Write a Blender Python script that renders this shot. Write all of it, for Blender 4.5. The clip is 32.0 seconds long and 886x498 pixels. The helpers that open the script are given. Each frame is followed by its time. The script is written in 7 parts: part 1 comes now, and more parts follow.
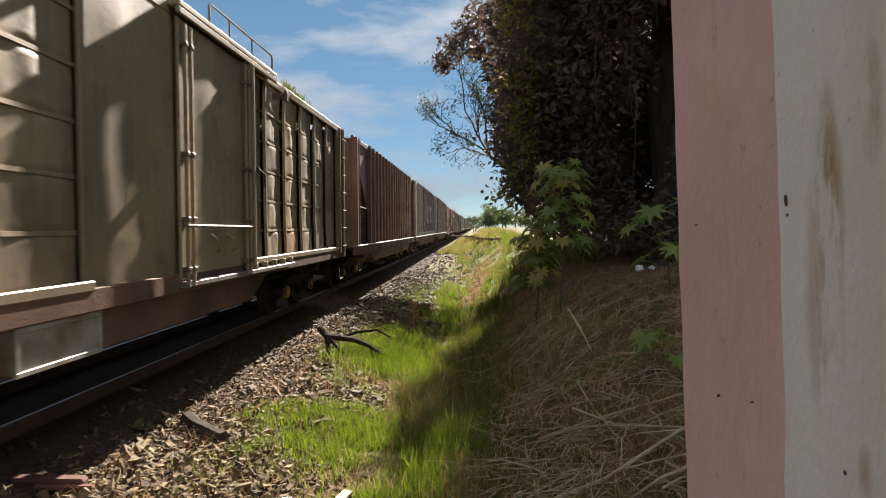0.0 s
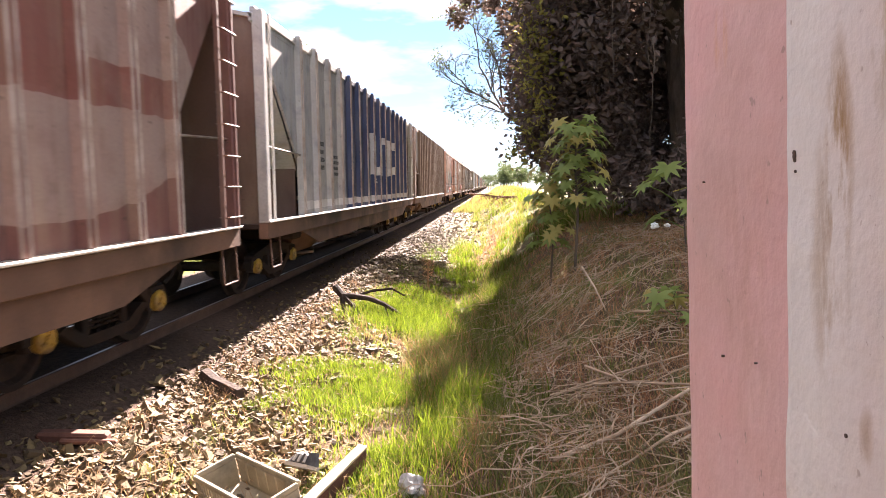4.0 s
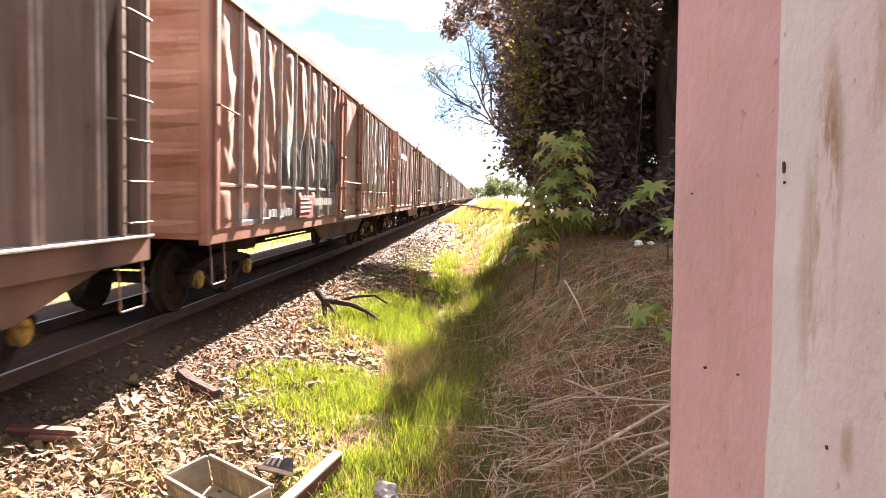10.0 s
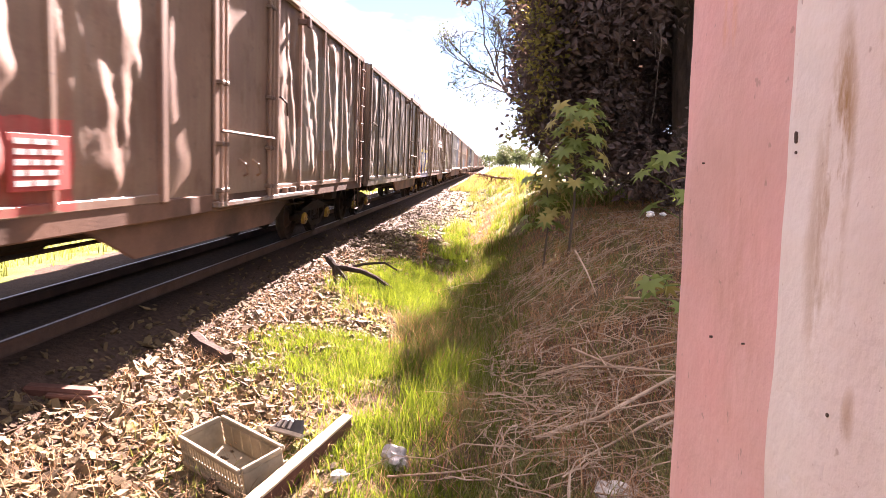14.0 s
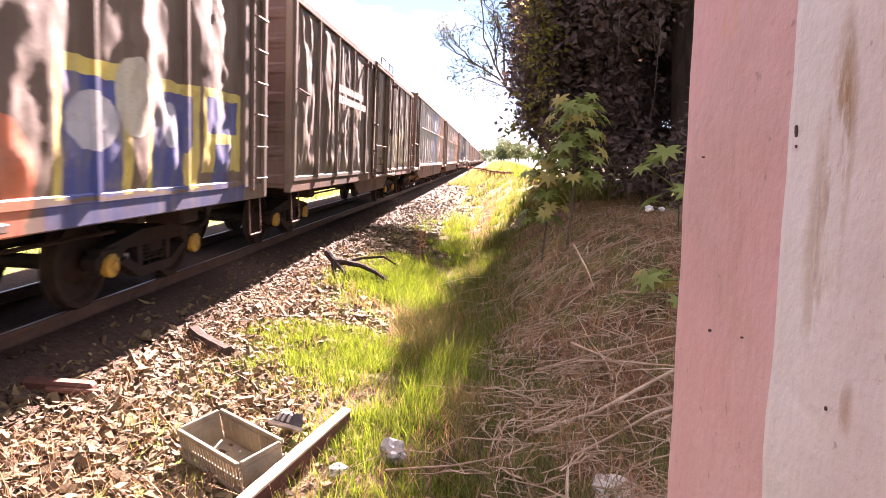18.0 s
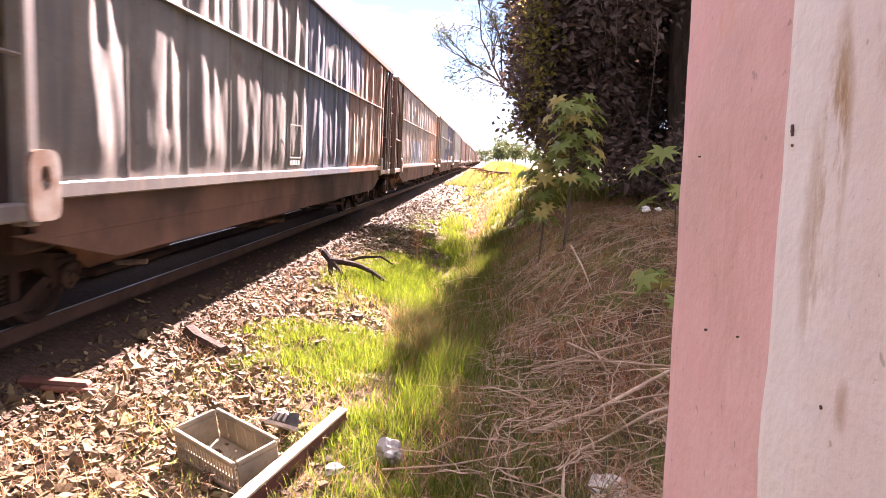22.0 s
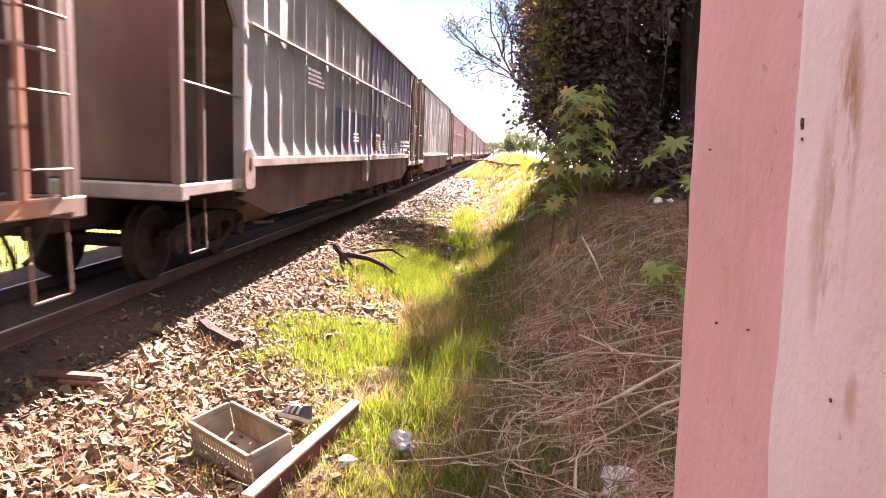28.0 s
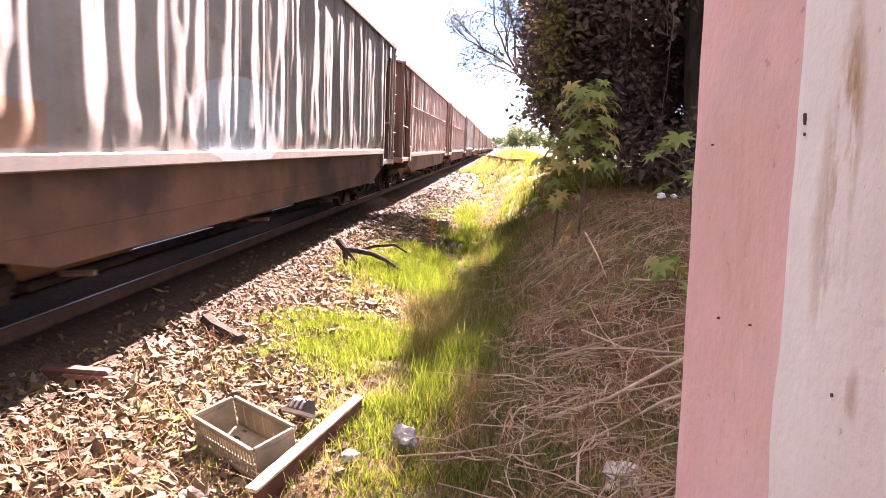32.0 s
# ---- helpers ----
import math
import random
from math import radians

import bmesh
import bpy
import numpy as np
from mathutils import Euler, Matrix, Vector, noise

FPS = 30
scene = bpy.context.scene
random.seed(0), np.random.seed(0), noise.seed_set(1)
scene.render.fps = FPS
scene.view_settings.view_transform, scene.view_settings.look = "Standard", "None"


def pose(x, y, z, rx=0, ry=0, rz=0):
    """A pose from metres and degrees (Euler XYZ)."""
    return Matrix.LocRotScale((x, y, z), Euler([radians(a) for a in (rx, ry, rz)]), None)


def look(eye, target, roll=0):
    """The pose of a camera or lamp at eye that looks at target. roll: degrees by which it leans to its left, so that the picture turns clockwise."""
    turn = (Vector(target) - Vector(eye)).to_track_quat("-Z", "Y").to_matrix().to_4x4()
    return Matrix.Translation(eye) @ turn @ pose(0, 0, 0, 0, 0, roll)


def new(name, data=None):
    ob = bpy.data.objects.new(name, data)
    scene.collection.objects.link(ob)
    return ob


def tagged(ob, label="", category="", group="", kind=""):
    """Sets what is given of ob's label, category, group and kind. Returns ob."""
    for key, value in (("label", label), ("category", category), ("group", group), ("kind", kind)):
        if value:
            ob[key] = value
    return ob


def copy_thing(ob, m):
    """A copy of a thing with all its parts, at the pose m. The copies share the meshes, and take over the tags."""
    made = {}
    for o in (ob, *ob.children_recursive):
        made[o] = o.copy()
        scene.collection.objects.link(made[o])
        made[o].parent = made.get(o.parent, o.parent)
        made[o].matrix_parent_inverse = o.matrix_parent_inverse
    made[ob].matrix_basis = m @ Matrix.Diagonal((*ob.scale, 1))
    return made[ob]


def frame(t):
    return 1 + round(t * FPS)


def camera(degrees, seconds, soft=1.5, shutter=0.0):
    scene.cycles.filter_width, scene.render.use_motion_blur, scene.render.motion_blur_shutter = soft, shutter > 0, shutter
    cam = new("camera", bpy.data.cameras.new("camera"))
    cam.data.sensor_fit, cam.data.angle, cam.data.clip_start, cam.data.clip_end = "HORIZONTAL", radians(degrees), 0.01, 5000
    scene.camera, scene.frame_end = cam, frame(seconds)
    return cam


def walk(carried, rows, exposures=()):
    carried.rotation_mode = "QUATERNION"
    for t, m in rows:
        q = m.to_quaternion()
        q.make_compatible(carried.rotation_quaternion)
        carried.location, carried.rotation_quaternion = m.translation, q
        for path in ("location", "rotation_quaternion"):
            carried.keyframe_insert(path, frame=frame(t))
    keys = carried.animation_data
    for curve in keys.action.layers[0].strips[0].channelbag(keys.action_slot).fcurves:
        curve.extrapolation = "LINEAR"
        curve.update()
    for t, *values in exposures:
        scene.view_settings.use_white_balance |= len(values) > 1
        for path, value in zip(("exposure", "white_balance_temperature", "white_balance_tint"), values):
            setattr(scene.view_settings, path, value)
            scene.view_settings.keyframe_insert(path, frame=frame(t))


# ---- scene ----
cam = camera(67.2, 32.0, soft=0.8, shutter=0.3)
PATH = [
    (0, look((-0.018, -0.018, 1.578), (-0.1152, 1.9786, 1.5141), -0.30)),
    (0.5, look((-0.012, -0.009, 1.580), (-0.1894, 1.9785, 1.4439), -1.20)),
    (1, look((-0.004, 0.002, 1.573), (-0.1702, 1.9908, 1.4428), 0.40)),
    (1.5, look((-0.004, -0.009, 1.573), (-0.1792, 1.9790, 1.4424), -0.10)),
    (2, look((0.004, -0.008, 1.582), (-0.1957, 1.9741, 1.4057), -1.60)),
    (2.5, look((0.005, -0.001, 1.580), (-0.1887, 1.9838, 1.4290), -1.21)),
    (3, look((0.001, -0.007, 1.583), (-0.1730, 1.9781, 1.4126), -1.40)),
    (3.5, look((0.002, 0.000, 1.581), (-0.1481, 1.9852, 1.3906), -1.10)),
    (5.5, look((0.002, -0.006, 1.576), (-0.1557, 1.9804, 1.4053), 0.20)),
    (6, look((0.002, -0.006, 1.578), (-0.1485, 1.9804, 1.4006), -0.10)),
    (6.5, look((0.001, -0.002, 1.574), (-0.1293, 1.9858, 1.3964), 0.40)),
    (7, look((0.004, 0.000, 1.570), (-0.1256, 1.9889, 1.4036), 1.00)),
    (7.5, look((0.003, -0.002, 1.570), (-0.1257, 1.9852, 1.3847), 1.30)),
    (8, look((0.002, -0.003, 1.569), (-0.1298, 1.9844, 1.3875), 1.50)),
    (8.5, look((0.001, -0.005, 1.569), (-0.1250, 1.9831, 1.3906), 1.50)),
    (9, look((0.003, -0.001, 1.568), (-0.1184, 1.9881, 1.3989), 1.80)),
    (9.5, look((0.001, 0.009, 1.560), (-0.0846, 2.0011, 1.4043), 2.50)),
    (10, look((-0.001, 0.005, 1.565), (-0.0977, 1.9965, 1.4078), 1.80)),
    (10.5, look((-0.001, 0.006, 1.567), (-0.1081, 1.9955, 1.3923), 1.41)),
    (11, look((-0.002, 0.006, 1.562), (-0.1101, 1.9959, 1.3932), 2.50)),
    (11.5, look((-0.002, 0.004, 1.564), (-0.1096, 1.9927, 1.3803), 2.01)),
    (12, look((0.001, 0.011, 1.554), (-0.0774, 2.0017, 1.3776), 3.61)),
    (12.5, look((0.000, 0.007, 1.554), (-0.0868, 1.9934, 1.3381), 3.81)),
    (13, look((0.000, 0.000, 1.560), (-0.1067, 1.9816, 1.3114), 3.01)),
    (13.5, look((-0.000, -0.002, 1.562), (-0.1156, 1.9784, 1.3079), 2.71)),
    (14, look((0.001, -0.002, 1.563), (-0.1237, 1.9781, 1.3106), 2.51)),
    (14.5, look((0.001, -0.002, 1.565), (-0.1285, 1.9770, 1.3064), 2.11)),
    (16.5, look((-0.001, -0.004, 1.564), (-0.1293, 1.9744, 1.3003), 2.22)),
    (17, look((-0.000, -0.003, 1.561), (-0.1331, 1.9749, 1.2962), 2.51)),
    (17.5, look((-0.001, -0.006, 1.563), (-0.1276, 1.9706, 1.2855), 2.42)),
    (18, look((-0.000, -0.002, 1.562), (-0.1199, 1.9762, 1.2927), 2.62)),
    (18.5, look((0.001, -0.002, 1.562), (-0.1219, 1.9760, 1.2927), 2.62)),
    (19, look((0.001, -0.003, 1.561), (-0.1243, 1.9763, 1.3025), 2.61)),
    (19.5, look((0.001, -0.002, 1.561), (-0.1214, 1.9779, 1.3057), 2.81)),
    (20, look((0.001, -0.001, 1.558), (-0.1175, 1.9796, 1.3068), 3.11)),
    (20.5, look((-0.000, -0.004, 1.561), (-0.1218, 1.9738, 1.2897), 2.72)),
    (21, look((0.001, -0.002, 1.560), (-0.1185, 1.9752, 1.2839), 2.82)),
    (21.5, look((0.001, 0.000, 1.558), (-0.1077, 1.9787, 1.2883), 3.02)),
    (22, look((0.001, -0.001, 1.560), (-0.1098, 1.9777, 1.2912), 2.82)),
    (22.5, look((-0.000, -0.010, 1.566), (-0.1521, 1.9661, 1.2975), 1.81)),
    (23, look((0.001, -0.010, 1.565), (-0.1556, 1.9643, 1.2863), 1.91)),
    (23.5, look((0.002, -0.009, 1.567), (-0.1573, 1.9635, 1.2771), 1.72)),
    (24, look((-0.000, -0.011, 1.568), (-0.1562, 1.9613, 1.2752), 1.72)),
    (24.5, look((-0.000, -0.010, 1.565), (-0.1513, 1.9633, 1.2764), 2.02)),
    (25, look((0.001, -0.009, 1.565), (-0.1514, 1.9645, 1.2783), 2.02)),
    (25.5, look((-0.000, -0.009, 1.564), (-0.1473, 1.9646, 1.2755), 2.22)),
    (27.5, look((0.001, -0.008, 1.565), (-0.1475, 1.9662, 1.2815), 2.32)),
    (28, look((0.002, -0.007, 1.564), (-0.1410, 1.9664, 1.2719), 2.32)),
    (28.5, look((0.001, -0.007, 1.565), (-0.1391, 1.9666, 1.2728), 2.22)),
    (29, look((0.002, -0.009, 1.564), (-0.1431, 1.9645, 1.2738), 2.32)),
    (29.5, look((0.001, -0.010, 1.565), (-0.1451, 1.9631, 1.2727), 2.22)),
    (30, look((0.001, -0.011, 1.565), (-0.1470, 1.9615, 1.2695), 2.32)),
    (30.5, look((0.002, -0.008, 1.563), (-0.1438, 1.9644, 1.2657), 2.32)),
    (31, look((0.002, -0.009, 1.563), (-0.1427, 1.9632, 1.2637), 2.32)),
    (31.5, look((0.002, -0.011, 1.563), (-0.1447, 1.9609, 1.2627), 2.42)),
    (32, look((0.003, -0.009, 1.564), (-0.1484, 1.9616, 1.2576), 2.32)),
]
EXPOSURES = [(0.0, 2.42, 6650, 13), (0.5, 3.05, 6700, 16), (1.0, 3.6, 6600, 18), (1.6, 3.8, 6600, 20), (2.5, 3.88, 6650, 23), (3.5, 3.95, 6750, 26), (6.0, 4.02, 7000, 31), (12.0, 4.08, 7150, 36), (14.0, 4.1, 7100, 42), (32.0, 4.13, 7000, 47)]
walk(cam, PATH, EXPOSURES)

# ---------------- world, sun, exposure ----------------
SUN_EL, SUN_AZ = 31.0, 4.0            # degrees above the horizon; degrees right of the track's way
world = bpy.data.worlds.new("world")
scene.world = world
world.use_nodes = True


def sky():
    nt = world.node_tree
    nt.nodes.clear()
    out = nt.nodes.new("ShaderNodeOutputWorld")
    bg = nt.nodes.new("ShaderNodeBackground")
    tex = nt.nodes.new("ShaderNodeTexSky")
    tex.sky_type, tex.sun_disc = "NISHITA", False
    tex.sun_elevation, tex.sun_rotation = radians(SUN_EL), radians(SUN_AZ)
    tex.altitude, tex.air_density, tex.dust_density, tex.ozone_density = 2600.0, 1.0, 0.0, 3.0
    # drifting fair-weather clouds: soft noise stretched along the horizon
    co = nt.nodes.new("ShaderNodeTexCoord")
    mp = nt.nodes.new("ShaderNodeMapping")
    mp.inputs["Scale"].default_value = (2.6, 2.6, 9.0)
    mp.inputs["Location"].default_value = (0.35, 0.2, 0.55)
    ns = nt.nodes.new("ShaderNodeTexNoise")
    ns.inputs["Scale"].default_value, ns.inputs["Detail"].default_value, ns.inputs["Roughness"].default_value = 1.3, 7.0, 0.55
    rp = nt.nodes.new("ShaderNodeValToRGB")
    rp.color_ramp.elements[0].position, rp.color_ramp.elements[1].position = 0.44, 0.70
    mix = nt.nodes.new("ShaderNodeMix")
    mix.data_type = "RGBA"
    # a lightly veiled sky: its whiteness grows towards the zenith, as under thin cloud
    zen = nt.nodes.new("ShaderNodeSeparateXYZ")
    nt.links.new(co.outputs["Generated"], zen.inputs[0])
    lift = nt.nodes.new("ShaderNodeMapRange")
    lift.inputs["From Min"].default_value, lift.inputs["From Max"].default_value = 0.0, 1.0
    lift.inputs["To Min"].default_value, lift.inputs["To Max"].default_value = 0.9, 6.5
    nt.links.new(zen.outputs["Z"], lift.inputs["Value"])
    nt.links.new(lift.outputs["Result"], mix.inputs["B"])
    dim = nt.nodes.new("ShaderNodeVectorMath")
    dim.operation = "SCALE"
    dim.inputs["Scale"].default_value = 0.15
    nt.links.new(tex.outputs["Color"], dim.inputs[0])
    nt.links.new(co.outputs["Generated"], mp.inputs["Vector"])
    nt.links.new(mp.outputs["Vector"], ns.inputs["Vector"])
    nt.links.new(ns.outputs["Fac"], rp.inputs["Fac"])
    nt.links.new(rp.outputs["Color"], mix.inputs["Factor"])
    haze = nt.nodes.new("ShaderNodeVectorMath")
    haze.operation = "ADD"
    haze.inputs[1].default_value = (0.19, 0.46, 0.61)
    nt.links.new(dim.outputs[0], haze.inputs[0])
    nt.links.new(haze.outputs[0], mix.inputs["A"])
    nt.links.new(mix.outputs["Result"], bg.inputs["Color"])
    bg.inputs["Strength"].default_value = 0.065
    nt.links.new(bg.outputs["Background"], out.inputs["Surface"])


sky()
sun = new("sun", bpy.data.lights.new("sun", "SUN"))
sun.data.energy, sun.data.angle, sun.data.color = 5.0, radians(0.6), (1.0, 0.93, 0.82)
_el, _az = radians(SUN_EL), radians(SUN_AZ)
SUN_WAY = Vector((math.sin(_az) * math.cos(_el), math.cos(_az) * math.cos(_el), math.sin(_el)))
sun.matrix_world = look(SUN_WAY * 60, (0, 0, 0))


# ---------------- materials ----------------
def material(name, rough=0.6, metal=0.0, sheen=0.5):
    m = bpy.data.materials.new(name)
    m.use_nodes = True
    nt = m.node_tree
    b = nt.nodes["Principled BSDF"]
    b.inputs["Roughness"].default_value, b.inputs["Metallic"].default_value = rough, metal
    b.inputs["Specular IOR Level"].default_value = sheen
    return m, nt, b


def rgb(c):
    return (c[0], c[1], c[2], 1)


def noise_fac(nt, vec, scale, detail=4.0, lo=0.35, hi=0.65, rough=0.55):
    n = nt.nodes.new("ShaderNodeTexNoise")
    n.inputs["Scale"].default_value, n.inputs["Detail"].default_value, n.inputs["Roughness"].default_value = scale, detail, rough
    nt.links.new(vec, n.inputs["Vector"])
    r = nt.nodes.new("ShaderNodeMapRange")
    r.inputs["From Min"].default_value, r.inputs["From Max"].default_value = lo, hi
    nt.links.new(n.outputs["Fac"], r.inputs["Value"])
    return r.outputs["Result"]


def mixed(nt, fac, a, b):
    m = nt.nodes.new("ShaderNodeMix")
    m.data_type = "RGBA"
    for key, val in (("A", a), ("B", b)):
        if isinstance(val, tuple):
            m.inputs[key].default_value = rgb(val)
        else:
            nt.links.new(val, m.inputs[key])
    if isinstance(fac, float):
        m.inputs["Factor"].default_value = fac
    else:
        nt.links.new(fac, m.inputs["Factor"])
    return m.outputs["Result"]


def calc(nt, op, a, b=None, clamp=False):
    n = nt.nodes.new("ShaderNodeMath")
    n.operation, n.use_clamp = op, clamp
    for k, val in enumerate((a, b)):
        if val is None:
            continue
        if isinstance(val, (int, float)):
            n.inputs[k].default_value = val
        else:
            nt.links.new(val, n.inputs[k])
    return n.outputs[0]


def mapped(nt, scale=(1, 1, 1), shift=False):
    co = nt.nodes.new("ShaderNodeTexCoord")
    mp = nt.nodes.new("ShaderNodeMapping")
    mp.inputs["Scale"].default_value = scale
    nt.links.new(co.outputs["Object"], mp.inputs["Vector"])
    if shift:
        info = nt.nodes.new("ShaderNodeObjectInfo")
        k = nt.nodes.new("ShaderNodeVectorMath")
        k.operation = "SCALE"
        k.inputs[0].default_value = (17.0, 31.0, 11.0)
        nt.links.new(info.outputs["Random"], k.inputs["Scale"])
        nt.links.new(k.outputs[0], mp.inputs["Location"])
    return mp.outputs["Vector"]


def bump(nt, bsdf, height, strength=0.3, distance=0.01):
    b = nt.nodes.new("ShaderNodeBump")
    b.inputs["Strength"].default_value, b.inputs["Distance"].default_value = strength, distance
    nt.links.new(height, b.inputs["Height"])
    nt.links.new(b.outputs["Normal"], bsdf.inputs["Normal"])


def two_tone(name, a, b, scale=6.0, rough=0.8, metal=0.0, fine=60.0, relief=0.3, depth=0.01, third=None, shift=False, stretch=(1, 1, 1)):
    """A surface of two or three tones in patches, with fine grain and relief."""
    m, nt, bsdf = material(name, rough, metal, 0.15 if rough > 0.7 else 0.4)
    v = mapped(nt, stretch, shift)
    col = mixed(nt, noise_fac(nt, v, scale), a, b)
    if third:
        col = mixed(nt, noise_fac(nt, v, scale * 0.35, 6.0, 0.5, 0.62), col, third)
    g = noise_fac(nt, v, fine, 3.0, 0.2, 0.8)
    dark = mixed(nt, 0.5, col, (0.0, 0.0, 0.0))
    col = mixed(nt, calc(nt, "MULTIPLY", g, 0.45), col, dark)
    nt.links.new(col, bsdf.inputs["Base Color"])
    bump(nt, bsdf, g, relief, depth)
    return m


def leaf_material(name, a, b, glow=0.45, rough=0.55, gloss=0.15):
    """Thin leaves or blades: tone varies from piece to piece, and light passes through."""
    m, nt, bsdf = material(name, rough, 0.0, gloss)
    geo = nt.nodes.new("ShaderNodeNewGeometry")
    col = mixed(nt, geo.outputs["Random Per Island"], a, b)
    nt.links.new(col, bsdf.inputs["Base Color"])
    tr = nt.nodes.new("ShaderNodeBsdfTranslucent")
    nt.links.new(col, tr.inputs["Color"])
    mx = nt.nodes.new("ShaderNodeMixShader")
    mx.inputs["Fac"].default_value = glow
    nt.links.new(bsdf.outputs[0], mx.inputs[1])
    nt.links.new(tr.outputs[0], mx.inputs[2])
    nt.links.new(mx.outputs[0], nt.nodes["Material Output"].inputs["Surface"])
    return m


def car_paint(name, base, faded, rust=(0.14, 0.06, 0.035), zones=(), rough=0.56, wear=0.5):
    """Old wagon paint: faded patches, rust, rain streaks and dust, with painted areas by their place on the wagon (y, z)."""
    m, nt, bsdf = material(name, rough, 0.0, 0.4)
    co = nt.nodes.new("ShaderNodeTexCoord")
    v = mapped(nt)
    streak = mapped(nt, (1.0, 5.0, 0.35))
    col = mixed(nt, noise_fac(nt, v, 0.9, 5.0), base, faded)
    if zones:
        sep = nt.nodes.new("ShaderNodeSeparateXYZ")
        nt.links.new(co.outputs["Object"], sep.inputs[0])
        wob = calc(nt, "MULTIPLY", calc(nt, "SUBTRACT", noise_fac(nt, v, 5.0, 3.0, 0.0, 1.0), 0.5), 0.08)
        y, z = calc(nt, "ADD", sep.outputs["Y"], wob), calc(nt, "ADD", sep.outputs["Z"], wob)
        for zone in zones:
            kind, tone = zone[0], zone[-1]
            if kind == "box":
                y0, y1, z0, z1 = zone[1:5]
                f = calc(nt, "MULTIPLY", calc(nt, "MULTIPLY", calc(nt, "GREATER_THAN", y, y0), calc(nt, "LESS_THAN", y, y1)),
                         calc(nt, "MULTIPLY", calc(nt, "GREATER_THAN", z, z0), calc(nt, "LESS_THAN", z, z1)))
            elif kind == "oval":
                cy, cz, ry, rz = zone[1:5]
                dy, dz = calc(nt, "DIVIDE", calc(nt, "SUBTRACT", y, cy), ry), calc(nt, "DIVIDE", calc(nt, "SUBTRACT", z, cz), rz)
                f = calc(nt, "LESS_THAN", calc(nt, "ADD", calc(nt, "MULTIPLY", dy, dy), calc(nt, "MULTIPLY", dz, dz)), 1.0)
            else:
                cy, cz, r0, r1 = zone[1:5]
                dy, dz = calc(nt, "SUBTRACT", y, cy), calc(nt, "SUBTRACT", z, cz)
                d = calc(nt, "SQRT", calc(nt, "ADD", calc(nt, "MULTIPLY", dy, dy), calc(nt, "MULTIPLY", dz, dz)))
                f = calc(nt, "MULTIPLY", calc(nt, "GREATER_THAN", d, r0), calc(nt, "LESS_THAN", d, r1))
            f = calc(nt, "MULTIPLY", f, calc(nt, "SUBTRACT", 1.0, calc(nt, "MULTIPLY", noise_fac(nt, v, 3.0, 6.0, 0.5, 0.75), 0.5)))
            col = mixed(nt, f, col, tone)
    r = noise_fac(nt, v, 2.2, 8.0, 0.54, 0.70, 0.65)
    col = mixed(nt, calc(nt, "MULTIPLY", r, wear), col, rust)
    s = noise_fac(nt, streak, 1.6, 5.0, 0.45, 0.75)
    dusty = mixed(nt, 0.6, col, (0.32, 0.26, 0.175))
    col = mixed(nt, calc(nt, "MULTIPLY", s, 0.6), col, dusty)
    drip = noise_fac(nt, mapped(nt, (1.0, 13.0, 0.55)), 1.3, 5.0, 0.52, 0.72)
    col = mixed(nt, calc(nt, "MULTIPLY", drip, 0.45), col, mixed(nt, 0.6, col, rust))
    spot = noise_fac(nt, v, 13.0, 4.0, 0.66, 0.72)
    col = mixed(nt, calc(nt, "MULTIPLY", spot, 0.55), col, (0.06, 0.035, 0.025))
    g = noise_fac(nt, v, 38.0, 3.0, 0.2, 0.8)
    col = mixed(nt, calc(nt, "MULTIPLY", g, 0.25), col, (0.03, 0.025, 0.02))
    nt.links.new(col, bsdf.inputs["Base Color"])
    nt.links.new(calc(nt, "ADD", calc(nt, "MULTIPLY", r, 0.25), rough), bsdf.inputs["Roughness"])
    bump(nt, bsdf, g, 0.15, 0.004)
    return m


M_DARK = two_tone("grimy_underframe_steel", (0.024, 0.016, 0.013), (0.045, 0.028, 0.021), 3.0, 0.9, 0.0, 45, 0.4, 0.006, (0.025, 0.02, 0.018))
M_WHEEL = two_tone("worn_wheel_steel", (0.028, 0.02, 0.017), (0.05, 0.033, 0.025), 6.0, 0.75, 0.1, 60, 0.2, 0.003)
M_CAP = two_tone("yellow_bearing_cap_paint", (0.55, 0.36, 0.05), (0.42, 0.25, 0.05), 9.0, 0.55, 0.0, 60, 0.2, 0.003, (0.10, 0.06, 0.03))
M_RAIL = two_tone("rail_steel", (0.085, 0.052, 0.038), (0.13, 0.08, 0.058), 3.0, 0.75, 0.1, 40, 0.2, 0.003)
M_RAILTOP = two_tone("polished_rail_head", (0.40, 0.37, 0.34), (0.30, 0.27, 0.24), 3.0, 0.42, 0.9, 40, 0.05, 0.001)
M_RUNG = two_tone("worn_grab_iron", (0.13, 0.10, 0.085), (0.22, 0.185, 0.155), 8.0, 0.65, 0.0, 60, 0.1, 0.002, (0.16, 0.08, 0.05))
M_TIN = two_tone("pale_worn_sill_paint", (0.36, 0.33, 0.285), (0.26, 0.225, 0.19), 4.0, 0.5, 0.1, 40, 0.2, 0.003, (0.20, 0.12, 0.08))


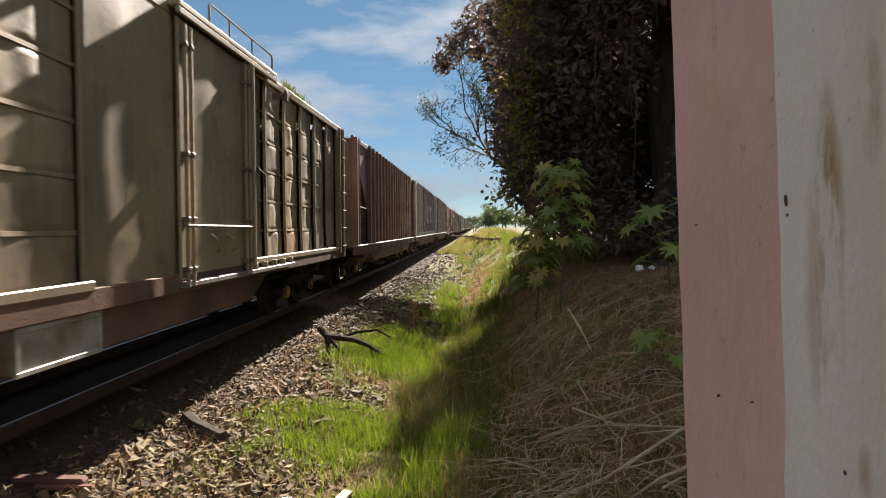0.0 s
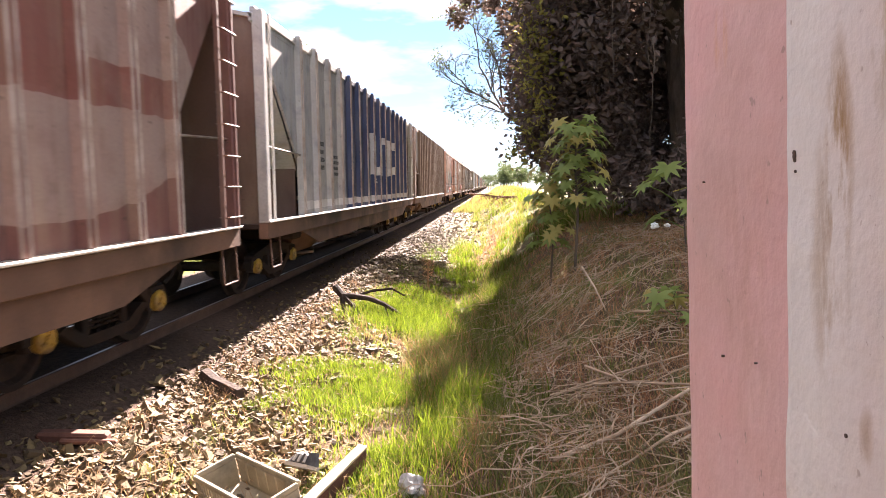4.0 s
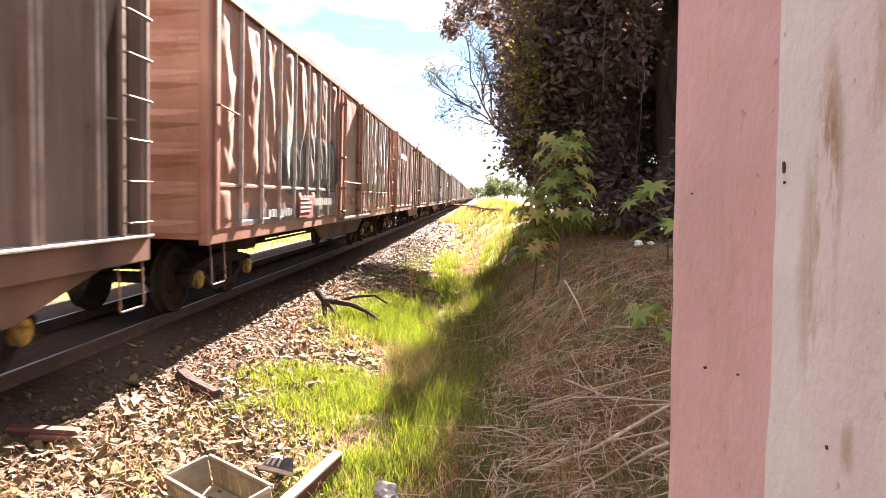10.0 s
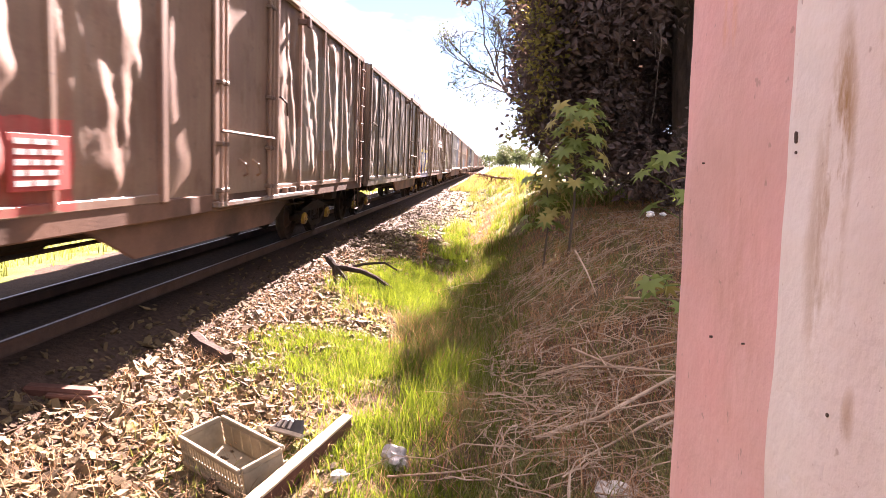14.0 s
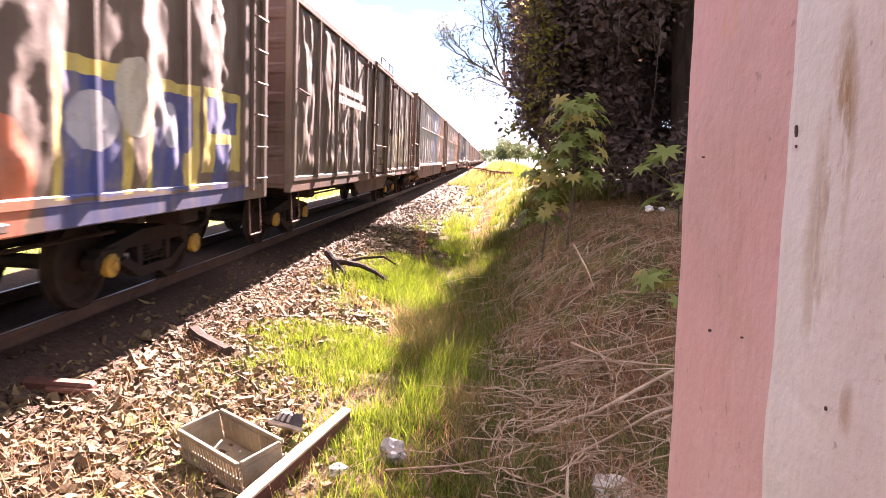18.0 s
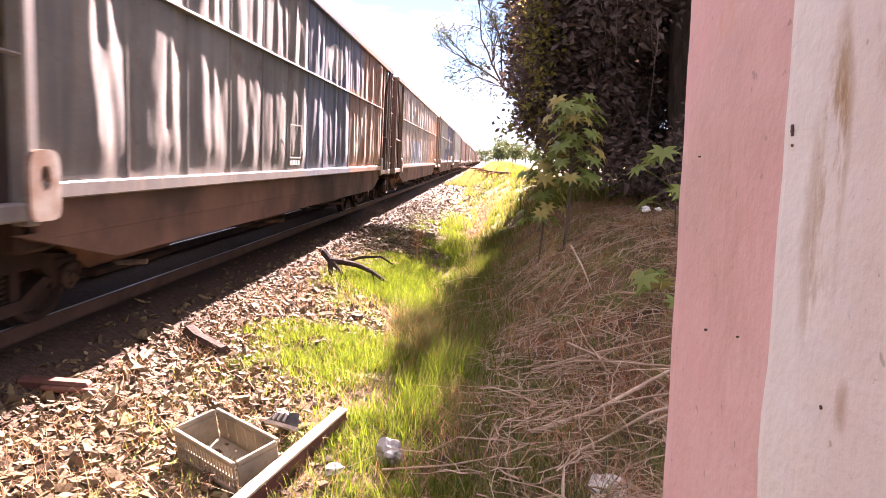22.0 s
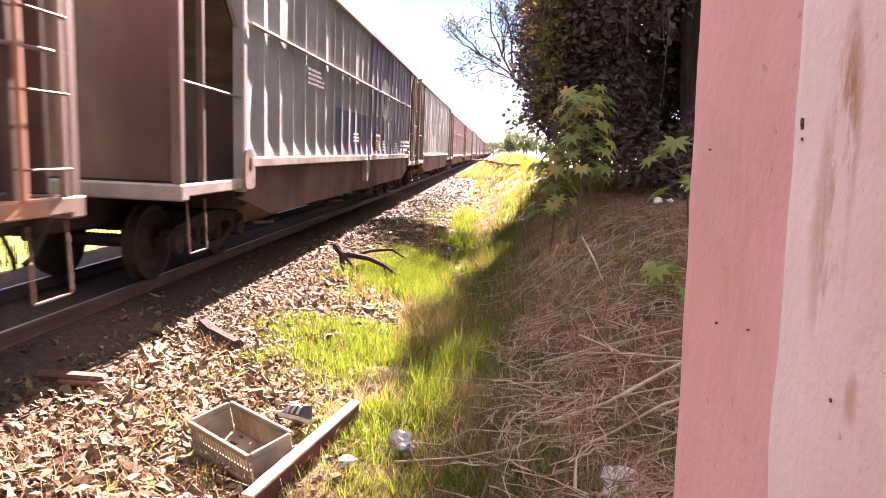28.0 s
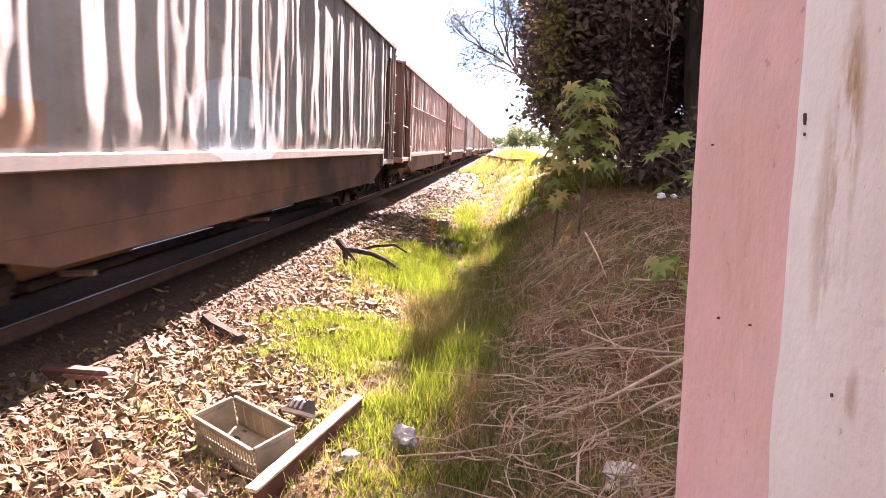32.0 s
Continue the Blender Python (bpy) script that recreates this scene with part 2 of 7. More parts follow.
# ---------------- mesh building ----------------
class Geo:
    """Collects vertices and faces for one mesh."""

    def __init__(self):
        self.v, self.f = [], []

    def box(self, x0, x1, y0, y1, z0, z1, b=0.0):
        lo, hi = (min(x0, x1), min(y0, y1), min(z0, z1)), (max(x0, x1), max(y0, y1), max(z0, z1))
        n = len(self.v)
        if b <= 0:
            for i in range(8):
                self.v.append(tuple((hi if i >> k & 1 else lo)[k] for k in range(3)))
            for q in ((0, 2, 3, 1), (4, 5, 7, 6), (0, 1, 5, 4), (2, 6, 7, 3), (0, 4, 6, 2), (1, 3, 7, 5)):
                self.f.append(tuple(n + k for k in q))
            return self
        b = min(b, 0.45 * min(hi[k] - lo[k] for k in range(3)))
        for i in range(8):
            for face in range(3):
                p = []
                for k in range(3):
                    up = i >> k & 1
                    p.append((hi if up else lo)[k] - (0 if k == face else (b if up else -b)))
                self.v.append(tuple(p))
        at = lambda i, face: n + 3 * i + face
        mid = [(lo[k] + hi[k]) / 2 for k in range(3)]
        faces = []
        for k in range(3):
            a, c = (k + 1) % 3, (k + 2) % 3
            for s in (0, 1):
                faces.append([at((s << k) | (i << a) | (j << c), k) for i, j in ((0, 0), (1, 0), (1, 1), (0, 1))])
            for s in (0, 1):
                for u in (0, 1):
                    i0, i1 = (s << a) | (u << c), (s << a) | (u << c) | (1 << k)
                    faces.append([at(i0, a), at(i1, a), at(i1, c), at(i0, c)])
        for i in range(8):
            faces.append([at(i, 0), at(i, 1), at(i, 2)])
        for q in faces:
            p = [Vector(self.v[k]) for k in q]
            nor = (p[1] - p[0]).cross(p[2] - p[0])
            cen = sum(p, Vector()) / len(p) - Vector(mid)
            self.f.append(tuple(q if nor.dot(cen) > 0 else reversed(q)))
        return self

    def tube(self, pts, r0, r1=None, n=6):
        """A round bar along a line of points, from radius r0 to r1."""
        r1 = r0 if r1 is None else r1
        pts = [Vector(p) for p in pts]
        base = len(self.v)
        side = None
        for i, p in enumerate(pts):
            d = (pts[min(i + 1, len(pts) - 1)] - pts[max(i - 1, 0)]).normalized()
            if side is None:
                side = d.cross(Vector((0, 0, 1)) if abs(d.z) < 0.9 else Vector((1, 0, 0))).normalized()
            side = (side - d * side.dot(d)).normalized()
            up = d.cross(side)
            r = r0 + (r1 - r0) * i / max(1, len(pts) - 1)
            for k in range(n):
                a = 2 * math.pi * k / n
                self.v.append(tuple(p + side * (r * math.cos(a)) + up * (r * math.sin(a))))
        for i in range(len(pts) - 1):
            for k in range(n):
                a, b = base + i * n + k, base + i * n + (k + 1) % n
                self.f.append((a, b, b + n, a + n))
        self.f.append(tuple(base + k for k in reversed(range(n))))
        self.f.append(tuple(base + (len(pts) - 1) * n + k for k in range(n)))
        return self

    def prism(self, poly, x0, x1):
        """A flat outline (y, z), counted counter-clockwise seen from +x, given depth from x0 to x1."""
        n, k = len(self.v), len(poly)
        self.v += [(x0, y, z) for y, z in poly] + [(x1, y, z) for y, z in poly]
        self.f.append(tuple(n + i for i in reversed(range(k))))
        self.f.append(tuple(n + k + i for i in range(k)))
        for i in range(k):
            j = (i + 1) % k
            self.f.append((n + i, n + j, n + k + j, n + k + i))
        return self

    def lathe(self, profile, n=24, axis="x"):
        """A turned shape: (along, radius) pairs about the axis."""
        base, k = len(self.v), len(profile)
        for a, r in profile:
            for i in range(n):
                t = 2 * math.pi * i / n
                c, s = r * math.cos(t), r * math.sin(t)
                self.v.append({"x": (a, c, s), "y": (c, a, s), "z": (c, s, a)}[axis])
        for j in range(k - 1):
            for i in range(n):
                p, q = base + j * n + i, base + j * n + (i + 1) % n
                self.f.append((p, q, q + n, p + n))
        self.f.append(tuple(base + i for i in reversed(range(n))))
        self.f.append(tuple(base + (k - 1) * n + i for i in range(n)))
        return self

    def grid(self, us, vs, place):
        """A sheet of quads; place(u, v) gives each corner."""
        n, w = len(self.v), len(vs)
        self.v += [tuple(place(u, v)) for u in us for v in vs]
        for i in range(len(us) - 1):
            for j in range(w - 1):
                a = n + i * w + j
                self.f.append((a, a + w, a + w + 1, a + 1))
        return self

    def mesh(self, name, mat, smooth=False):
        me = bpy.data.meshes.new(name)
        me.from_pydata(self.v, [], self.f)
        if mat is not None:
            me.materials.append(mat)
        if smooth:
            me.shade_smooth()
        return me


def part(name, geo, mat, parent=None, label="", at=None, smooth=False):
    """Links one mesh object under a thing or a part. geo: a Geo, or a mesh to share."""
    me = geo if isinstance(geo, bpy.types.Mesh) else geo.mesh(name, mat, smooth)
    ob = new(name, me)
    if parent is not None:
        ob.parent = parent
    if at is not None:
        ob.matrix_local = at if isinstance(at, Matrix) else Matrix.Translation(at)
    if label:
        ob["label"] = label
    return ob


def nz(x, y, z=0.0):
    return noise.noise(Vector((x, y, z)))


# ---------------- ground ----------------
def smooth01(a, b, x):
    t = min(1.0, max(0.0, (x - a) / (b - a)))
    return t * t * (3 - 2 * t)


def ground_z(x, y):
    """Height of the ground over the rail heads: ballast, a shallow ditch, a rising bank beside it."""
    if x < -6.5:
        z = -0.2 - 0.25 * smooth01(-6.5, -8.5, x)
    else:
        z = -0.13 - 0.16 * smooth01(-3.65, -3.0, x) + 0.085 * smooth01(-2.75, -1.9, x) - (0.02 + 0.10 * smooth01(3.0, 9.0, y)) * smooth01(-2.4, -0.9, x) - 0.1 * smooth01(-5.2, -6.4, x)
    far = smooth01(3.0, 9.0, y)
    if x > -1.6:
        z += (0.10 * (1 - far)) * smooth01(-1.6, -0.6, x)
        z -= 0.12 * far * smooth01(-1.5, -0.7, x)
        z += (0.22 * (1 - far) + 1.25 * far) * smooth01(-0.35, 2.1, x)
        z += 0.5 * far * smooth01(2.0, 5.0, x)
    # the verge climbs towards the far end of the cutting
    if x > -2.2:
        z += 0.75 * smooth01(16, 40, y) * smooth01(-1.7, 0.6, x) * (1 - 0.8 * smooth01(0.6, 3.0, x))
    amp = 0.05 * smooth01(-3.0, -1.5, x) + (0.06 if x < -7 else 0)
    z += amp * (nz(x * 1.3, y * 1.3) + 0.5 * nz(x * 3.7 + 9, y * 3.7)) * (1 - smooth01(40, 80, y))
    return z


def ground_material():
    m, nt, bsdf = material("earth_and_short_grass", 0.95, 0.0, 0.05)
    v = mapped(nt)
    soil = mixed(nt, noise_fac(nt, v, 1.3, 6.0), (0.075, 0.045, 0.030), (0.12, 0.075, 0.048))
    straw = mixed(nt, noise_fac(nt, v, 14.0, 4.0), (0.15, 0.115, 0.065), (0.08, 0.06, 0.03))
    green = mixed(nt, noise_fac(nt, v, 9.0, 4.0), (0.07, 0.11, 0.022), (0.13, 0.16, 0.04))
    sep = nt.nodes.new("ShaderNodeSeparateXYZ")
    nt.links.new(v, sep.inputs[0])
    col = mixed(nt, noise_fac(nt, v, 0.8, 5.0, 0.42, 0.6), soil, straw)
    col = mixed(nt, noise_fac(nt, v, 0.7, 5.0, 0.46, 0.6), col, green)
    # ballast bed along the track, darkened for dirt and the train's shade; meadow past it
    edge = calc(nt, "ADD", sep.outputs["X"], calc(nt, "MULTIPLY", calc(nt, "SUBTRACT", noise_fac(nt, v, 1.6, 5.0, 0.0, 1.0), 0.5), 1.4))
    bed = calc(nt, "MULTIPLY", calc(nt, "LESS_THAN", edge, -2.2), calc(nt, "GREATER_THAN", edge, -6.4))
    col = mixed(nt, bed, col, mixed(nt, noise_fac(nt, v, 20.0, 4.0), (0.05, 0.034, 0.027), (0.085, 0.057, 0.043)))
    mead = calc(nt, "LESS_THAN", edge, -6.4)
    col = mixed(nt, mead, col, mixed(nt, noise_fac(nt, v, 3.0, 5.0), (0.09, 0.14, 0.025), (0.17, 0.20, 0.05)))
    g = noise_fac(nt, v, 45.0, 4.0, 0.2, 0.8)
    col = mixed(nt, calc(nt, "MULTIPLY", g, 0.4), col, (0.04, 0.03, 0.02))
    nt.links.new(col, bsdf.inputs["Base Color"])
    bump(nt, bsdf, g, 0.7, 0.03)
    return m


def steps(*spans):
    out = []
    for a, b, d in spans:
        n = max(1, round((b - a) / d))
        out += [a + (b - a) * i / n for i in range(n)]
    return out + [spans[-1][1]]


def build_ground():
    xs = steps((-1500, -200, 300), (-200, -30, 25), (-30, -8, 2), (-8, -4.0, 0.4), (-4.0, 5, 0.13), (5, 12, 0.7), (12, 40, 5), (40, 200, 30), (200, 1500, 300))
    ys = steps((-300, -20, 40), (-20, 0, 2), (0, 16, 0.13), (16, 40, 0.5), (40, 120, 4), (120, 400, 30), (400, 3000, 300))
    g = Geo()
    g.grid(xs, ys, lambda x, y: (x, y, ground_z(x, y)))
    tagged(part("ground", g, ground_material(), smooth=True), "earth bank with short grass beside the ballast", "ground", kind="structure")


build_ground()


def build_track():
    track = tagged(new("railway_track"), "rails with polished heads bedded in dark brown earth", "railway track", kind="structure")
    prof = [(-0.06, -0.155), (0.06, -0.155), (0.06, -0.145), (0.012, -0.12), (0.012, -0.045), (0.033, -0.035), (0.033, -0.006), (0.028, -0.002), (-0.028, -0.002),
            (-0.033, -0.006), (-0.033, -0.035), (-0.012, -0.045), (-0.012, -0.12), (-0.06, -0.145)]
    for x in (-3.83, -4.90):
        g = Geo()
        for y0, y1 in ((-60, 60), (60, 700)):
            n, k = len(g.v), len(prof)
            g.v += [(x + a, y0, z) for a, z in prof] + [(x + a, y1, z) for a, z in prof]
            for i in range(k):
                j = (i + 1) % k
                g.f.append((n + i, n + j, n + k + j, n + k + i))
        rail = part("rail", g, M_RAIL, track)
        part("running_surface", Geo().box(x - 0.014, x + 0.014, -60, 700, -0.004, 0.0, 0.001), M_RAILTOP, rail, "polished rail head")


build_track()

# ---------------- wagons ----------------
TRACK_X, HALF = -4.365, 1.395        # the track's middle; half a wagon's width


def blades(g, rng, x, y, h, n, spread, lean=(0, 0), width=0.006, segs=3, base=None):
    """A tuft of n tapering, bending blades."""
    for _ in range(n):
        bx, by = x + rng.gauss(0, spread), y + rng.gauss(0, spread)
        z = ground_z(bx, by) - 0.02 if base is None else base
        a, out, hh = rng.uniform(0, 6.283), rng.uniform(0.1, 0.75), h * rng.uniform(0.5, 1.2)
        dx, dy = math.cos(a) * out * hh + lean[0] * hh, math.sin(a) * out * hh + lean[1] * hh
        w = width * rng.uniform(0.6, 1.3)
        px, py = -math.sin(a + 0.7) * w, math.cos(a + 0.7) * w
        k = len(g.v)
        for i in range(segs):
            t = i / segs
            cx, cy, cz = bx + dx * t * t, by + dy * t * t, z + hh * (t - 0.25 * t * t * out)
            g.v += [(cx - px * (1 - t), cy - py * (1 - t), cz), (cx + px * (1 - t), cy + py * (1 - t), cz)]
        g.v.append((bx + dx, by + dy, z + hh * (1 - 0.25 * out)))
        for i in range(segs - 1):
            g.f.append((k + 2 * i, k + 2 * i + 1, k + 2 * i + 3, k + 2 * i + 2))
        g.f.append((k + 2 * segs - 2, k + 2 * segs - 1, k + 2 * segs))


def wheel_mesh():
    g = Geo()
    for s in (1, -1):
        prof = [(0.47, 0.10), (0.47, 0.30), (0.475, 0.34), (0.455, 0.41), (0.47, 0.445), (0.495, 0.45), (0.51, 0.425), (0.60, 0.418), (0.605, 0.36), (0.55, 0.33), (0.535, 0.2), (0.60, 0.13), (0.61, 0.09)]
        g.lathe([(s * a, r) for a, r in prof], 28)
    g.lathe([(-0.84, 0.065), (-0.6, 0.075), (0.6, 0.075), (0.84, 0.065)], 12)
    return g.mesh("wheelset", M_WHEEL, False)


def cap_mesh():
    g = Geo()
    g.lathe([(0.84, 0.11), (0.90, 0.115), (0.915, 0.10), (0.915, 0.04), (0.93, 0.035), (0.93, 0.0)], 18)
    for k in range(3):
        a = 2 * math.pi * k / 3
        c, s = 0.068 * math.cos(a), 0.068 * math.sin(a)
        g.tube([(0.91, c, s), (0.93, c, s)], 0.017, n=6)
    return g


def side_frame_mesh():
    """A cast three-piece bogie frame: arched top chord, sagging lower chord, window for the springs, pedestals."""
    g = Geo()
    top = [(-1.12, 0.50), (-0.95, 0.60), (-0.55, 0.66), (-0.30, 0.70), (0.30, 0.70), (0.55, 0.66), (0.95, 0.60), (1.12, 0.50)]
    g.prism([(-1.12, 0.40), (-0.72, 0.42), (-0.58, 0.54), (0.58, 0.54), (0.72, 0.42), (1.12, 0.40)] + list(reversed(top)), 0.74, 0.86)
    g.prism([(-0.72, 0.42), (-0.36, 0.22), (0.36, 0.22), (0.72, 0.42), (0.60, 0.46), (0.32, 0.32), (-0.32, 0.32), (-0.60, 0.46)], 0.74, 0.87)
    for s in (-1, 1):
        g.box(0.75, 0.85, s * 0.30 - 0.05, s * 0.30 + 0.05, 0.30, 0.56, 0.01)
        g.box(0.73, 0.88, s * 0.90 - 0.15, s * 0.90 + 0.15, 0.50, 0.585, 0.015)
        for e in (-1, 1):
            g.box(0.76, 0.86, s * 0.90 + e * 0.15 - 0.03, s * 0.90 + e * 0.15 + 0.03, 0.34, 0.53, 0.01)
    return g.mesh("side_frame", M_DARK)


def spring_mesh():
    g = Geo()
    for y in (-0.15, 0.0, 0.15):
        pts = [(0.80 + 0.055 * math.cos(a), y + 0.055 * math.sin(a), 0.33 + 0.21 * a / (10 * math.pi)) for a in [math.pi * k / 5 for k in range(51)]]
        g.tube(pts, 0.013, n=5)
    return g.mesh("spring_nest", M_DARK)


ME_WHEEL, ME_CAP, ME_FRAME, ME_SPRING = wheel_mesh(), cap_mesh().mesh("bearing_cap", M_CAP), side_frame_mesh(), spring_mesh()
ME_CAP_DARK = cap_mesh().mesh("bearing_cap", M_WHEEL)
ME_FRAME_FAR = Geo().box(-0.86, -0.74, -1.1, 1.1, 0.38, 0.66, 0.03).mesh("far_side_frame", M_DARK)
ME_BOLSTER = Geo().box(-0.86, 0.86, -0.16, 0.16, 0.42, 0.72, 0.03).mesh("bolster", M_DARK)
WHEELSETS = []


def bogie(car, y, yellow=True):
    b = part("bogie", ME_BOLSTER, None, car, "grimy cast-steel bogie", (0, y, 0))
    for name, me in (("side_frame", ME_FRAME), ("side_frame", ME_FRAME_FAR), ("spring_nest", ME_SPRING)):
        part(name, me, None, b)
    for s in (-0.9, 0.9):
        w = part("wheelset", ME_WHEEL, None, car, "steel wheelset on a bare axle", (0, y + s, 0.42))
        part("bearing_cap", ME_CAP if yellow else ME_CAP_DARK, None, w, "yellow-painted bearing cap" if yellow else "grimy bearing cap")
        WHEELSETS.append(w)


ME_RUNG = Geo().tube([(-0.06, -0.2, 0), (0.03, -0.2, 0), (0.045, -0.18, 0), (0.045, 0.18, 0), (0.03, 0.2, 0), (-0.06, 0.2, 0)], 0.010, n=6).mesh("rung", M_RUNG)
M_STEP = two_tone("rusty_step_iron", (0.085, 0.042, 0.032), (0.13, 0.075, 0.055), 8.0, 0.8, 0.0, 60, 0.1, 0.002)
ME_STEP = Geo().tube([(0, -0.2, 0.52), (0.02, -0.2, 0.02), (0.02, -0.18, 0), (0.02, 0.18, 0), (0.02, 0.2, 0.02), (0, 0.2, 0.52)], 0.011, n=6).mesh("foot_step", M_STEP)


def ladder(car, y, z0, z1, mat, rungs=7, x=HALF + 0.02, rails=True):
    g = Geo()
    if rails:
        for s in (-0.2, 0.2):
            g.box(x - 0.02, x + 0.03, y + s - 0.022, y + s + 0.022, z0, z1, 0.006)
    else:
        g.box(x - 0.02, x + 0.01, y - 0.02, y + 0.02, z0, z1, 0.006)
    lad = part("ladder", g, mat, car)
    for i in range(rungs):
        part("rung", ME_RUNG, None, lad, at=(x + 0.02, y, z0 + (z1 - z0) * (i + 0.4) / rungs))
    return lad


def underframe(car, L, sill_z=1.12, hopper=False, front=1.9, yellow=True):
    """Centre sill, cross bearers, draft gear, couplers, brake gear and air hoses."""
    g = Geo()
    g.box(-0.2, 0.2, -0.35, L + 0.35, 0.62, 0.98, 0.02)
    for y in (1.9, L - 1.9):
        g.box(-1.25, 1.25, y - 0.2, y + 0.2, 0.76, sill_z - 0.06, 0.03)
    part("centre_sill", g, M_DARK, car)
    for s, y in ((-1, 0), (1, L)):
        c = Geo()
        c.box(-0.09, 0.09, y + s * 0.3, y + s * 0.62, 0.70, 0.90, 0.03)
        c.box(-0.16, 0.14, y + s * 0.58, y + s * 0.80, 0.66, 0.95, 0.05)
        part("coupler", c, M_DARK, car, "rusty knuckle coupler")
        h = Geo().tube([(0.35, y + s * 0.1, 0.85), (0.38, y + s * 0.45, 0.78), (0.36, y + s * 0.62, 0.5), (0.3, y + s * 0.7, 0.42)], 0.025, n=7)
        part("air_hose", h, M_DARK, car)
    if not hopper:
        b = Geo()
        b.lathe([(L / 2 - 1.7, 0.02), (L / 2 - 1.68, 0.19), (L / 2 - 0.9, 0.19), (L / 2 - 0.88, 0.02)], 16, "y")
        b.v = [(x - 0.35, y, z + 0.62) for x, y, z in b.v]
        part("brake_cylinder", b, M_DARK, car)
        t = Geo()
        t.tube([(0.8, 2.6, 0.72), (0.8, L - 2.6, 0.72)], 0.02, n=6)
        for k in range(5):
            y = 3 + k * (L - 6) / 4
            t.box(-1.3, 1.3, y - 0.05, y + 0.05, 0.86, sill_z - 0.06, 0.01)
        part("cross_bearer", t, M_DARK, car)
    bogie(car, front, yellow)
    bogie(car, L - 1.9, yellow)


def dented_sheet(y0, y1, z0, z1, x, seed, bulge=0.05, dent=0.04, nu=12, nv=26, columns=1, ripple=0.0, lean=0.0, dish=None, crease=0.0, pitch=2.1, stretch=1.0):
    """A pressed side sheet, pushed out and buckled by its load between its edges. columns: pillows side by side on it."""
    g = Geo()
    w, h = y1 - y0, z1 - z0

    def place(u, v):
        y, z = y0 + u * w, z0 + v * h
        cu = (u * columns) % 1.0 if 0 < u < 1 else 0.0
        edge = (max(0.0, math.sin(math.pi * cu)) ** 0.8) * (min(1.0, v / 0.10) ** 1.5) * (min(1.0, (1 - v) / 0.05))
        zt, z = z, z * stretch
        n1 = nz(y * 0.9 + seed, z * 0.55 + lean * y, seed * 1.7)
        n2 = nz(y * 2.3 + seed * 3, z * 1.1 + lean * 2 * y, seed)
        n3 = nz(y * 6 + seed, z * 4.5, seed * 0.3)
        fold = 1.0 - abs(nz(y * 2.0 + seed * 1.3, z * 0.7 + lean * 2.5 * y, seed * 2.1)) * 2.4
        d = bulge * (0.75 + 0.9 * n1) + dent * (1.2 * n2 + 0.3 * n3 + 0.5 * max(-0.5, fold))
        d += ripple * math.sin(z * 7.0 + 3 * n1 + y)
        if crease:
            # drapery: steep folds that fan out downwards, and small crinkles on them
            q = (y * pitch + 1.3 * n1 + lean * z * 1.2 + 0.6 * nz(y * 1.1, z * 1.3, seed)) % 1.0
            q = 1.0 - q / 0.74 if q < 0.74 else (q - 0.74) / 0.26
            d += crease * (q - 0.5) * (1.15 - 0.5 * v) * (0.7 + 0.8 * nz(y * 0.8 + 3, z * 0.9, seed)) + 0.3 * crease * nz(y * 11 + seed, z * 8 + 4 * y, seed) * (1 - v) ** 0.6
        if crease:
            d += 0.007 * (1.0 - 2.6 * abs(nz(y * 3.9 + seed, z * 2.1 + lean * y, seed + 2.0))) + 0.003 * nz(y * 9, z * 9, seed)
        return x + edge * d + (dish(y, zt) if dish else 0.0), y, zt

    us = [i / nu for i in range(nu + 1)]
    vs = [j / nv for j in range(nv + 1)]
    g.grid(us, vs, place)
    return g


def dished(y0, y1, z0, z1, depth):
    """How far a side has been pushed in between its posts and rails."""
    def off(y, z):
        u, v = min(1.0, max(0.0, (y - y0) / (y1 - y0))), min(1.0, max(0.0, (z - z0) / (z1 - z0)))
        return -depth * math.sin(math.pi * u) ** 0.8 * min(1.0, v / 0.22) ** 1.4 * min(1.0, (1 - v) / 0.12)
    return off


def strip(y0, y1, z0, z1, x, proud, off, upright=True):
    """A raised strip that follows a dished side."""
    g = Geo()
    n = max(2, round(((z1 - z0) if upright else (y1 - y0)) / 0.16))
    across = [(0.0, -0.02), (0.12, proud), (0.88, proud), (1.0, -0.02)]

    def place(u, k):
        a, d = across[k]
        y, z = (y0 + (y1 - y0) * a, z0 + (z1 - z0) * u) if upright else (y0 + (y1 - y0) * u, z0 + (z1 - z0) * a)
        return x + d + off(y, z), y, z

    g.grid([i / n for i in range(n + 1)], range(4), place)
    return g


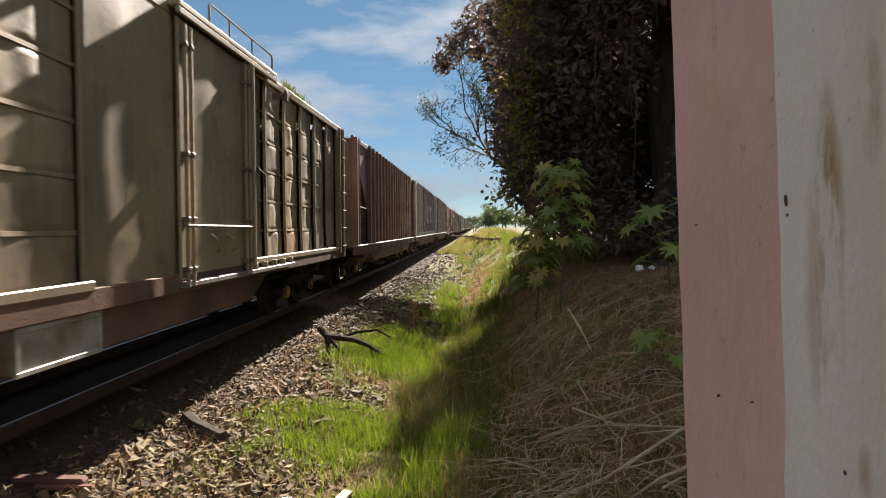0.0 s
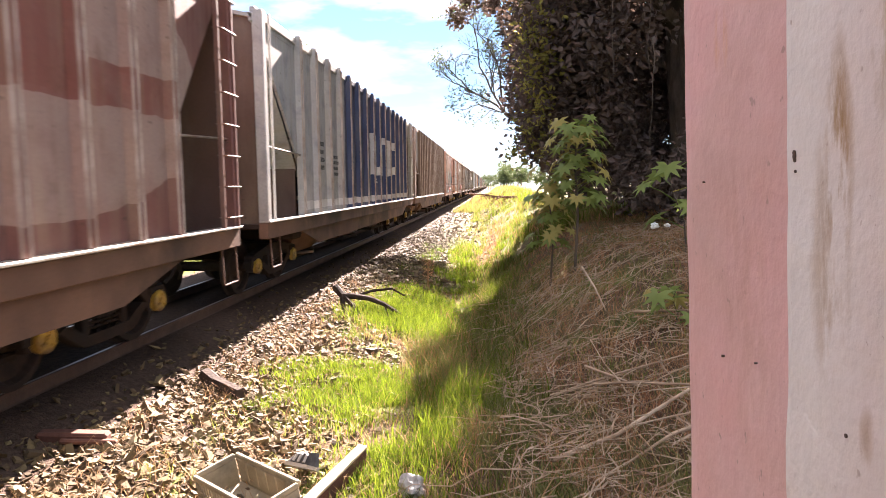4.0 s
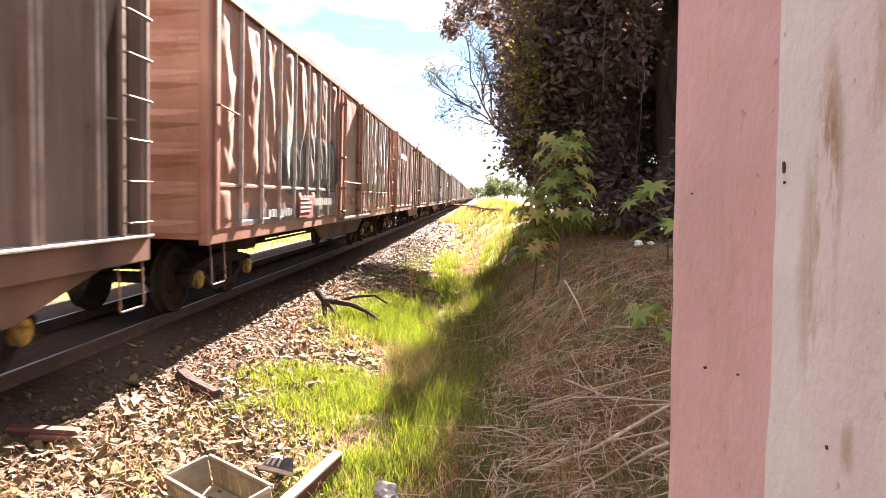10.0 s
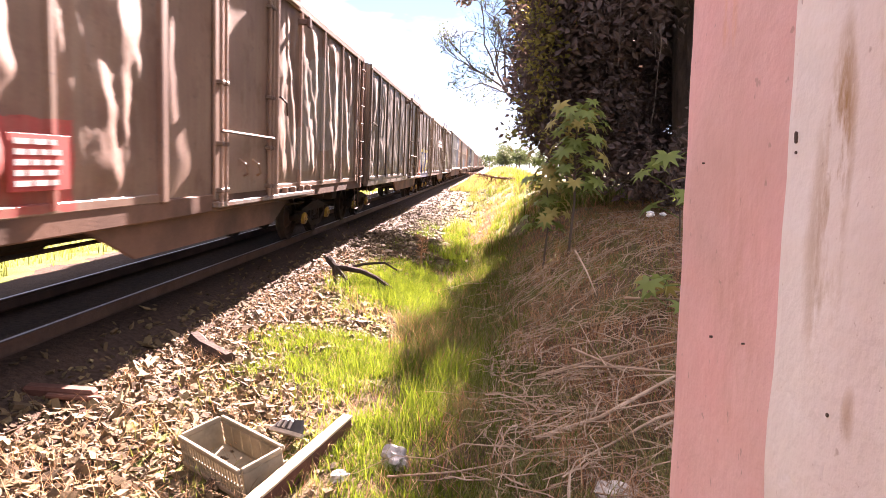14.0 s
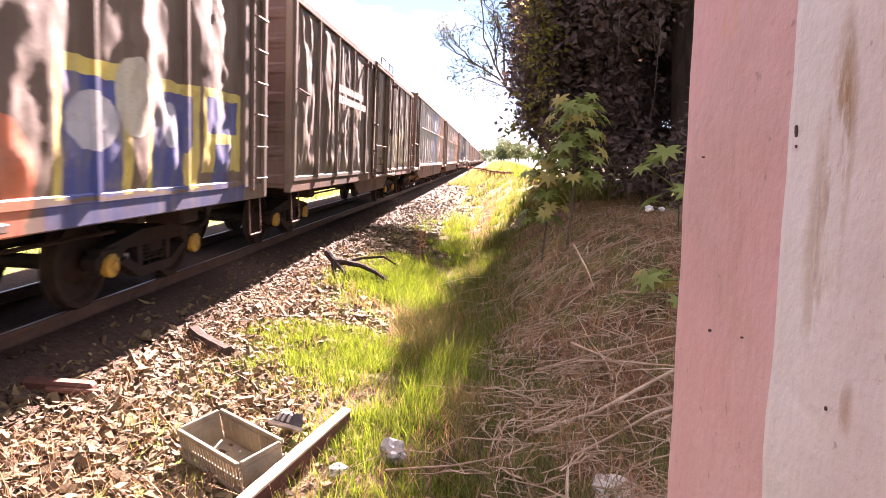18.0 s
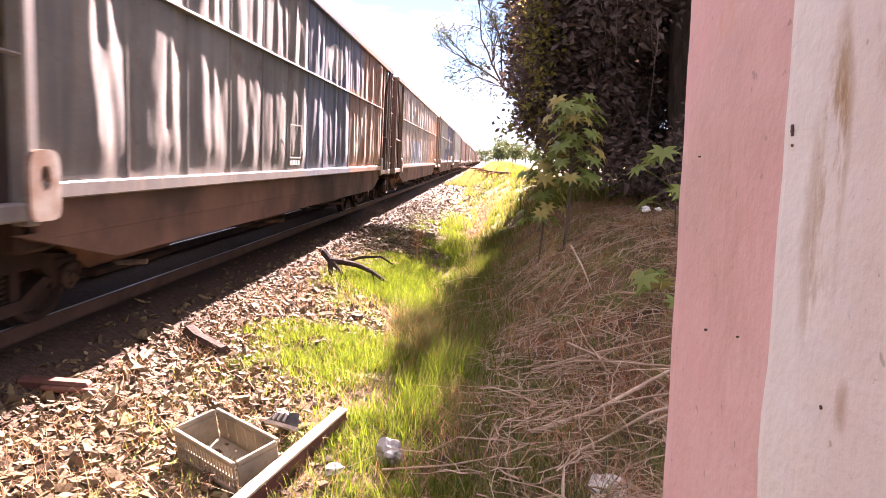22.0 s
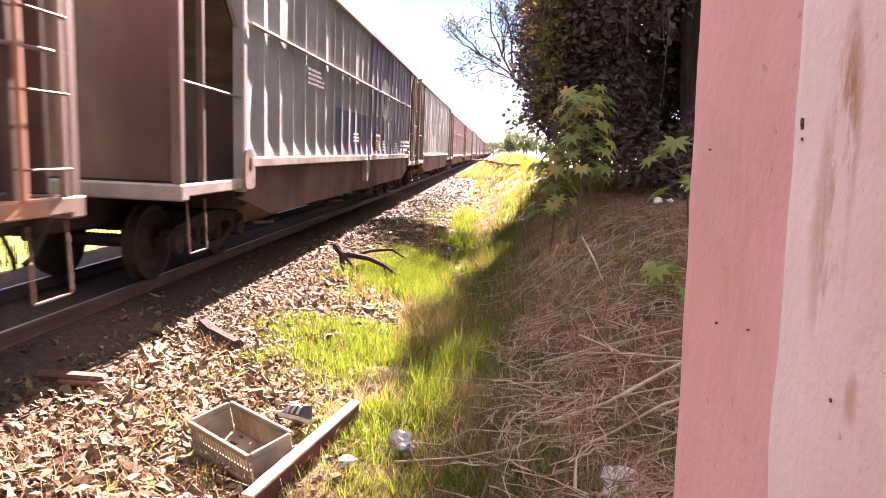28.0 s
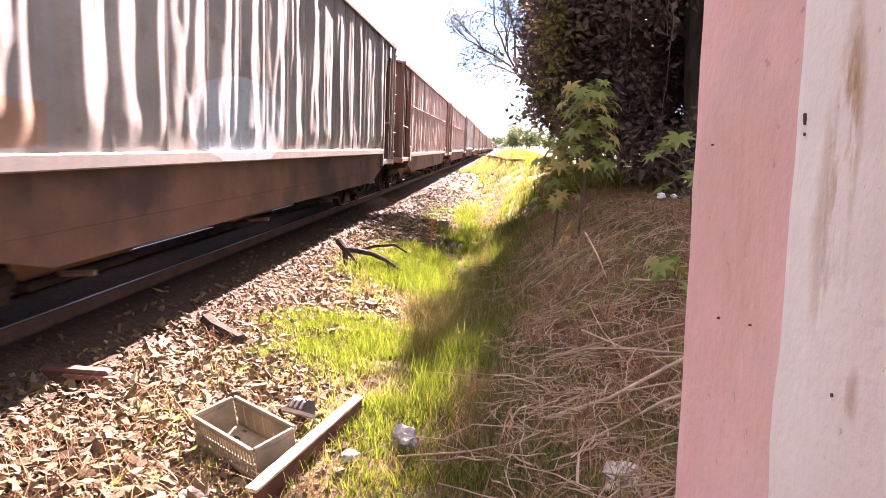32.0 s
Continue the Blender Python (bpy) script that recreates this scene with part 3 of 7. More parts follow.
def roof(car, L, z, mat, hatches=0, walkway=True, rise=0.22, inset=0.0):
    g = Geo()
    n = 8
    prof = [((HALF * 1.02 - inset) * (2 * i / n - 1), z + rise * (1 - (2 * i / n - 1) ** 2)) for i in range(n + 1)]
    base = len(g.v)
    for y in (0.0, L):
        for x, zz in prof:
            g.v.append((x, y, zz))
        for x, zz in reversed(prof):
            g.v.append((x, y, zz - 0.05))
    k = 2 * (n + 1)
    for i in range(k):
        j = (i + 1) % k
        g.f.append((base + i, base + k + i, base + k + j, base + j))
    g.f.append(tuple(base + i for i in range(k)))
    g.f.append(tuple(base + k + i for i in reversed(range(k))))
    for i in range(1, int(L / 1.1)):
        y = i * 1.1
        for a, b in zip(prof, prof[1:]):
            m0 = len(g.v)
            g.v += [(a[0], y - 0.03, a[1] + 0.03), (b[0], y - 0.03, b[1] + 0.03), (b[0], y + 0.03, b[1] + 0.03), (a[0], y + 0.03, a[1] + 0.03)]
            g.f.append((m0, m0 + 1, m0 + 2, m0 + 3))
    r = part("roof", g, mat, car)
    e = Geo().box(HALF - 0.02 - inset, HALF + 0.045 - inset, 0.0, L, z - 0.10, z + 0.02, 0.012).box(-HALF - 0.045 + inset, -HALF + 0.02 + inset, 0.0, L, z - 0.10, z + 0.02, 0.012)
    part("eave_rail", e, mat, car)
    if walkway:
        w = Geo().box(-0.25, 0.25, 0.1, L - 0.1, z + rise + 0.06, z + rise + 0.09, 0.005)
        for i in range(9):
            y = 0.4 + i * (L - 0.8) / 8
            w.box(-0.22, 0.22, y - 0.03, y + 0.03, z + rise - 0.03, z + rise + 0.07)
        part("roof_walkway", w, M_DARK, r)
    for i in range(hatches):
        y = L * (i + 0.5) / hatches
        part("roof_hatch", Geo().box(-0.42, 0.42, y - 0.55, y + 0.55, z + rise - 0.06, z + rise + 0.14, 0.04), mat, r)
    return r


def end_wall(car, y, z0, z1, mat, out):
    """A corrugated end: pressed horizontal ribs across a flat sheet."""
    g = Geo()
    rows = 40
    vs = [z0 + (z1 - z0) * j / rows for j in range(rows + 1)]
    us = [-HALF + 2 * HALF * i / 6 for i in range(7)]

    def place(u, v):
        k = (v - z0) / (z1 - z0) * 7
        d = 0.035 * max(0.0, math.sin(2 * math.pi * k)) * (1 if abs(u) < HALF * 0.99 else 0)
        return u, y + out * d, v

    g.grid(us, vs, place)
    g.box(-HALF, HALF, y - out * 0.06, y - out * 0.01, z0, z1)
    return part("end_wall", g, mat, car)


# darker brown for ends and bulkheads, partly their shade put into the paint
M_ENDS = car_paint("dull_brown_shaded_end_paint", (0.075, 0.04, 0.03), (0.11, 0.06, 0.046), wear=0.4)
# pale edge tone: worn paint plus the sun's glint put into colour
M_EDGE = two_tone("worn_sunlit_edge", (0.48, 0.41, 0.36), (0.27, 0.20, 0.165), 2.5, 0.6, 0.0, 40, 0.2, 0.002, stretch=(1, 1, 1.5))
M_BIN = two_tone("grimy_brown_skirt_steel", (0.19, 0.105, 0.07), (0.13, 0.073, 0.051), 1.5, 0.8, 0.0, 40, 0.3, 0.004, (0.07, 0.045, 0.034))
ME_BRACKET = Geo().box(0, 0.085, -0.032, 0.032, 0, 0.05, 0.01).mesh("rod_bracket", M_ENDS)


def boxcar(paint, label, c, L, z_eave, sections, door, plain, seed, bulge=0.05, dent=0.045, rows=1, lower=0.0, lean=0.0, hatch=False, grabs=True, roofmat=None, dish=0.0, folds=((0.0, 2.1), (0.0, 2.1)), endmat=None, sillmat=None, seam=0.035, seammat=None, recess=0.0, slant=0.0, bar=0.7):
    """A dented covered goods wagon. sections: (y0, y1, columns) of pressed panels; door: (y0, y1); plain: flat sheets between."""
    car = tagged(new("boxcar"), label, "railway wagon", "wagons of the goods train")
    sill = 1.10
    underframe(car, L, sill)
    g = Geo().box(HALF - 0.09, HALF + 0.015, 0.02, L - 0.02, sill - 0.16, sill + 0.03, 0.012).box(-HALF - 0.015, -HALF + 0.09, 0.02, L - 0.02, sill - 0.16, sill + 0.03, 0.012)
    part("side_sill", g, sillmat or M_BIN, car)
    part("floor_and_far_side", Geo().box(-HALF, HALF - 0.2, 0.05, L - 0.05, sill, sill + 0.06).box(-HALF, -HALF + 0.06, 0.05, L - 0.05, sill, z_eave), paint, car)
    for (y0, y1, n), (crease, pitch) in zip(sections, folds):
        w = (y1 - y0) / n
        z0 = sill + 0.03 + lower
        off = dished(y0, y1, z0, z_eave - 0.1, dish)
        if lower:
            for i in range(n):
                part("lower_panel", dented_sheet(y0 + i * w, y0 + (i + 1) * w, sill + 0.03, z0, HALF, seed + 50 + i, 0.02, 0.03, 10, 8), paint, car, smooth=True)
            part("belt_strip", Geo().box(HALF - 0.01, HALF + 0.03, y0, y1, z0 - 0.02, z0 + 0.03, 0.008), paint, car)
        for i in range(n):
            a, b = y0 + i * w, y0 + (i + 1) * w
            h = (z_eave - 0.1 - z0) / rows
            push = (lambda y, z, a=a, b=b, off=off: off(y, z) - slant * (y - a) / (b - a)) if slant else off
            for j in range(rows):
                sheet = dented_sheet(a + 0.03, b - 0.03, z0 + j * h, z0 + (j + 1) * h, HALF - recess, seed + i * 7 + j * 3.3, bulge, dent, 30 if rows == 1 else 16, 46 if rows == 1 else 10, lean=lean, dish=push, crease=crease, pitch=pitch)
                part("side_panel", sheet, paint, car, smooth=True)
            if rows > 1:
                for j in range(1, rows):
                    part("press_rib", strip(a + 0.02, b - 0.02, z0 + j * h - 0.024, z0 + j * h + 0.02, HALF - recess, 0.022 if slant else 0.03, push, False), paint, car)
        for i in range(n + 1):
            y = y0 + i * w
            q = seam if 0 < i < n else 0.06
            if 0 < i < n:
                part("side_post", strip(y - q, y + q, sill + 0.03, z_eave - 0.06, HALF - recess, 0.018 if slant else 0.045, off), seammat or paint, car)
            else:
                part("side_post", Geo().box(HALF - 0.03 - recess, HALF + (0.015 if slant else 0.055) - recess, y - q, y + q, sill, z_eave - 0.05, 0.012), paint, car)
        part("bottom_rail", Geo().box(HALF - 0.02, HALF + 0.022, y0, y1, sill + 0.0, sill + 0.085, 0.012), paint, car)
    for y0, y1 in plain:
        part("flat_sheet", dented_sheet(y0, y1, sill + 0.03, z_eave - 0.1, HALF - (0.03 if slant else 0.01), seed + 91 + y0, 0.0, 0.02, 8, 16), paint, car, smooth=True)
    # sliding door, its tracks, bars and latches
    d0, d1 = door
    dr = part("door", dented_sheet(d0, d1, sill + 0.02, z_eave - 0.12, HALF + 0.03, seed + 33, 0.0, 0.012, 12, 30), paint, car, "sliding door with lock bars", smooth=True)
    for y in (d0 - 0.02, d0 + 0.11, d1 - 0.09, d1 + 0.04):
        part("lock_rod", Geo().tube([(HALF + 0.085, y, sill - 0.1), (HALF + 0.085, y, z_eave - 0.18)], 0.022, n=7), paint, dr)
        for z in (sill + 0.05, sill + 0.55, sill + 1.2, z_eave - 0.4):
            part("rod_bracket", ME_BRACKET, paint, dr, at=(HALF + 0.03, y, z))
    # the third, proudest edge is added so its shade covers the door
    for a, b, out in ((d0 - 0.07, d0 + 0.02, 0.04), (d1 - 0.02, d1 + 0.08, 0.07), (d1 + 0.08, d1 + 0.13, 0.14)):
        part("door_edge", Geo().box(HALF, HALF + out, a, b, sill - 0.03, z_eave - 0.1, 0.012), paint, dr)
    part("door_bar", Geo().tube([(HALF + 0.10, d0 - 0.05, sill + bar + 0.01), (HALF + 0.13, d0 + 0.1, sill + bar + 0.01), (HALF + 0.13, d1 - 0.1, sill + bar), (HALF + 0.10, d1 + 0.06, sill + bar)], 0.017, n=7), M_RUNG, dr, "pale bare-metal door bar")
    hk = Geo()
    for s in (0.35, 0.62):
        y = d0 + (d1 - d0) * s
        hk.tube([(HALF + 0.05, y, sill + 0.42), (HALF + 0.12, y + 0.03, sill + 0.36), (HALF + 0.12, y + 0.12, sill + 0.25), (HALF + 0.06, y + 0.15, sill + 0.22)], 0.016, n=6)
    part("door_hook", hk, paint, dr)
    tr = Geo().box(HALF + 0.02, HALF + 0.10, d0 - 0.1, d1 + 2.1, sill - 0.11, sill - 0.05, 0.01)
    part("door_track", tr, M_RUNG, dr)
    part("underframe_apron", Geo().prism([(5.2, 0.96), (6.0, 0.62), (L - 6.0, 0.62), (L - 5.2, 0.96)], HALF - 0.12, HALF - 0.08), M_BIN, car)
    for i in range(5):
        y = d1 + 0.3 + i * 0.42
        part("track_bracket", Geo().box(HALF - 0.02, HALF + 0.09, y - 0.03, y + 0.03, sill - 0.07, sill + 0.03, 0.006), paint, dr)
    end_wall(car, 0.0, sill - 0.1, z_eave, endmat or paint, -1)
    end_wall(car, L, sill - 0.1, z_eave, endmat or paint, 1)
    for y in (0.03, L - 0.03):
        part("corner_post", Geo().box(HALF - 0.08, HALF + 0.03, y - 0.06, y + 0.06, sill - 0.16, z_eave, 0.015), paint, car)
    ladder(car, L - 0.32, sill - 0.05, z_eave - 0.05, paint, 7)
    part("foot_step", ME_STEP, None, car, at=(HALF - 0.02, L - 0.32, sill - 0.62))
    part("foot_step", ME_STEP, None, car, at=(HALF - 0.02, 0.35, sill - 0.62))
    if grabs:
        part("grab_iron", Geo().tube([(HALF, 0.15, 2.5), (HALF + 0.09, 0.15, 2.5), (HALF + 0.09, 0.75, 2.46), (HALF, 0.75, 2.46)], 0.014, n=6), M_RUNG, car)
    roof(car, L, z_eave, roofmat or paint, inset=0.07 if slant else 0.0)
    if hatch:
        hr = Geo().tube([(0.9, L * 0.55, z_eave + 0.1), (0.9, L * 0.55, z_eave + 0.45), (0.9, L * 0.55 + 1.8, z_eave + 0.45), (0.9, L * 0.55 + 1.8, z_eave + 0.1)], 0.02, n=6)
        part("roof_handrail", hr, M_DARK, car)
    return car


def ribbed_hopper(paint, label, c, L, z_eave, ribs, seed, first=2.35, last=1.45, extra=None, front=1.9):
    """An open-ended ribbed hopper: flat sheets with deep vertical ribs, sloping end sheets over open platforms."""
    car = tagged(new("hopper_car"), label, "railway wagon", "wagons of the goods train")
    s0 = 1.12
    underframe(car, L, s0, True, front)
    y0, y1 = first, L - last
    w = (y1 - y0) / ribs
    part("side_sill", Geo().box(HALF - 0.12, HALF + 0.01, 0.0, L, s0 - 0.22, s0 - 0.004, 0.01).box(-HALF - 0.01, -HALF + 0.12, 0.0, L, s0 - 0.22, s0 - 0.004, 0.01), M_BIN, car)
    part("sill_edge", Geo().box(HALF - 0.11, HALF + 0.05, 0.0, L, s0 - 0.004, s0 + 0.022, 0.006), M_TIN, car, "pale worn edge of the sill")
    part("far_side", Geo().box(-HALF, -HALF + 0.05, y0, y1, s0, z_eave), paint, car)
    rib_h = z_eave - s0 + 0.05
    nose = [(-0.062, 0.0), (-0.048, 0.092), (-0.036, 0.104), (0.036, 0.104), (0.048, 0.092), (0.062, 0.0)]
    k = len(nose)
    for i in range(ribs):
        a, b = y0 + i * w, y0 + (i + 1) * w
        part("side_panel", dented_sheet(a, b, s0 + 0.02, z_eave - 0.05, HALF - 0.10, seed + i * 5, 0.0, 0.014, 8, 20), paint, car, smooth=True)
    for i in range(ribs + 1):
        rib = Geo()
        for z in (s0, s0 + rib_h):
            rib.v += [(HALF - 0.11 + x, y0 + i * w + y, z) for y, x in nose]
        rib.f += [(j, j + 1, j + 1 + k, j + k) for j in range(k - 1)] + [tuple(range(k)), tuple(reversed(range(k, 2 * k)))]
        r = part("rib", rib, paint, car)
        # thin pale bars paint in the ribs' bright sunlit lines over their wear
        for e in (-0.042, 0.042):
            part("worn_edge_glint", Geo().tube([(HALF - 0.004, y0 + i * w + e, s0 + 0.03), (HALF - 0.003, y0 + i * w + e, z_eave)], 0.0115, n=5), M_EDGE, r, "pale rib edge, worn and coloured as sun-caught")
    # end bays: side triangle, slope sheet, bulkhead, platform, posts
    for s, ya, yb in ((1, 0.08, y0), (-1, L - 0.08, y1)):
        tri = Geo()
        pts = [(ya, z_eave - 0.08), (yb, 2.0), (yb, z_eave - 0.08)]
        if s < 0:
            pts.reverse()
        tri.prism(pts, HALF - 0.14, HALF - 0.10)
        part("end_gusset", tri, paint, car)
        part("end_gusset", Geo().prism(pts, -HALF + 0.02, -HALF + 0.06), paint, car)
        sl = Geo()
        sl.grid([-HALF + 0.06 + (2 * HALF - 0.2) * i / 4 for i in range(5)], [j / 14 for j in range(15)],
                lambda x, v, ya=ya, yb=yb: (x, ya + (yb - ya) * v + 0.0, z_eave - 0.1 + (1.95 - z_eave) * v + 0.05 * nz(x * 2, v * 5, seed)))
        part("slope_sheet", sl, paint, car, smooth=True)
        bh = part("bulkhead", Geo().box(-HALF + 0.06, HALF - 0.16, yb - 0.03, yb + 0.03, s0 - 0.05, 2.05), M_ENDS, car)
        for x in (-0.7, 0.0, 0.7):
            part("stiffener", Geo().box(x - 0.04, x + 0.04, yb - s * 0.12, yb, s0, 2.1), paint, bh)
        part("end_platform", Geo().box(-HALF, HALF - 0.1, ya - s * 0.08, yb, s0 - 0.09, s0 - 0.02, 0.01), M_DARK, car)
        for x in (HALF - 0.12, -HALF - 0.02):
            part("end_post", Geo().box(x, x + 0.14, ya - 0.07, ya + 0.07, s0, z_eave, 0.012), paint, car)
        part("end_sheet", Geo().box(-HALF + 0.1, HALF - 0.12, ya - 0.02, ya + 0.02, s0 - 0.06, z_eave - 0.02, 0.01), M_ENDS, car)
        part("end_rail", Geo().tube([(HALF - 0.05, ya, 2.15), (HALF - 0.05, yb, 2.1)], 0.014, n=6), M_RUNG, car)
    ladder(car, L - 0.3, s0, z_eave, paint, 8)
    ladder(car, 0.3, s0, z_eave, paint, 0, rails=False)
    for y in (0.35, L - 0.3):
        part("foot_step", ME_STEP, None, car, at=(HALF - 0.02, y, s0 - 0.62))
    part("top_chord", Geo().box(HALF - 0.15, HALF - 0.07, 0.02, L - 0.02, z_eave - 0.09, z_eave + 0.04, 0.015).box(-HALF - 0.03, -HALF + 0.13, 0.02, L - 0.02, z_eave - 0.09, z_eave + 0.04, 0.015), paint, car)
    roof(car, L, z_eave - 0.06, paint, 4, True, 0.16, 0.14)
    bins(car, L, paint, y0, y1, s0)
    return car


def bins(car, L, paint, y0, y1, s0):
    """Discharge pockets below the body: wide sloping sheets that narrow to their gates."""
    sk = Geo().prism([(y0 - 0.2, s0 - 0.2), (y0 + 1.0, 0.62), (y1 - 1.0, 0.62), (y1 + 0.2, s0 - 0.2)], HALF - 0.09, HALF - 0.05)
    part("side_skirt", sk, M_BIN, car, "dull brown skirt sheet")
    span = (y1 - y0 - 0.6) / 3
    for i in range(3):
        a = y0 + 0.3 + i * span
        b, m = a + span, a + span / 2
        g = Geo()
        g.v += [(-1.2, a, s0 - 0.06), (1.2, a, s0 - 0.06), (1.2, b, s0 - 0.06), (-1.2, b, s0 - 0.06), (-1.0, a + 0.35, 0.80), (1.0, a + 0.35, 0.80), (1.0, b - 0.35, 0.80), (-1.0, b - 0.35, 0.80),
                (-0.55, m - 0.75, 0.32), (0.55, m - 0.75, 0.32), (0.55, m + 0.75, 0.32), (-0.55, m + 0.75, 0.32)]
        for o in (0, 4):
            g.f += [tuple(o + k for k in q) for q in ((0, 1, 5, 4), (1, 2, 6, 5), (2, 3, 7, 6), (3, 0, 4, 7))]
        g.f.append((8, 9, 10, 11))
        ob = part("discharge_bin", g, M_BIN, car, "rust-brown tapering discharge bin")
        part("bin_gate", Geo().box(-0.65, 0.65, m - 0.8, m + 0.8, 0.25, 0.33, 0.02), M_DARK, ob)
        part("gate_shaft", Geo().tube([(0.60, m - 0.4, 0.33), (0.95, m - 0.4, 0.36)], 0.03, n=6), M_RUNG, ob)


def buckled_hopper(paint, label, c, L, z_eave, panels, seed, s0=1.22, first=1.75, last=1.75, bulge=0.075, dent=0.03, seam=True, band=None, columns=1, bracket=True, pocket=False, endmat=None, crease=0.0, pitch=1.9):
    """A long smooth-sided hopper whose sheets have bulged out between hidden stiffeners, with open end platforms."""
    car = tagged(new("hopper_car"), label, "railway wagon", "wagons of the goods train")
    underframe(car, L, 1.12, True, yellow=False)
    y0, y1 = first, L - last
    w = (y1 - y0) / panels
    endmat = endmat or M_ENDS
    part("far_side", Geo().box(-HALF, -HALF + 0.05, y0, y1, s0, z_eave), paint, car)
    for i in range(panels):
        a, b = y0 + i * w, y0 + (i + 1) * w
        part("side_panel", dented_sheet(a, b, s0 + 0.03, z_eave - 0.05, HALF - 0.02, seed + i * 3.1, bulge * (2.0 if i in (0, panels - 1) else 1.0), dent, 22 if columns == 1 else 14 * columns, 44, columns, crease=crease, pitch=pitch, stretch=0.35 if crease else 1.0), paint, car, smooth=True)
        if i:
            part("seam", Geo().box(HALF - 0.03, HALF - 0.008, a - 0.012, a + 0.012, s0 + 0.03, z_eave - 0.06, 0.004), paint, car)
    part("bottom_chord", Geo().box(HALF - 0.16, HALF + 0.035, y0 - 0.05, y1 + 0.05, s0 - 0.07, s0 + 0.05, 0.012), band or paint, car)
    part("skirt", Geo().box(HALF - 0.12, HALF - 0.045, y0, y1, 0.86, s0 - 0.05, 0.01), M_BIN, car)
    if seam:
        zs = s0 + (z_eave - s0) * 0.56
        part("belt_strip", Geo().box(HALF - 0.02, HALF + 0.05, y0 + 0.05, y1 - 0.05, zs - 0.011, zs + 0.011, 0.004), paint, car)
    for s, ya, yb in ((1, 0.08, y0), (-1, L - 0.08, y1)):
        pts = [(ya + s * 0.45, z_eave - 0.05), (yb, z_eave - 1.55), (yb, z_eave - 0.05)]
        if s < 0:
            pts.reverse()
        part("end_gusset", Geo().prism(pts, HALF - 0.10, HALF - 0.05), paint, car)
        part("end_gusset", Geo().prism(pts, -HALF, -HALF + 0.05), paint, car)
        sl = Geo()
        sl.grid([-HALF + 0.05 + (2 * HALF - 0.18) * i / 4 for i in range(5)], [j / 14 for j in range(15)],
                lambda x, v, ya=ya, yb=yb, s=s: (x, ya + s * 0.45 + (yb - ya + s * 0.7) * v, z_eave - 0.1 + (1.5 - z_eave) * v + 0.04 * nz(x * 2, v * 5, seed)))
        part("slope_sheet", sl, endmat, car, smooth=True)
        part("corner_column", Geo().box(HALF - 0.12, HALF + 0.02, yb - s * 0.10 - 0.06, yb - s * 0.10 + 0.06, 0.98, z_eave - 0.05, 0.015), paint, car)
        part("bulkhead", Geo().box(-HALF + 0.06, HALF - 0.16, yb + s * 0.4 - 0.03, yb + s * 0.4 + 0.03, 1.0, 2.6), endmat, car)
        part("end_sill", Geo().box(-HALF, HALF + 0.02, ya - 0.08, ya + 0.08, 0.98, 1.14, 0.015).box(HALF - 0.1, HALF + 0.02, min(ya, yb), max(ya, yb), 1.02, 1.14, 0.012), M_TIN if pocket else paint, car)
        part("end_platform", Geo().box(-HALF, HALF - 0.1, min(ya, yb), max(ya, yb), 1.0, 1.05), M_DARK, car)
        for x in (HALF - 0.10, -HALF):
            part("end_post", Geo().box(x, x + 0.10, ya - 0.05, ya + 0.05, 1.12, z_eave - 0.05, 0.01), endmat, car)
        part("end_post", Geo().box(HALF - 0.10, HALF - 0.03, ya + s * 0.55 - 0.03, ya + s * 0.55 + 0.03, 1.12, z_eave - 0.4, 0.008), endmat, car)
        part("end_rail", Geo().tube([(HALF - 0.02, ya, 2.12), (HALF - 0.02, yb - s * 0.15, 2.08)], 0.016, n=6), M_RUNG, car)
        part("end_sheet", Geo().box(-HALF + 0.1, HALF - 0.12, ya + s * 0.12 - 0.02, ya + s * 0.12 + 0.02, 1.15, z_eave - 0.02, 0.01), endmat, car)
        if bracket:
            ym = yb - s * 0.02
            bk = Geo()
            ring = [(ym + math.copysign(0.16 * abs(math.cos(t)) ** 0.4, math.cos(t)), 1.25 + math.copysign(0.24 * abs(math.sin(t)) ** (0.6 if math.sin(t) > 0 else 0.35), math.sin(t))) for t in [2 * math.pi * (k + 0.5) / 20 for k in range(20)]]
            hole = [(ym + 0.055 * math.cos(t), 1.30 + 0.085 * math.sin(t)) for t in [2 * math.pi * (k + 0.5) / 20 for k in range(20)]]
            n = len(bk.v)
            for x in (HALF + 0.0, HALF + 0.045):
                bk.v += [(x, p, q) for p, q in ring] + [(x, p, q) for p, q in hole]
            for k in range(20):
                j = (k + 1) % 20
                bk.f += [(n + 40 + k, n + 40 + j, n + 60 + j, n + 60 + k), (n + k, n + 20 + k, n + 20 + j, n + j), (n + k, n + j, n + 40 + j, n + 40 + k), (n + 20 + k, n + 60 + k, n + 60 + j, n + 20 + j)]
            part("jacking_bracket", bk, M_TIN, car, "pale steel bracket with an oval hole")
        part("foot_step", ME_STEP, None, car, at=(HALF - 0.02, ya + s * 0.3, 0.45))
    ladder(car, L - 0.45, 1.14, z_eave, paint, 6)
    part("top_chord", Geo().box(HALF - 0.13, HALF + 0.04, 0.45, L - 0.45, z_eave - 0.09, z_eave + 0.04, 0.015).box(-HALF - 0.04, -HALF + 0.13, 0.45, L - 0.45, z_eave - 0.09, z_eave + 0.04, 0.015), paint, car)
    roof(car, L, z_eave - 0.02, paint, 5, True, 0.14)
    bins(car, L, paint, y0, y1, 1.12)
    return car


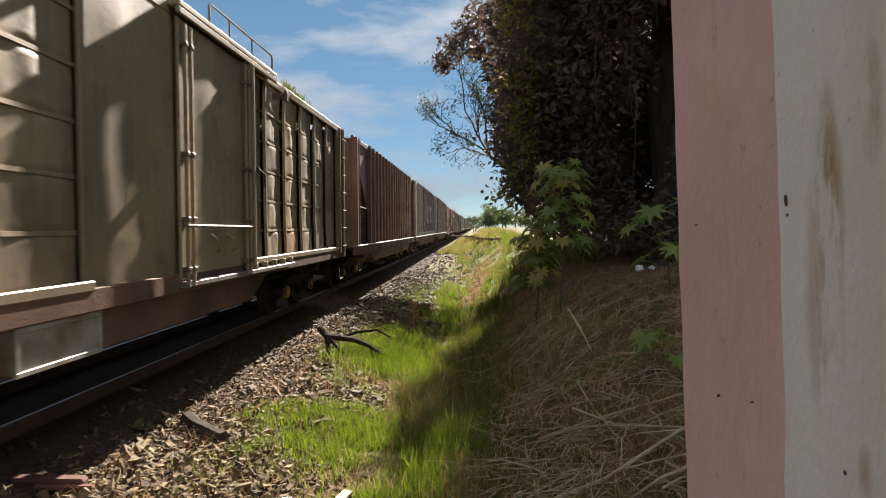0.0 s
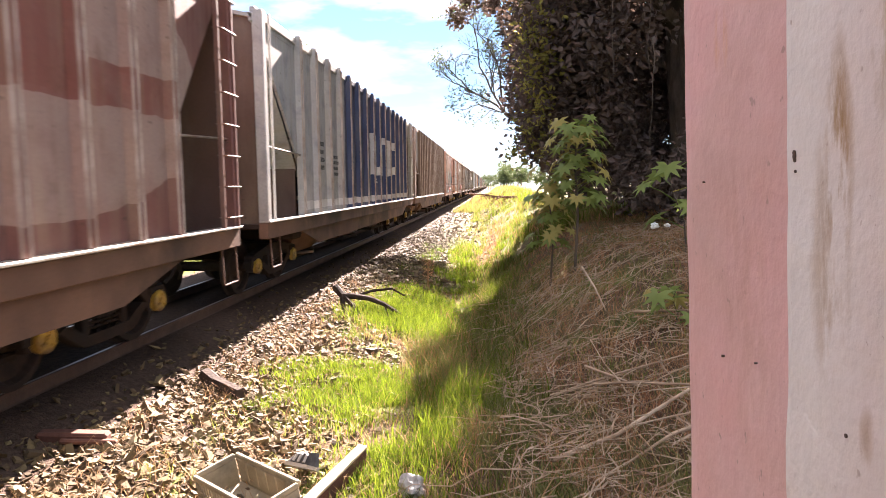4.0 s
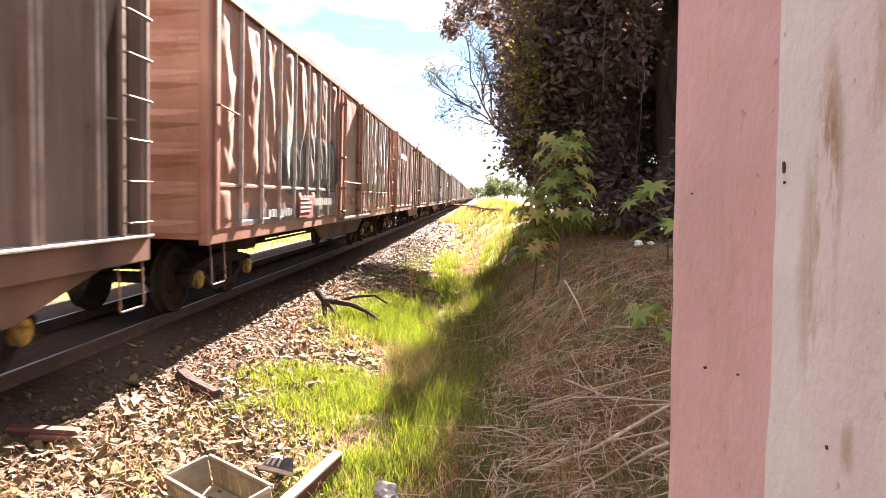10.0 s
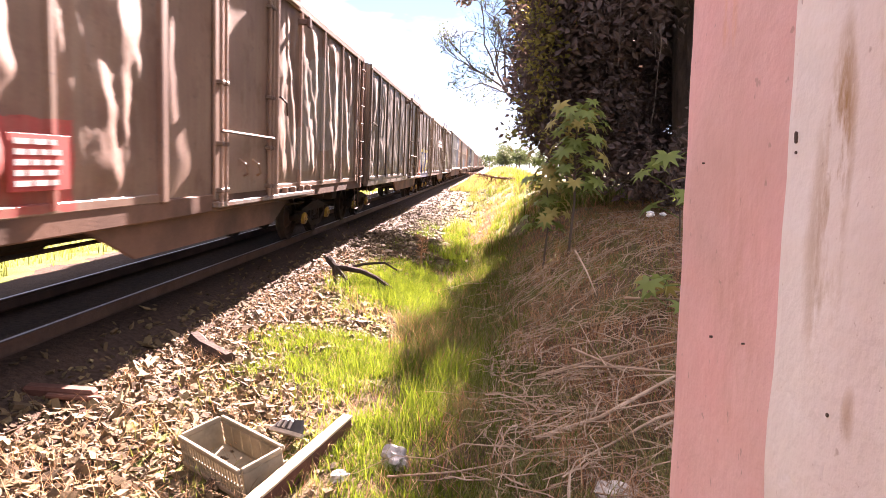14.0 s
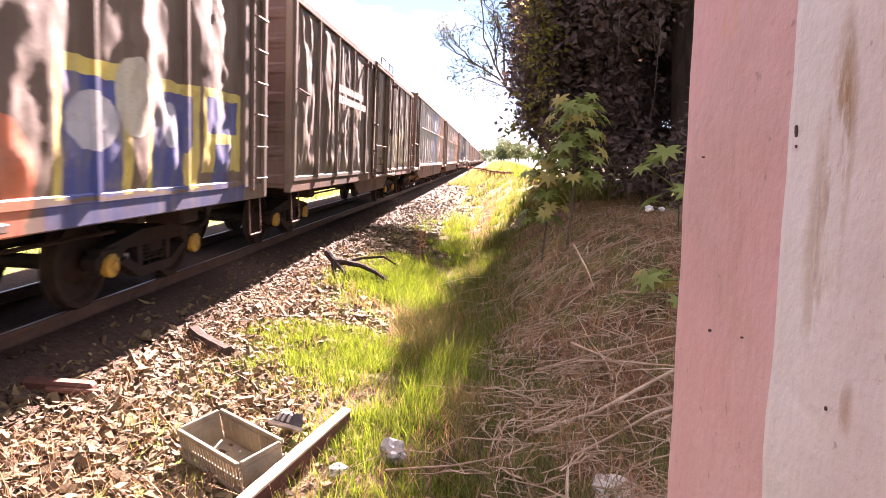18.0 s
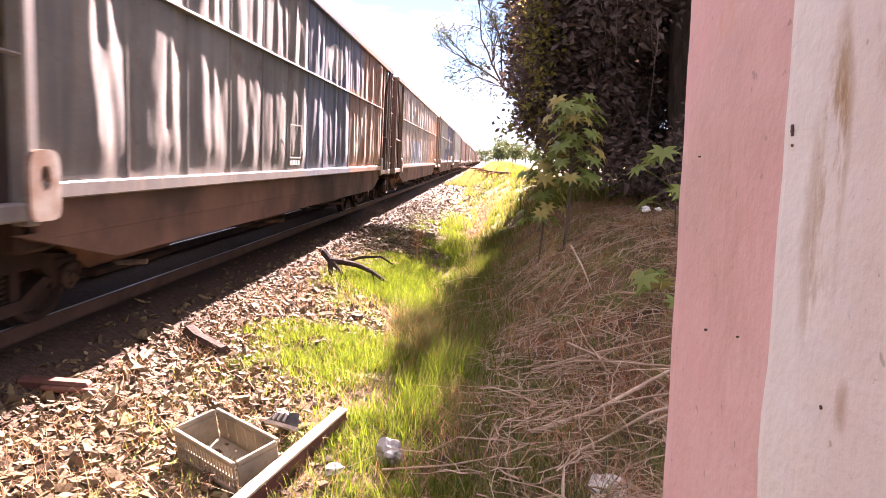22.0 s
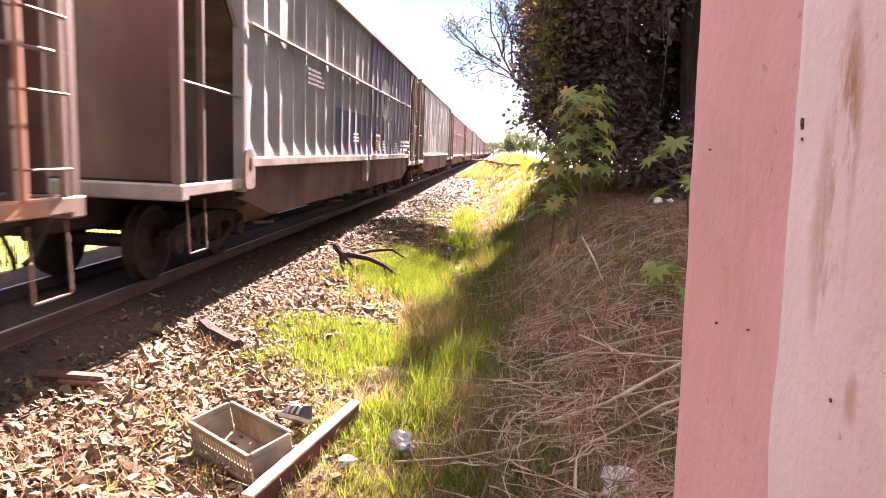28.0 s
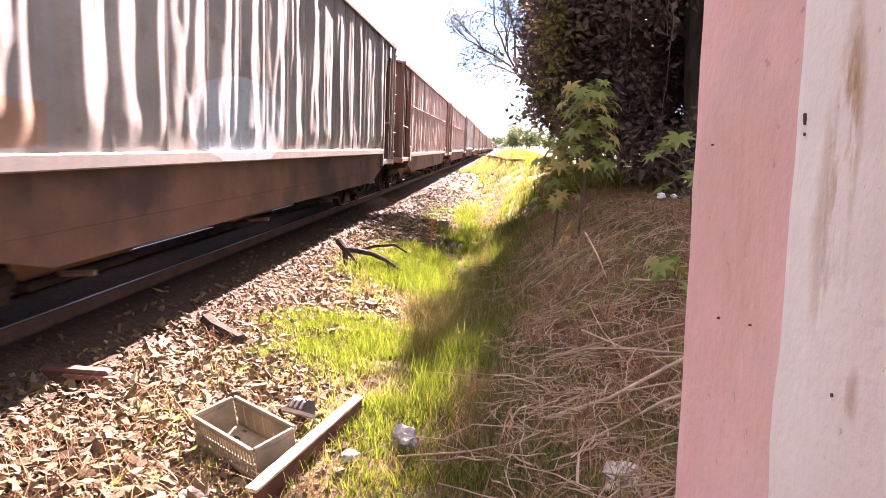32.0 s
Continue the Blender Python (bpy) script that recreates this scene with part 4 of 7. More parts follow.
# paints, by wagon; zones are places on the wagon's side in metres from its leading end and over the rails
YOLK = (0.55, 0.46, 0.12)
GREY_PALE, NAVY = (0.46, 0.44, 0.41), (0.035, 0.06, 0.16)
P_TAN = car_paint("tan_brown_paint", (0.17, 0.12, 0.07), (0.31, 0.225, 0.135), zones=[("box", 11.3, 12.4, 1.1, 4.0, (0.32, 0.20, 0.10))])
LOGO = (0.29, 0.20, 0.17)
P_MAROON = car_paint("maroon_paint", (0.13, 0.052, 0.045), (0.18, 0.08, 0.066), zones=[
    ("oval", 12.1, 2.5, 2.55, 1.15, LOGO), ("box", 10.3, 14.0, 2.25, 2.6, (0.19, 0.07, 0.055)), ("box", 11.7, 12.5, 2.3, 3.5, (0.19, 0.07, 0.055)),
    ("box", 2.45, 2.85, 1.15, 1.75, (0.45, 0.06, 0.03)), ("box", 3.8, 4.3, 1.2, 1.7, (0.34, 0.10, 0.09))], wear=0.35)
BARE = (0.56, 0.55, 0.53)
P_BLUE = car_paint("navy_and_grey_paint", (0.020, 0.040, 0.105), (0.032, 0.056, 0.135), zones=[
    ("box", -1.0, 5.4, 1.0, 4.2, (0.36, 0.355, 0.345)), ("box", 1.9, 15.2, 1.22, 1.36, BARE), ("box", 15.1, 18.0, 1.0, 4.2, (0.33, 0.31, 0.29)),
    ("box", 8.25, 8.62, 1.9, 2.95, BARE), ("box", 9.0, 9.28, 2.0, 2.95, BARE), ("box", 9.56, 9.84, 1.9, 2.95, BARE), ("box", 9.1, 9.7, 1.9, 2.12, BARE),
    ("box", 10.0, 10.28, 1.9, 2.93, BARE), ("box", 10.55, 10.83, 1.9, 2.93, BARE), ("box", 11.1, 11.38, 1.9, 2.93, BARE), ("box", 10.0, 11.34, 2.76, 2.95, BARE), ("box", 8.62, 8.86, 2.72, 2.95, BARE), ("ring", 12.02, 2.44, 0.30, 0.52, BARE)], wear=0.15)
P_BROWN = car_paint("dull_brown_paint", (0.125, 0.08, 0.062), (0.165, 0.11, 0.088), wear=0.3)
P_RED = car_paint("red_oxide_paint", (0.28, 0.105, 0.066), (0.44, 0.235, 0.16), zones=[
    ("oval", 12.3, 2.65, 2.35, 1.1, (0.50, 0.49, 0.45)), ("box", 13.2, 13.55, 2.3, 4.0, (0.36, 0.10, 0.06)), ("box", 11.2, 13.9, 2.18, 2.4, (0.36, 0.10, 0.06)), ("box", 11.0, 11.35, 2.4, 3.9, (0.33, 0.11, 0.07)),
    ("oval", 3.5, 2.0, 1.0, 0.5, (0.06, 0.06, 0.058)), ("oval", 5.0, 2.05, 1.1, 0.52, (0.05, 0.055, 0.056)), ("oval", 6.1, 2.0, 0.6, 0.6, (0.06, 0.06, 0.058)), ("oval", 3.2, 2.35, 0.5, 0.35, (0.20, 0.24, 0.21)), ("ring", 3.5, 2.05, 0.42, 0.50, (0.21, 0.26, 0.24)), ("ring", 5.9, 2.1, 0.36, 0.44, (0.22, 0.28, 0.26)), ("ring", 4.7, 2.2, 0.40, 0.47, (0.20, 0.25, 0.24)), ("ring", 5.2, 1.85, 0.28, 0.34, (0.26, 0.33, 0.31)), ("oval", 4.4, 1.8, 0.25, 0.3, (0.22, 0.17, 0.14)),
    ("box", 0.8, 6.5, 1.12, 1.34, (0.16, 0.14, 0.13))], wear=0.3)
P_UMBER = car_paint("brown_oxide_paint", (0.175, 0.095, 0.064), (0.27, 0.17, 0.115), zones=[
    ("box", 3.7, 5.0, 1.12, 1.75, (0.40, 0.07, 0.055)), ("oval", 12.2, 2.5, 1.5, 0.8, (0.27, 0.215, 0.175)), ("oval", 13.6, 2.2, 1.4, 0.6, (0.25, 0.195, 0.155)), ("oval", 11.0, 1.7, 0.9, 0.35, (0.24, 0.18, 0.14))], wear=0.35)
P_DUN = car_paint("dun_brown_paint", (0.085, 0.059, 0.043), (0.145, 0.105, 0.078), zones=[
    ("box", 12.62, 13.62, 1.15, 2.18, YOLK), ("box", 12.72, 13.5, 1.15, 2.05, (0.05, 0.075, 0.22)), ("oval", 13.1, 1.72, 0.34, 0.22, (0.42, 0.43, 0.44)), ("oval", 13.7, 1.95, 0.3, 0.33, (0.46, 0.44, 0.34)),
    ("box", 13.9, 14.92, 1.15, 2.16, YOLK), ("box", 13.98, 14.8, 1.15, 2.05, (0.05, 0.075, 0.22)), ("oval", 14.3, 1.75, 0.14, 0.2, (0.40, 0.42, 0.46)), ("oval", 14.75, 1.35, 0.16, 0.22, YOLK),
    ("box", 15.0, 16.12, 1.3, 2.18, YOLK), ("box", 15.08, 16.0, 1.72, 2.08, (0.05, 0.075, 0.22)), ("box", 15.3, 15.75, 1.1, 1.6, (0.05, 0.075, 0.22)), ("box", 12.5, 16.2, 0.9, 1.12, (0.05, 0.07, 0.18)),
    ("oval", 12.0, 1.3, 0.42, 0.42, (0.50, 0.15, 0.07)), ("box", 11.2, 12.3, 0.9, 1.12, (0.42, 0.13, 0.07))], wear=0.4)
P_CLAY = car_paint("clay_brown_paint", (0.115, 0.078, 0.054), (0.19, 0.138, 0.098), zones=[
    ("oval", 11.2, 1.75, 1.3, 0.5, (0.27, 0.24, 0.14)), ("oval", 13.0, 1.9, 1.2, 0.6, (0.25, 0.22, 0.13)), ("oval", 10.3, 1.6, 0.3, 0.3, (0.22, 0.25, 0.29)), ("oval", 13.2, 2.0, 0.35, 0.2, (0.15, 0.10, 0.09))], wear=0.3)
P_SLATE = car_paint("slate_blue_and_orange_paint", (0.105, 0.10, 0.095), (0.19, 0.18, 0.16), zones=[
    ("box", 8.3, 12.0, 1.0, 4.4, (0.11, 0.14, 0.20)), ("box", 12.0, 17.2, 1.0, 4.4, (0.35, 0.18, 0.105)), ("ring", 12.9, 1.95, 0.16, 0.36, (0.60, 0.55, 0.48)), ("ring", 13.8, 2.3, 0.18, 0.42, (0.60, 0.55, 0.48)), ("box", 14.5, 14.8, 2.2, 2.95, (0.60, 0.55, 0.48)),
    ("oval", 12.5, 3.5, 1.1, 0.55, (0.17, 0.19, 0.26)), ("oval", 10.6, 3.3, 0.7, 0.33, (0.50, 0.50, 0.49))], wear=0.35)
P_RUST = car_paint("rust_and_faded_blue_paint", (0.17, 0.11, 0.083), (0.29, 0.22, 0.17), zones=[
    ("box", 5.0, 9.0, 1.0, 2.2, (0.20, 0.23, 0.31)), ("box", 13.4, 19.0, 1.0, 3.6, (0.42, 0.19, 0.10))], wear=0.5)
INK = (0.075, 0.085, 0.15)
P_WHITE = car_paint("chalky_white_and_navy_paint", (0.22, 0.215, 0.20), (0.33, 0.32, 0.295), zones=[
    ("box", 6.4, 16.9, 1.30, 2.28, INK), ("box", 9.6, 16.9, 2.2, 4.4, (0.10, 0.11, 0.175)),
    ("box", 9.9, 10.2, 2.32, 3.3, BARE), ("box", 10.55, 10.85, 2.32, 3.3, BARE), ("ring", 11.9, 2.85, 0.28, 0.56, BARE), ("box", 12.9, 13.2, 2.35, 3.3, BARE), ("box", 13.6, 13.9, 2.35, 3.3, BARE)], wear=0.15)
P_ASH = car_paint("ash_grey_paint", (0.19, 0.185, 0.17), (0.30, 0.285, 0.255), zones=[("oval", 6.2, 1.75, 1.5, 0.5, (0.34, 0.40, 0.42)), ("box", 1.9, 2.7, 1.45, 1.75, (0.26, 0.16, 0.10))], wear=0.3)
P_OXIDE = car_paint("dark_red_brown_paint", (0.22, 0.10, 0.08), (0.29, 0.15, 0.12), wear=0.35)

CARS = []                              # (wagon, place of its leading end along the train)


def add(car, c):
    CARS.append((car, c))
    return car


def hanging_box(car):
    """A pale framed box slung under the sill."""
    bx = part("hanging_box", Geo().box(HALF - 0.25, HALF - 0.02, 5.1, 6.05, 0.62, 0.93, 0.02), M_TIN, car, "pale steel box under the sill")
    for a, b, c, d in ((5.08, 6.07, 0.90, 0.94), (5.08, 6.07, 0.61, 0.65), (5.08, 5.12, 0.65, 0.90), (6.03, 6.07, 0.65, 0.90)):
        part("box_frame", Geo().box(HALF - 0.03, HALF + 0.0, a, b, c, d, 0.006), M_TIN, bx)


ROOF_WEED = leaf_material("roof_weed", (0.06, 0.085, 0.02), (0.13, 0.15, 0.04), 0.4)


def door_canopy(car, z, d0, d1, paint, weeds=False):
    """The door's projecting roof edge with its handrail, the stops beside it and weeds rooted in the gutter."""
    a, b = d0 - 0.15, d1 + 1.25
    can = part("door_canopy", Geo().box(HALF - 0.10, HALF + 0.10, a, b, z - 0.03, z + 0.035, 0.012).box(HALF + 0.05, HALF + 0.10, a, b, z - 0.10, z - 0.03, 0.01), paint, car, "projecting roof edge over the door")
    x, y0, y1 = HALF + 0.05, d0 + 0.7, d1 + 1.16
    rail = Geo().tube([(x, y0, z + 0.02), (x, y0, z + 0.24), (x, y0 + 0.04, z + 0.27), (x, y1 - 0.04, z + 0.27), (x, y1, z + 0.24), (x, y1, z + 0.02)], 0.014, n=6)
    part("handrail", rail, M_ENDS, can)
    for y in (y0 + 0.6, y0 + 1.4):
        part("handrail_post", Geo().tube([(x, y, z + 0.02), (x, y, z + 0.27)], 0.011, n=6), M_ENDS, can)
    for y in (d0 - 1.48, d1 + 1.42):
        part("door_stop", Geo().box(HALF - 0.03, HALF + 0.20, y - 0.035, y + 0.035, z - 0.30, z - 0.21, 0.012).box(HALF + 0.15, HALF + 0.20, y - 0.05, y + 0.05, z - 0.34, z - 0.18, 0.012), M_ENDS, car)
    lever = Geo().tube([(HALF + 0.06, d1 + 0.12, 2.36), (HALF + 0.14, d1 + 0.2, 2.36), (HALF + 0.15, d1 + 0.42, 2.30), (HALF + 0.12, d1 + 0.56, 2.14)], 0.016, 0.012, 6)
    part("lock_lever", lever, M_DARK, car)
    if weeds:
        rng = random.Random(77)
        g = Geo()
        for _ in range(34):
            blades(g, rng, HALF - 0.06 + rng.uniform(-0.06, 0.05), rng.choice((rng.gauss(11.6, 0.22), rng.gauss(12.4, 0.35))), rng.uniform(0.06, 0.15), 8, 0.03, width=0.008, base=z + 0.03)
        part("gutter_weeds", g, ROOF_WEED, car, "green weeds sprouting from the roof gutter")


def layout(L, d0):
    """Panels, door and flat sheets of a covered wagon of that length, its door from d0 on."""
    return dict(sections=[(0.12, d0 - 1.2, 4), (d0 + 1.76, L - 0.75, 4)], door=(d0, d0 + 1.66), plain=[(d0 - 1.2, d0), (L - 0.75, L)])


add(boxcar(P_TAN, "tan-brown covered goods wagon with pressed panels", -4.0, 15.8, 3.78, [(0.12, 5.96, 6), (9.45, 15.35, 6)], (7.5, 9.3), [(5.96, 7.5), (15.35, 15.8)], 3, 0.016, 0.012, rows=6, dish=0.02, recess=0.05, slant=0.065, bar=0.5, folds=((0.012, 1.03), (0.012, 1.02))), -4.0)
hanging_box(CARS[0][0])
door_canopy(CARS[0][0], 3.78, 7.5, 9.3, P_TAN, True)


add(ribbed_hopper(P_MAROON, "maroon ribbed hopper wagon with a pale painted disc", 13.5, 15.4, 3.86, 16, 11, front=1.67), 13.5)
add(ribbed_hopper(P_BLUE, "navy and grey ribbed hopper wagon with pale painted shapes", 29.9, 16.5, 3.9, 14, 17, first=1.9), 29.9)
add(ribbed_hopper(P_BROWN, "dull brown ribbed hopper wagon with thin ribs", 47.4, 16.3, 3.92, 17, 23, last=0.75, extra="pale"), 47.4)
add(boxcar(P_RED, "dented red-oxide covered wagon with pale disc and dark graffiti", 65.0, 15.8, 3.84, [(0.2, 6.7, 8), (9.1, 14.9, 7)], (7.1, 9.0), [(6.7, 7.1), (14.9, 15.8)], 31, 0.034, 0.028, seam=0.014, seammat=M_EDGE, lower=0.48, hatch=True, folds=((0.012, 0.8), (0.02, 2.0)), sillmat=P_RED), 65.0)
add(boxcar(P_UMBER, "badly dented brown covered goods wagon", 81.95, 15.75, 3.84, seed=41, bulge=0.025, dent=0.026, lean=0.6, dish=0.0, folds=((0.032, 1.6), (0.022, 2.6)), endmat=M_ENDS, **layout(15.75, 7.5)), 81.95)
door_canopy(CARS[5][0], 3.84, 7.5, 9.16, P_UMBER)
add(boxcar(P_DUN, "buckled dun-brown covered wagon with blue and yellow graffiti", 98.6, 17.0, 3.86, [(0.12, 6.9, 5), (10.05, 16.2, 4)], (8.35, 9.95), [(6.9, 8.35), (16.2, 17.0)], 53, 0.03, 0.03, dish=0.0, folds=((0.03, 0.9), (0.032, 1.4)), endmat=M_ENDS, sillmat=P_DUN), 98.6)
door_canopy(CARS[6][0], 3.86, 8.35, 9.95, P_DUN)
add(boxcar(P_CLAY, "dusty clay-brown covered wagon with faded graffiti", 116.75, 15.75, 3.86, seed=61, bulge=0.024, dent=0.026, dish=0.0, folds=((0.024, 1.8), (0.026, 1.8)), endmat=M_ENDS, **layout(15.75, 7.2)), 116.75)
door_canopy(CARS[7][0], 3.86, 7.2, 8.86, P_CLAY)
add(buckled_hopper(P_SLATE, "buckled slate-grey, blue and orange hopper wagon", 134.0, 18.2, 4.12, 13, 71, bulge=0.02, dent=0.022, columns=1, crease=0.028, pitch=1.9), 134.0)
add(buckled_hopper(P_RUST, "buckled rust-brown and faded blue hopper wagon", 153.5, 19.4, 4.12, 14, 83, bulge=0.02, dent=0.022, columns=1, crease=0.028, pitch=1.9), 153.5)
add(buckled_hopper(P_WHITE, "chalky white and navy corrugated hopper wagon", 174.4, 18.4, 4.22, 24, 97, s0=1.34, bulge=-0.034, dent=0.012, band=M_TIN, bracket=True, pocket=True), 174.4)
add(buckled_hopper(P_ASH, "buckled ash-grey hopper wagon with chalk marks", 194.1, 17.3, 4.22, 16, 101, s0=1.36, bulge=0.02, dent=0.024, columns=1, crease=0.028, pitch=1.9, seam=False, bracket=False), 194.1)
add(buckled_hopper(P_OXIDE, "dark red-brown hopper wagon with buckled sides", 213.2, 18.0, 4.05, 15, 113, bulge=0.02, dent=0.022, columns=1, crease=0.028, pitch=1.9), 213.2)


def far_wagons():
    """The rest of the train, alike in kind to the wagons at its head."""
    kinds = [(12, 18.0), (11, 17.3), (9, 19.4), (8, 18.2), (12, 18.0), (10, 18.4)]
    c = 213.2 + 18.0 + 1.6
    for i in range(22):
        k, L = kinds[i % len(kinds)]
        src = CARS[k][0]
        made = copy_thing(src, Matrix.Identity(4))
        CARS.append((made, c))
        c += L + 1.6


def car_markings():
    """Plates, stencilled lines and panels on the wagons' sides; unread lettering is plain bars."""
    pale = two_tone("stencil_white_paint", (0.62, 0.60, 0.57), (0.5, 0.48, 0.45), 12, 0.7, 0, 60, 0.1, 0.001)
    red = two_tone("red_notice_paint", (0.45, 0.06, 0.05), (0.36, 0.07, 0.05), 12, 0.7, 0, 60, 0.1, 0.001)
    orange = two_tone("orange_notice_paint", (0.62, 0.36, 0.06), (0.52, 0.30, 0.07), 12, 0.6, 0, 60, 0.1, 0.001)
    dark = two_tone("black_lettering_paint", (0.03, 0.03, 0.03), (0.05, 0.05, 0.05), 12, 0.7, 0, 60, 0.1, 0.001)

    def bars(car, y, z, w, rows, pitch, mat, x, name="stencil_line", h=0.55):
        rng = random.Random(int(y * 100))
        for r in range(rows):
            at = y
            end = y + w * rng.uniform(0.75, 1.0)
            while at < end:
                n = rng.uniform(0.05, 0.16)
                part(name, Geo().box(x, x + 0.004, at, min(at + n, end), z - r * pitch - pitch * h, z - r * pitch), mat, car)
                at += n + 0.035

    def plate(car, y0, y1, z0, z1, mat, x, name="notice_plate"):
        return part(name, Geo().box(x - 0.012, x, y0, y1, z0, z1, 0.003), mat, car)

    F = HALF - 0.075                    # the ribbed hoppers' sheet
    for k, y, z, w, n, p, mat in ((1, 3.85, 1.66, 0.45, 5, 0.09, pale), (1, 2.9, 3.72, 0.6, 1, 0.18, pale), (1, 3.8, 3.72, 0.5, 1, 0.18, pale), (2, 4.2, 2.2, 0.45, 4, 0.11, dark), (2, 3.2, 2.4, 0.3, 4, 0.14, dark),
                                  (2, 8.9, 1.8, 0.3, 2, 0.07, pale), (3, 2.6, 3.62, 0.5, 1, 0.16, pale), (3, 3.6, 3.58, 0.5, 1, 0.16, pale), (3, 7.3, 1.75, 0.55, 6, 0.09, pale), (3, 4.0, 1.6, 0.4, 4, 0.09, dark)):
        bars(CARS[k][0], y, z, w, n, p, mat, F)
    for k, y in ((2, 11.5), (2, 11.85)):
        plate(CARS[k][0], y, y + 0.16, 1.95, 2.08, pale, F)
    B = HALF + 0.03
    r = plate(CARS[4][0], 3.64, 4.56, 1.14, 1.50, red, HALF + 0.06)
    bars(r, 3.70, 1.47, 0.78, 4, 0.07, pale, HALF + 0.062)
    scrawl = two_tone("pale_green_scrawl", (0.34, 0.40, 0.36), (0.24, 0.28, 0.25), 9, 0.7, 0, 60, 0.1, 0.001)
    bars(CARS[4][0], 2.1, 1.30, 1.5, 1, 0.2, scrawl, HALF + 0.03, "scrawl_mark")
    bars(CARS[4][0], 4.7, 1.46, 1.9, 1, 0.24, scrawl, HALF + 0.04, "scrawl_mark")
    r = plate(CARS[5][0], 4.2, 4.78, 1.28, 1.64, red, HALF + 0.13)
    bars(r, 4.24, 1.61, 0.48, 5, 0.065, pale, HALF + 0.132)
    bars(CARS[5][0], 0.4, 3.1, 2.1, 1, 0.26, pale, HALF + 0.14, h=0.75)
    bars(CARS[7][0], 2.6, 2.85, 3.0, 2, 0.2, pale, HALF + 0.14, h=0.7)
    g = CARS[8][0]
    o = Geo()
    for a, b, c, d in ((7.42, 8.0, 1.45, 1.465), (7.42, 8.0, 1.95, 1.965), (7.42, 7.435, 1.45, 1.965), (7.985, 8.0, 1.45, 1.965)):
        o.box(B, B + 0.004, a, b, c, d)
    part("painted_outline", o, pale, g)
    bars(g, 7.42, 1.42, 0.6, 1, 0.09, pale, B, h=0.8)
    g = CARS[10][0]
    s = plate(g, 10.12, 10.64, 1.48, 1.88, orange, B + 0.03)
    t = bpy.data.curves.new("sign_lettering", "FONT")
    t.body, t.size, t.extrude = "ATENÇÃO", 0.115, 0.002
    t.materials.append(dark)
    word = new("sign_lettering", t)
    word.parent = s
    word.matrix_local = Matrix(((0, 0, 1, B + 0.033), (1, 0, 0, 10.145), (0, 1, 0, 1.765), (0, 0, 0, 1)))
    bars(s, 10.17, 1.72, 0.43, 4, 0.055, dark, B + 0.032)
    t = bpy.data.curves.new("sign_letter", "FONT")
    t.body, t.size, t.extrude = "E", 0.12, 0.002
    t.materials.append(pale)
    word = new("sign_letter", t)
    word.parent = g
    word.matrix_local = Matrix(((0, 0, 1, B + 0.01), (1, 0, 0, 10.3), (0, 1, 0, 1.98), (0, 0, 0, 1)))
    for i, (word_y, text) in enumerate(((14.25, "MOVIMENTAÇÃO"), (14.25, "REALIZADA"), (14.25, "ATRAVÉS"))):
        t = bpy.data.curves.new("stencil_word", "FONT")
        t.body, t.size, t.extrude = text, 0.105, 0.002
        t.materials.append(pale)
        word = new("stencil_word", t)
        word.parent = g
        word.matrix_local = Matrix(((0, 0, 1, B + 0.035), (1, 0, 0, word_y), (0, 1, 0, 1.74 - 0.12 * i), (0, 0, 0, 1)))
        bars(g, 15.17 - 0.25 * (i > 0), 1.815 - 0.12 * i, 1.25 + 0.25 * (i > 0) - 0.6 * (i == 2), 1, 0.13, pale, B + 0.035)
    for y, z, w, n in ((4.2, 2.75, 1.0, 4), (7.6, 1.85, 0.6, 3), (11.2, 1.75, 0.4, 4), (13.3, 1.72, 0.6, 3)):
        bars(g, y, z, w, n, 0.07, pale if y > 6 else dark, B + 0.005)
    # the discharge lever box of the white wagon
    lev = Geo().box(HALF - 0.1, HALF + 0.06, 9.0, 9.22, 0.80, 1.3, 0.02).tube([(HALF + 0.08, 9.05, 1.0), (HALF + 0.08, 9.05, 1.75)], 0.015).tube([(HALF + 0.08, 9.16, 1.0), (HALF + 0.08, 9.16, 1.65)], 0.015)
    part("lever_box", lev, M_TIN, g, "pale steel lever box")


car_markings()
far_wagons()


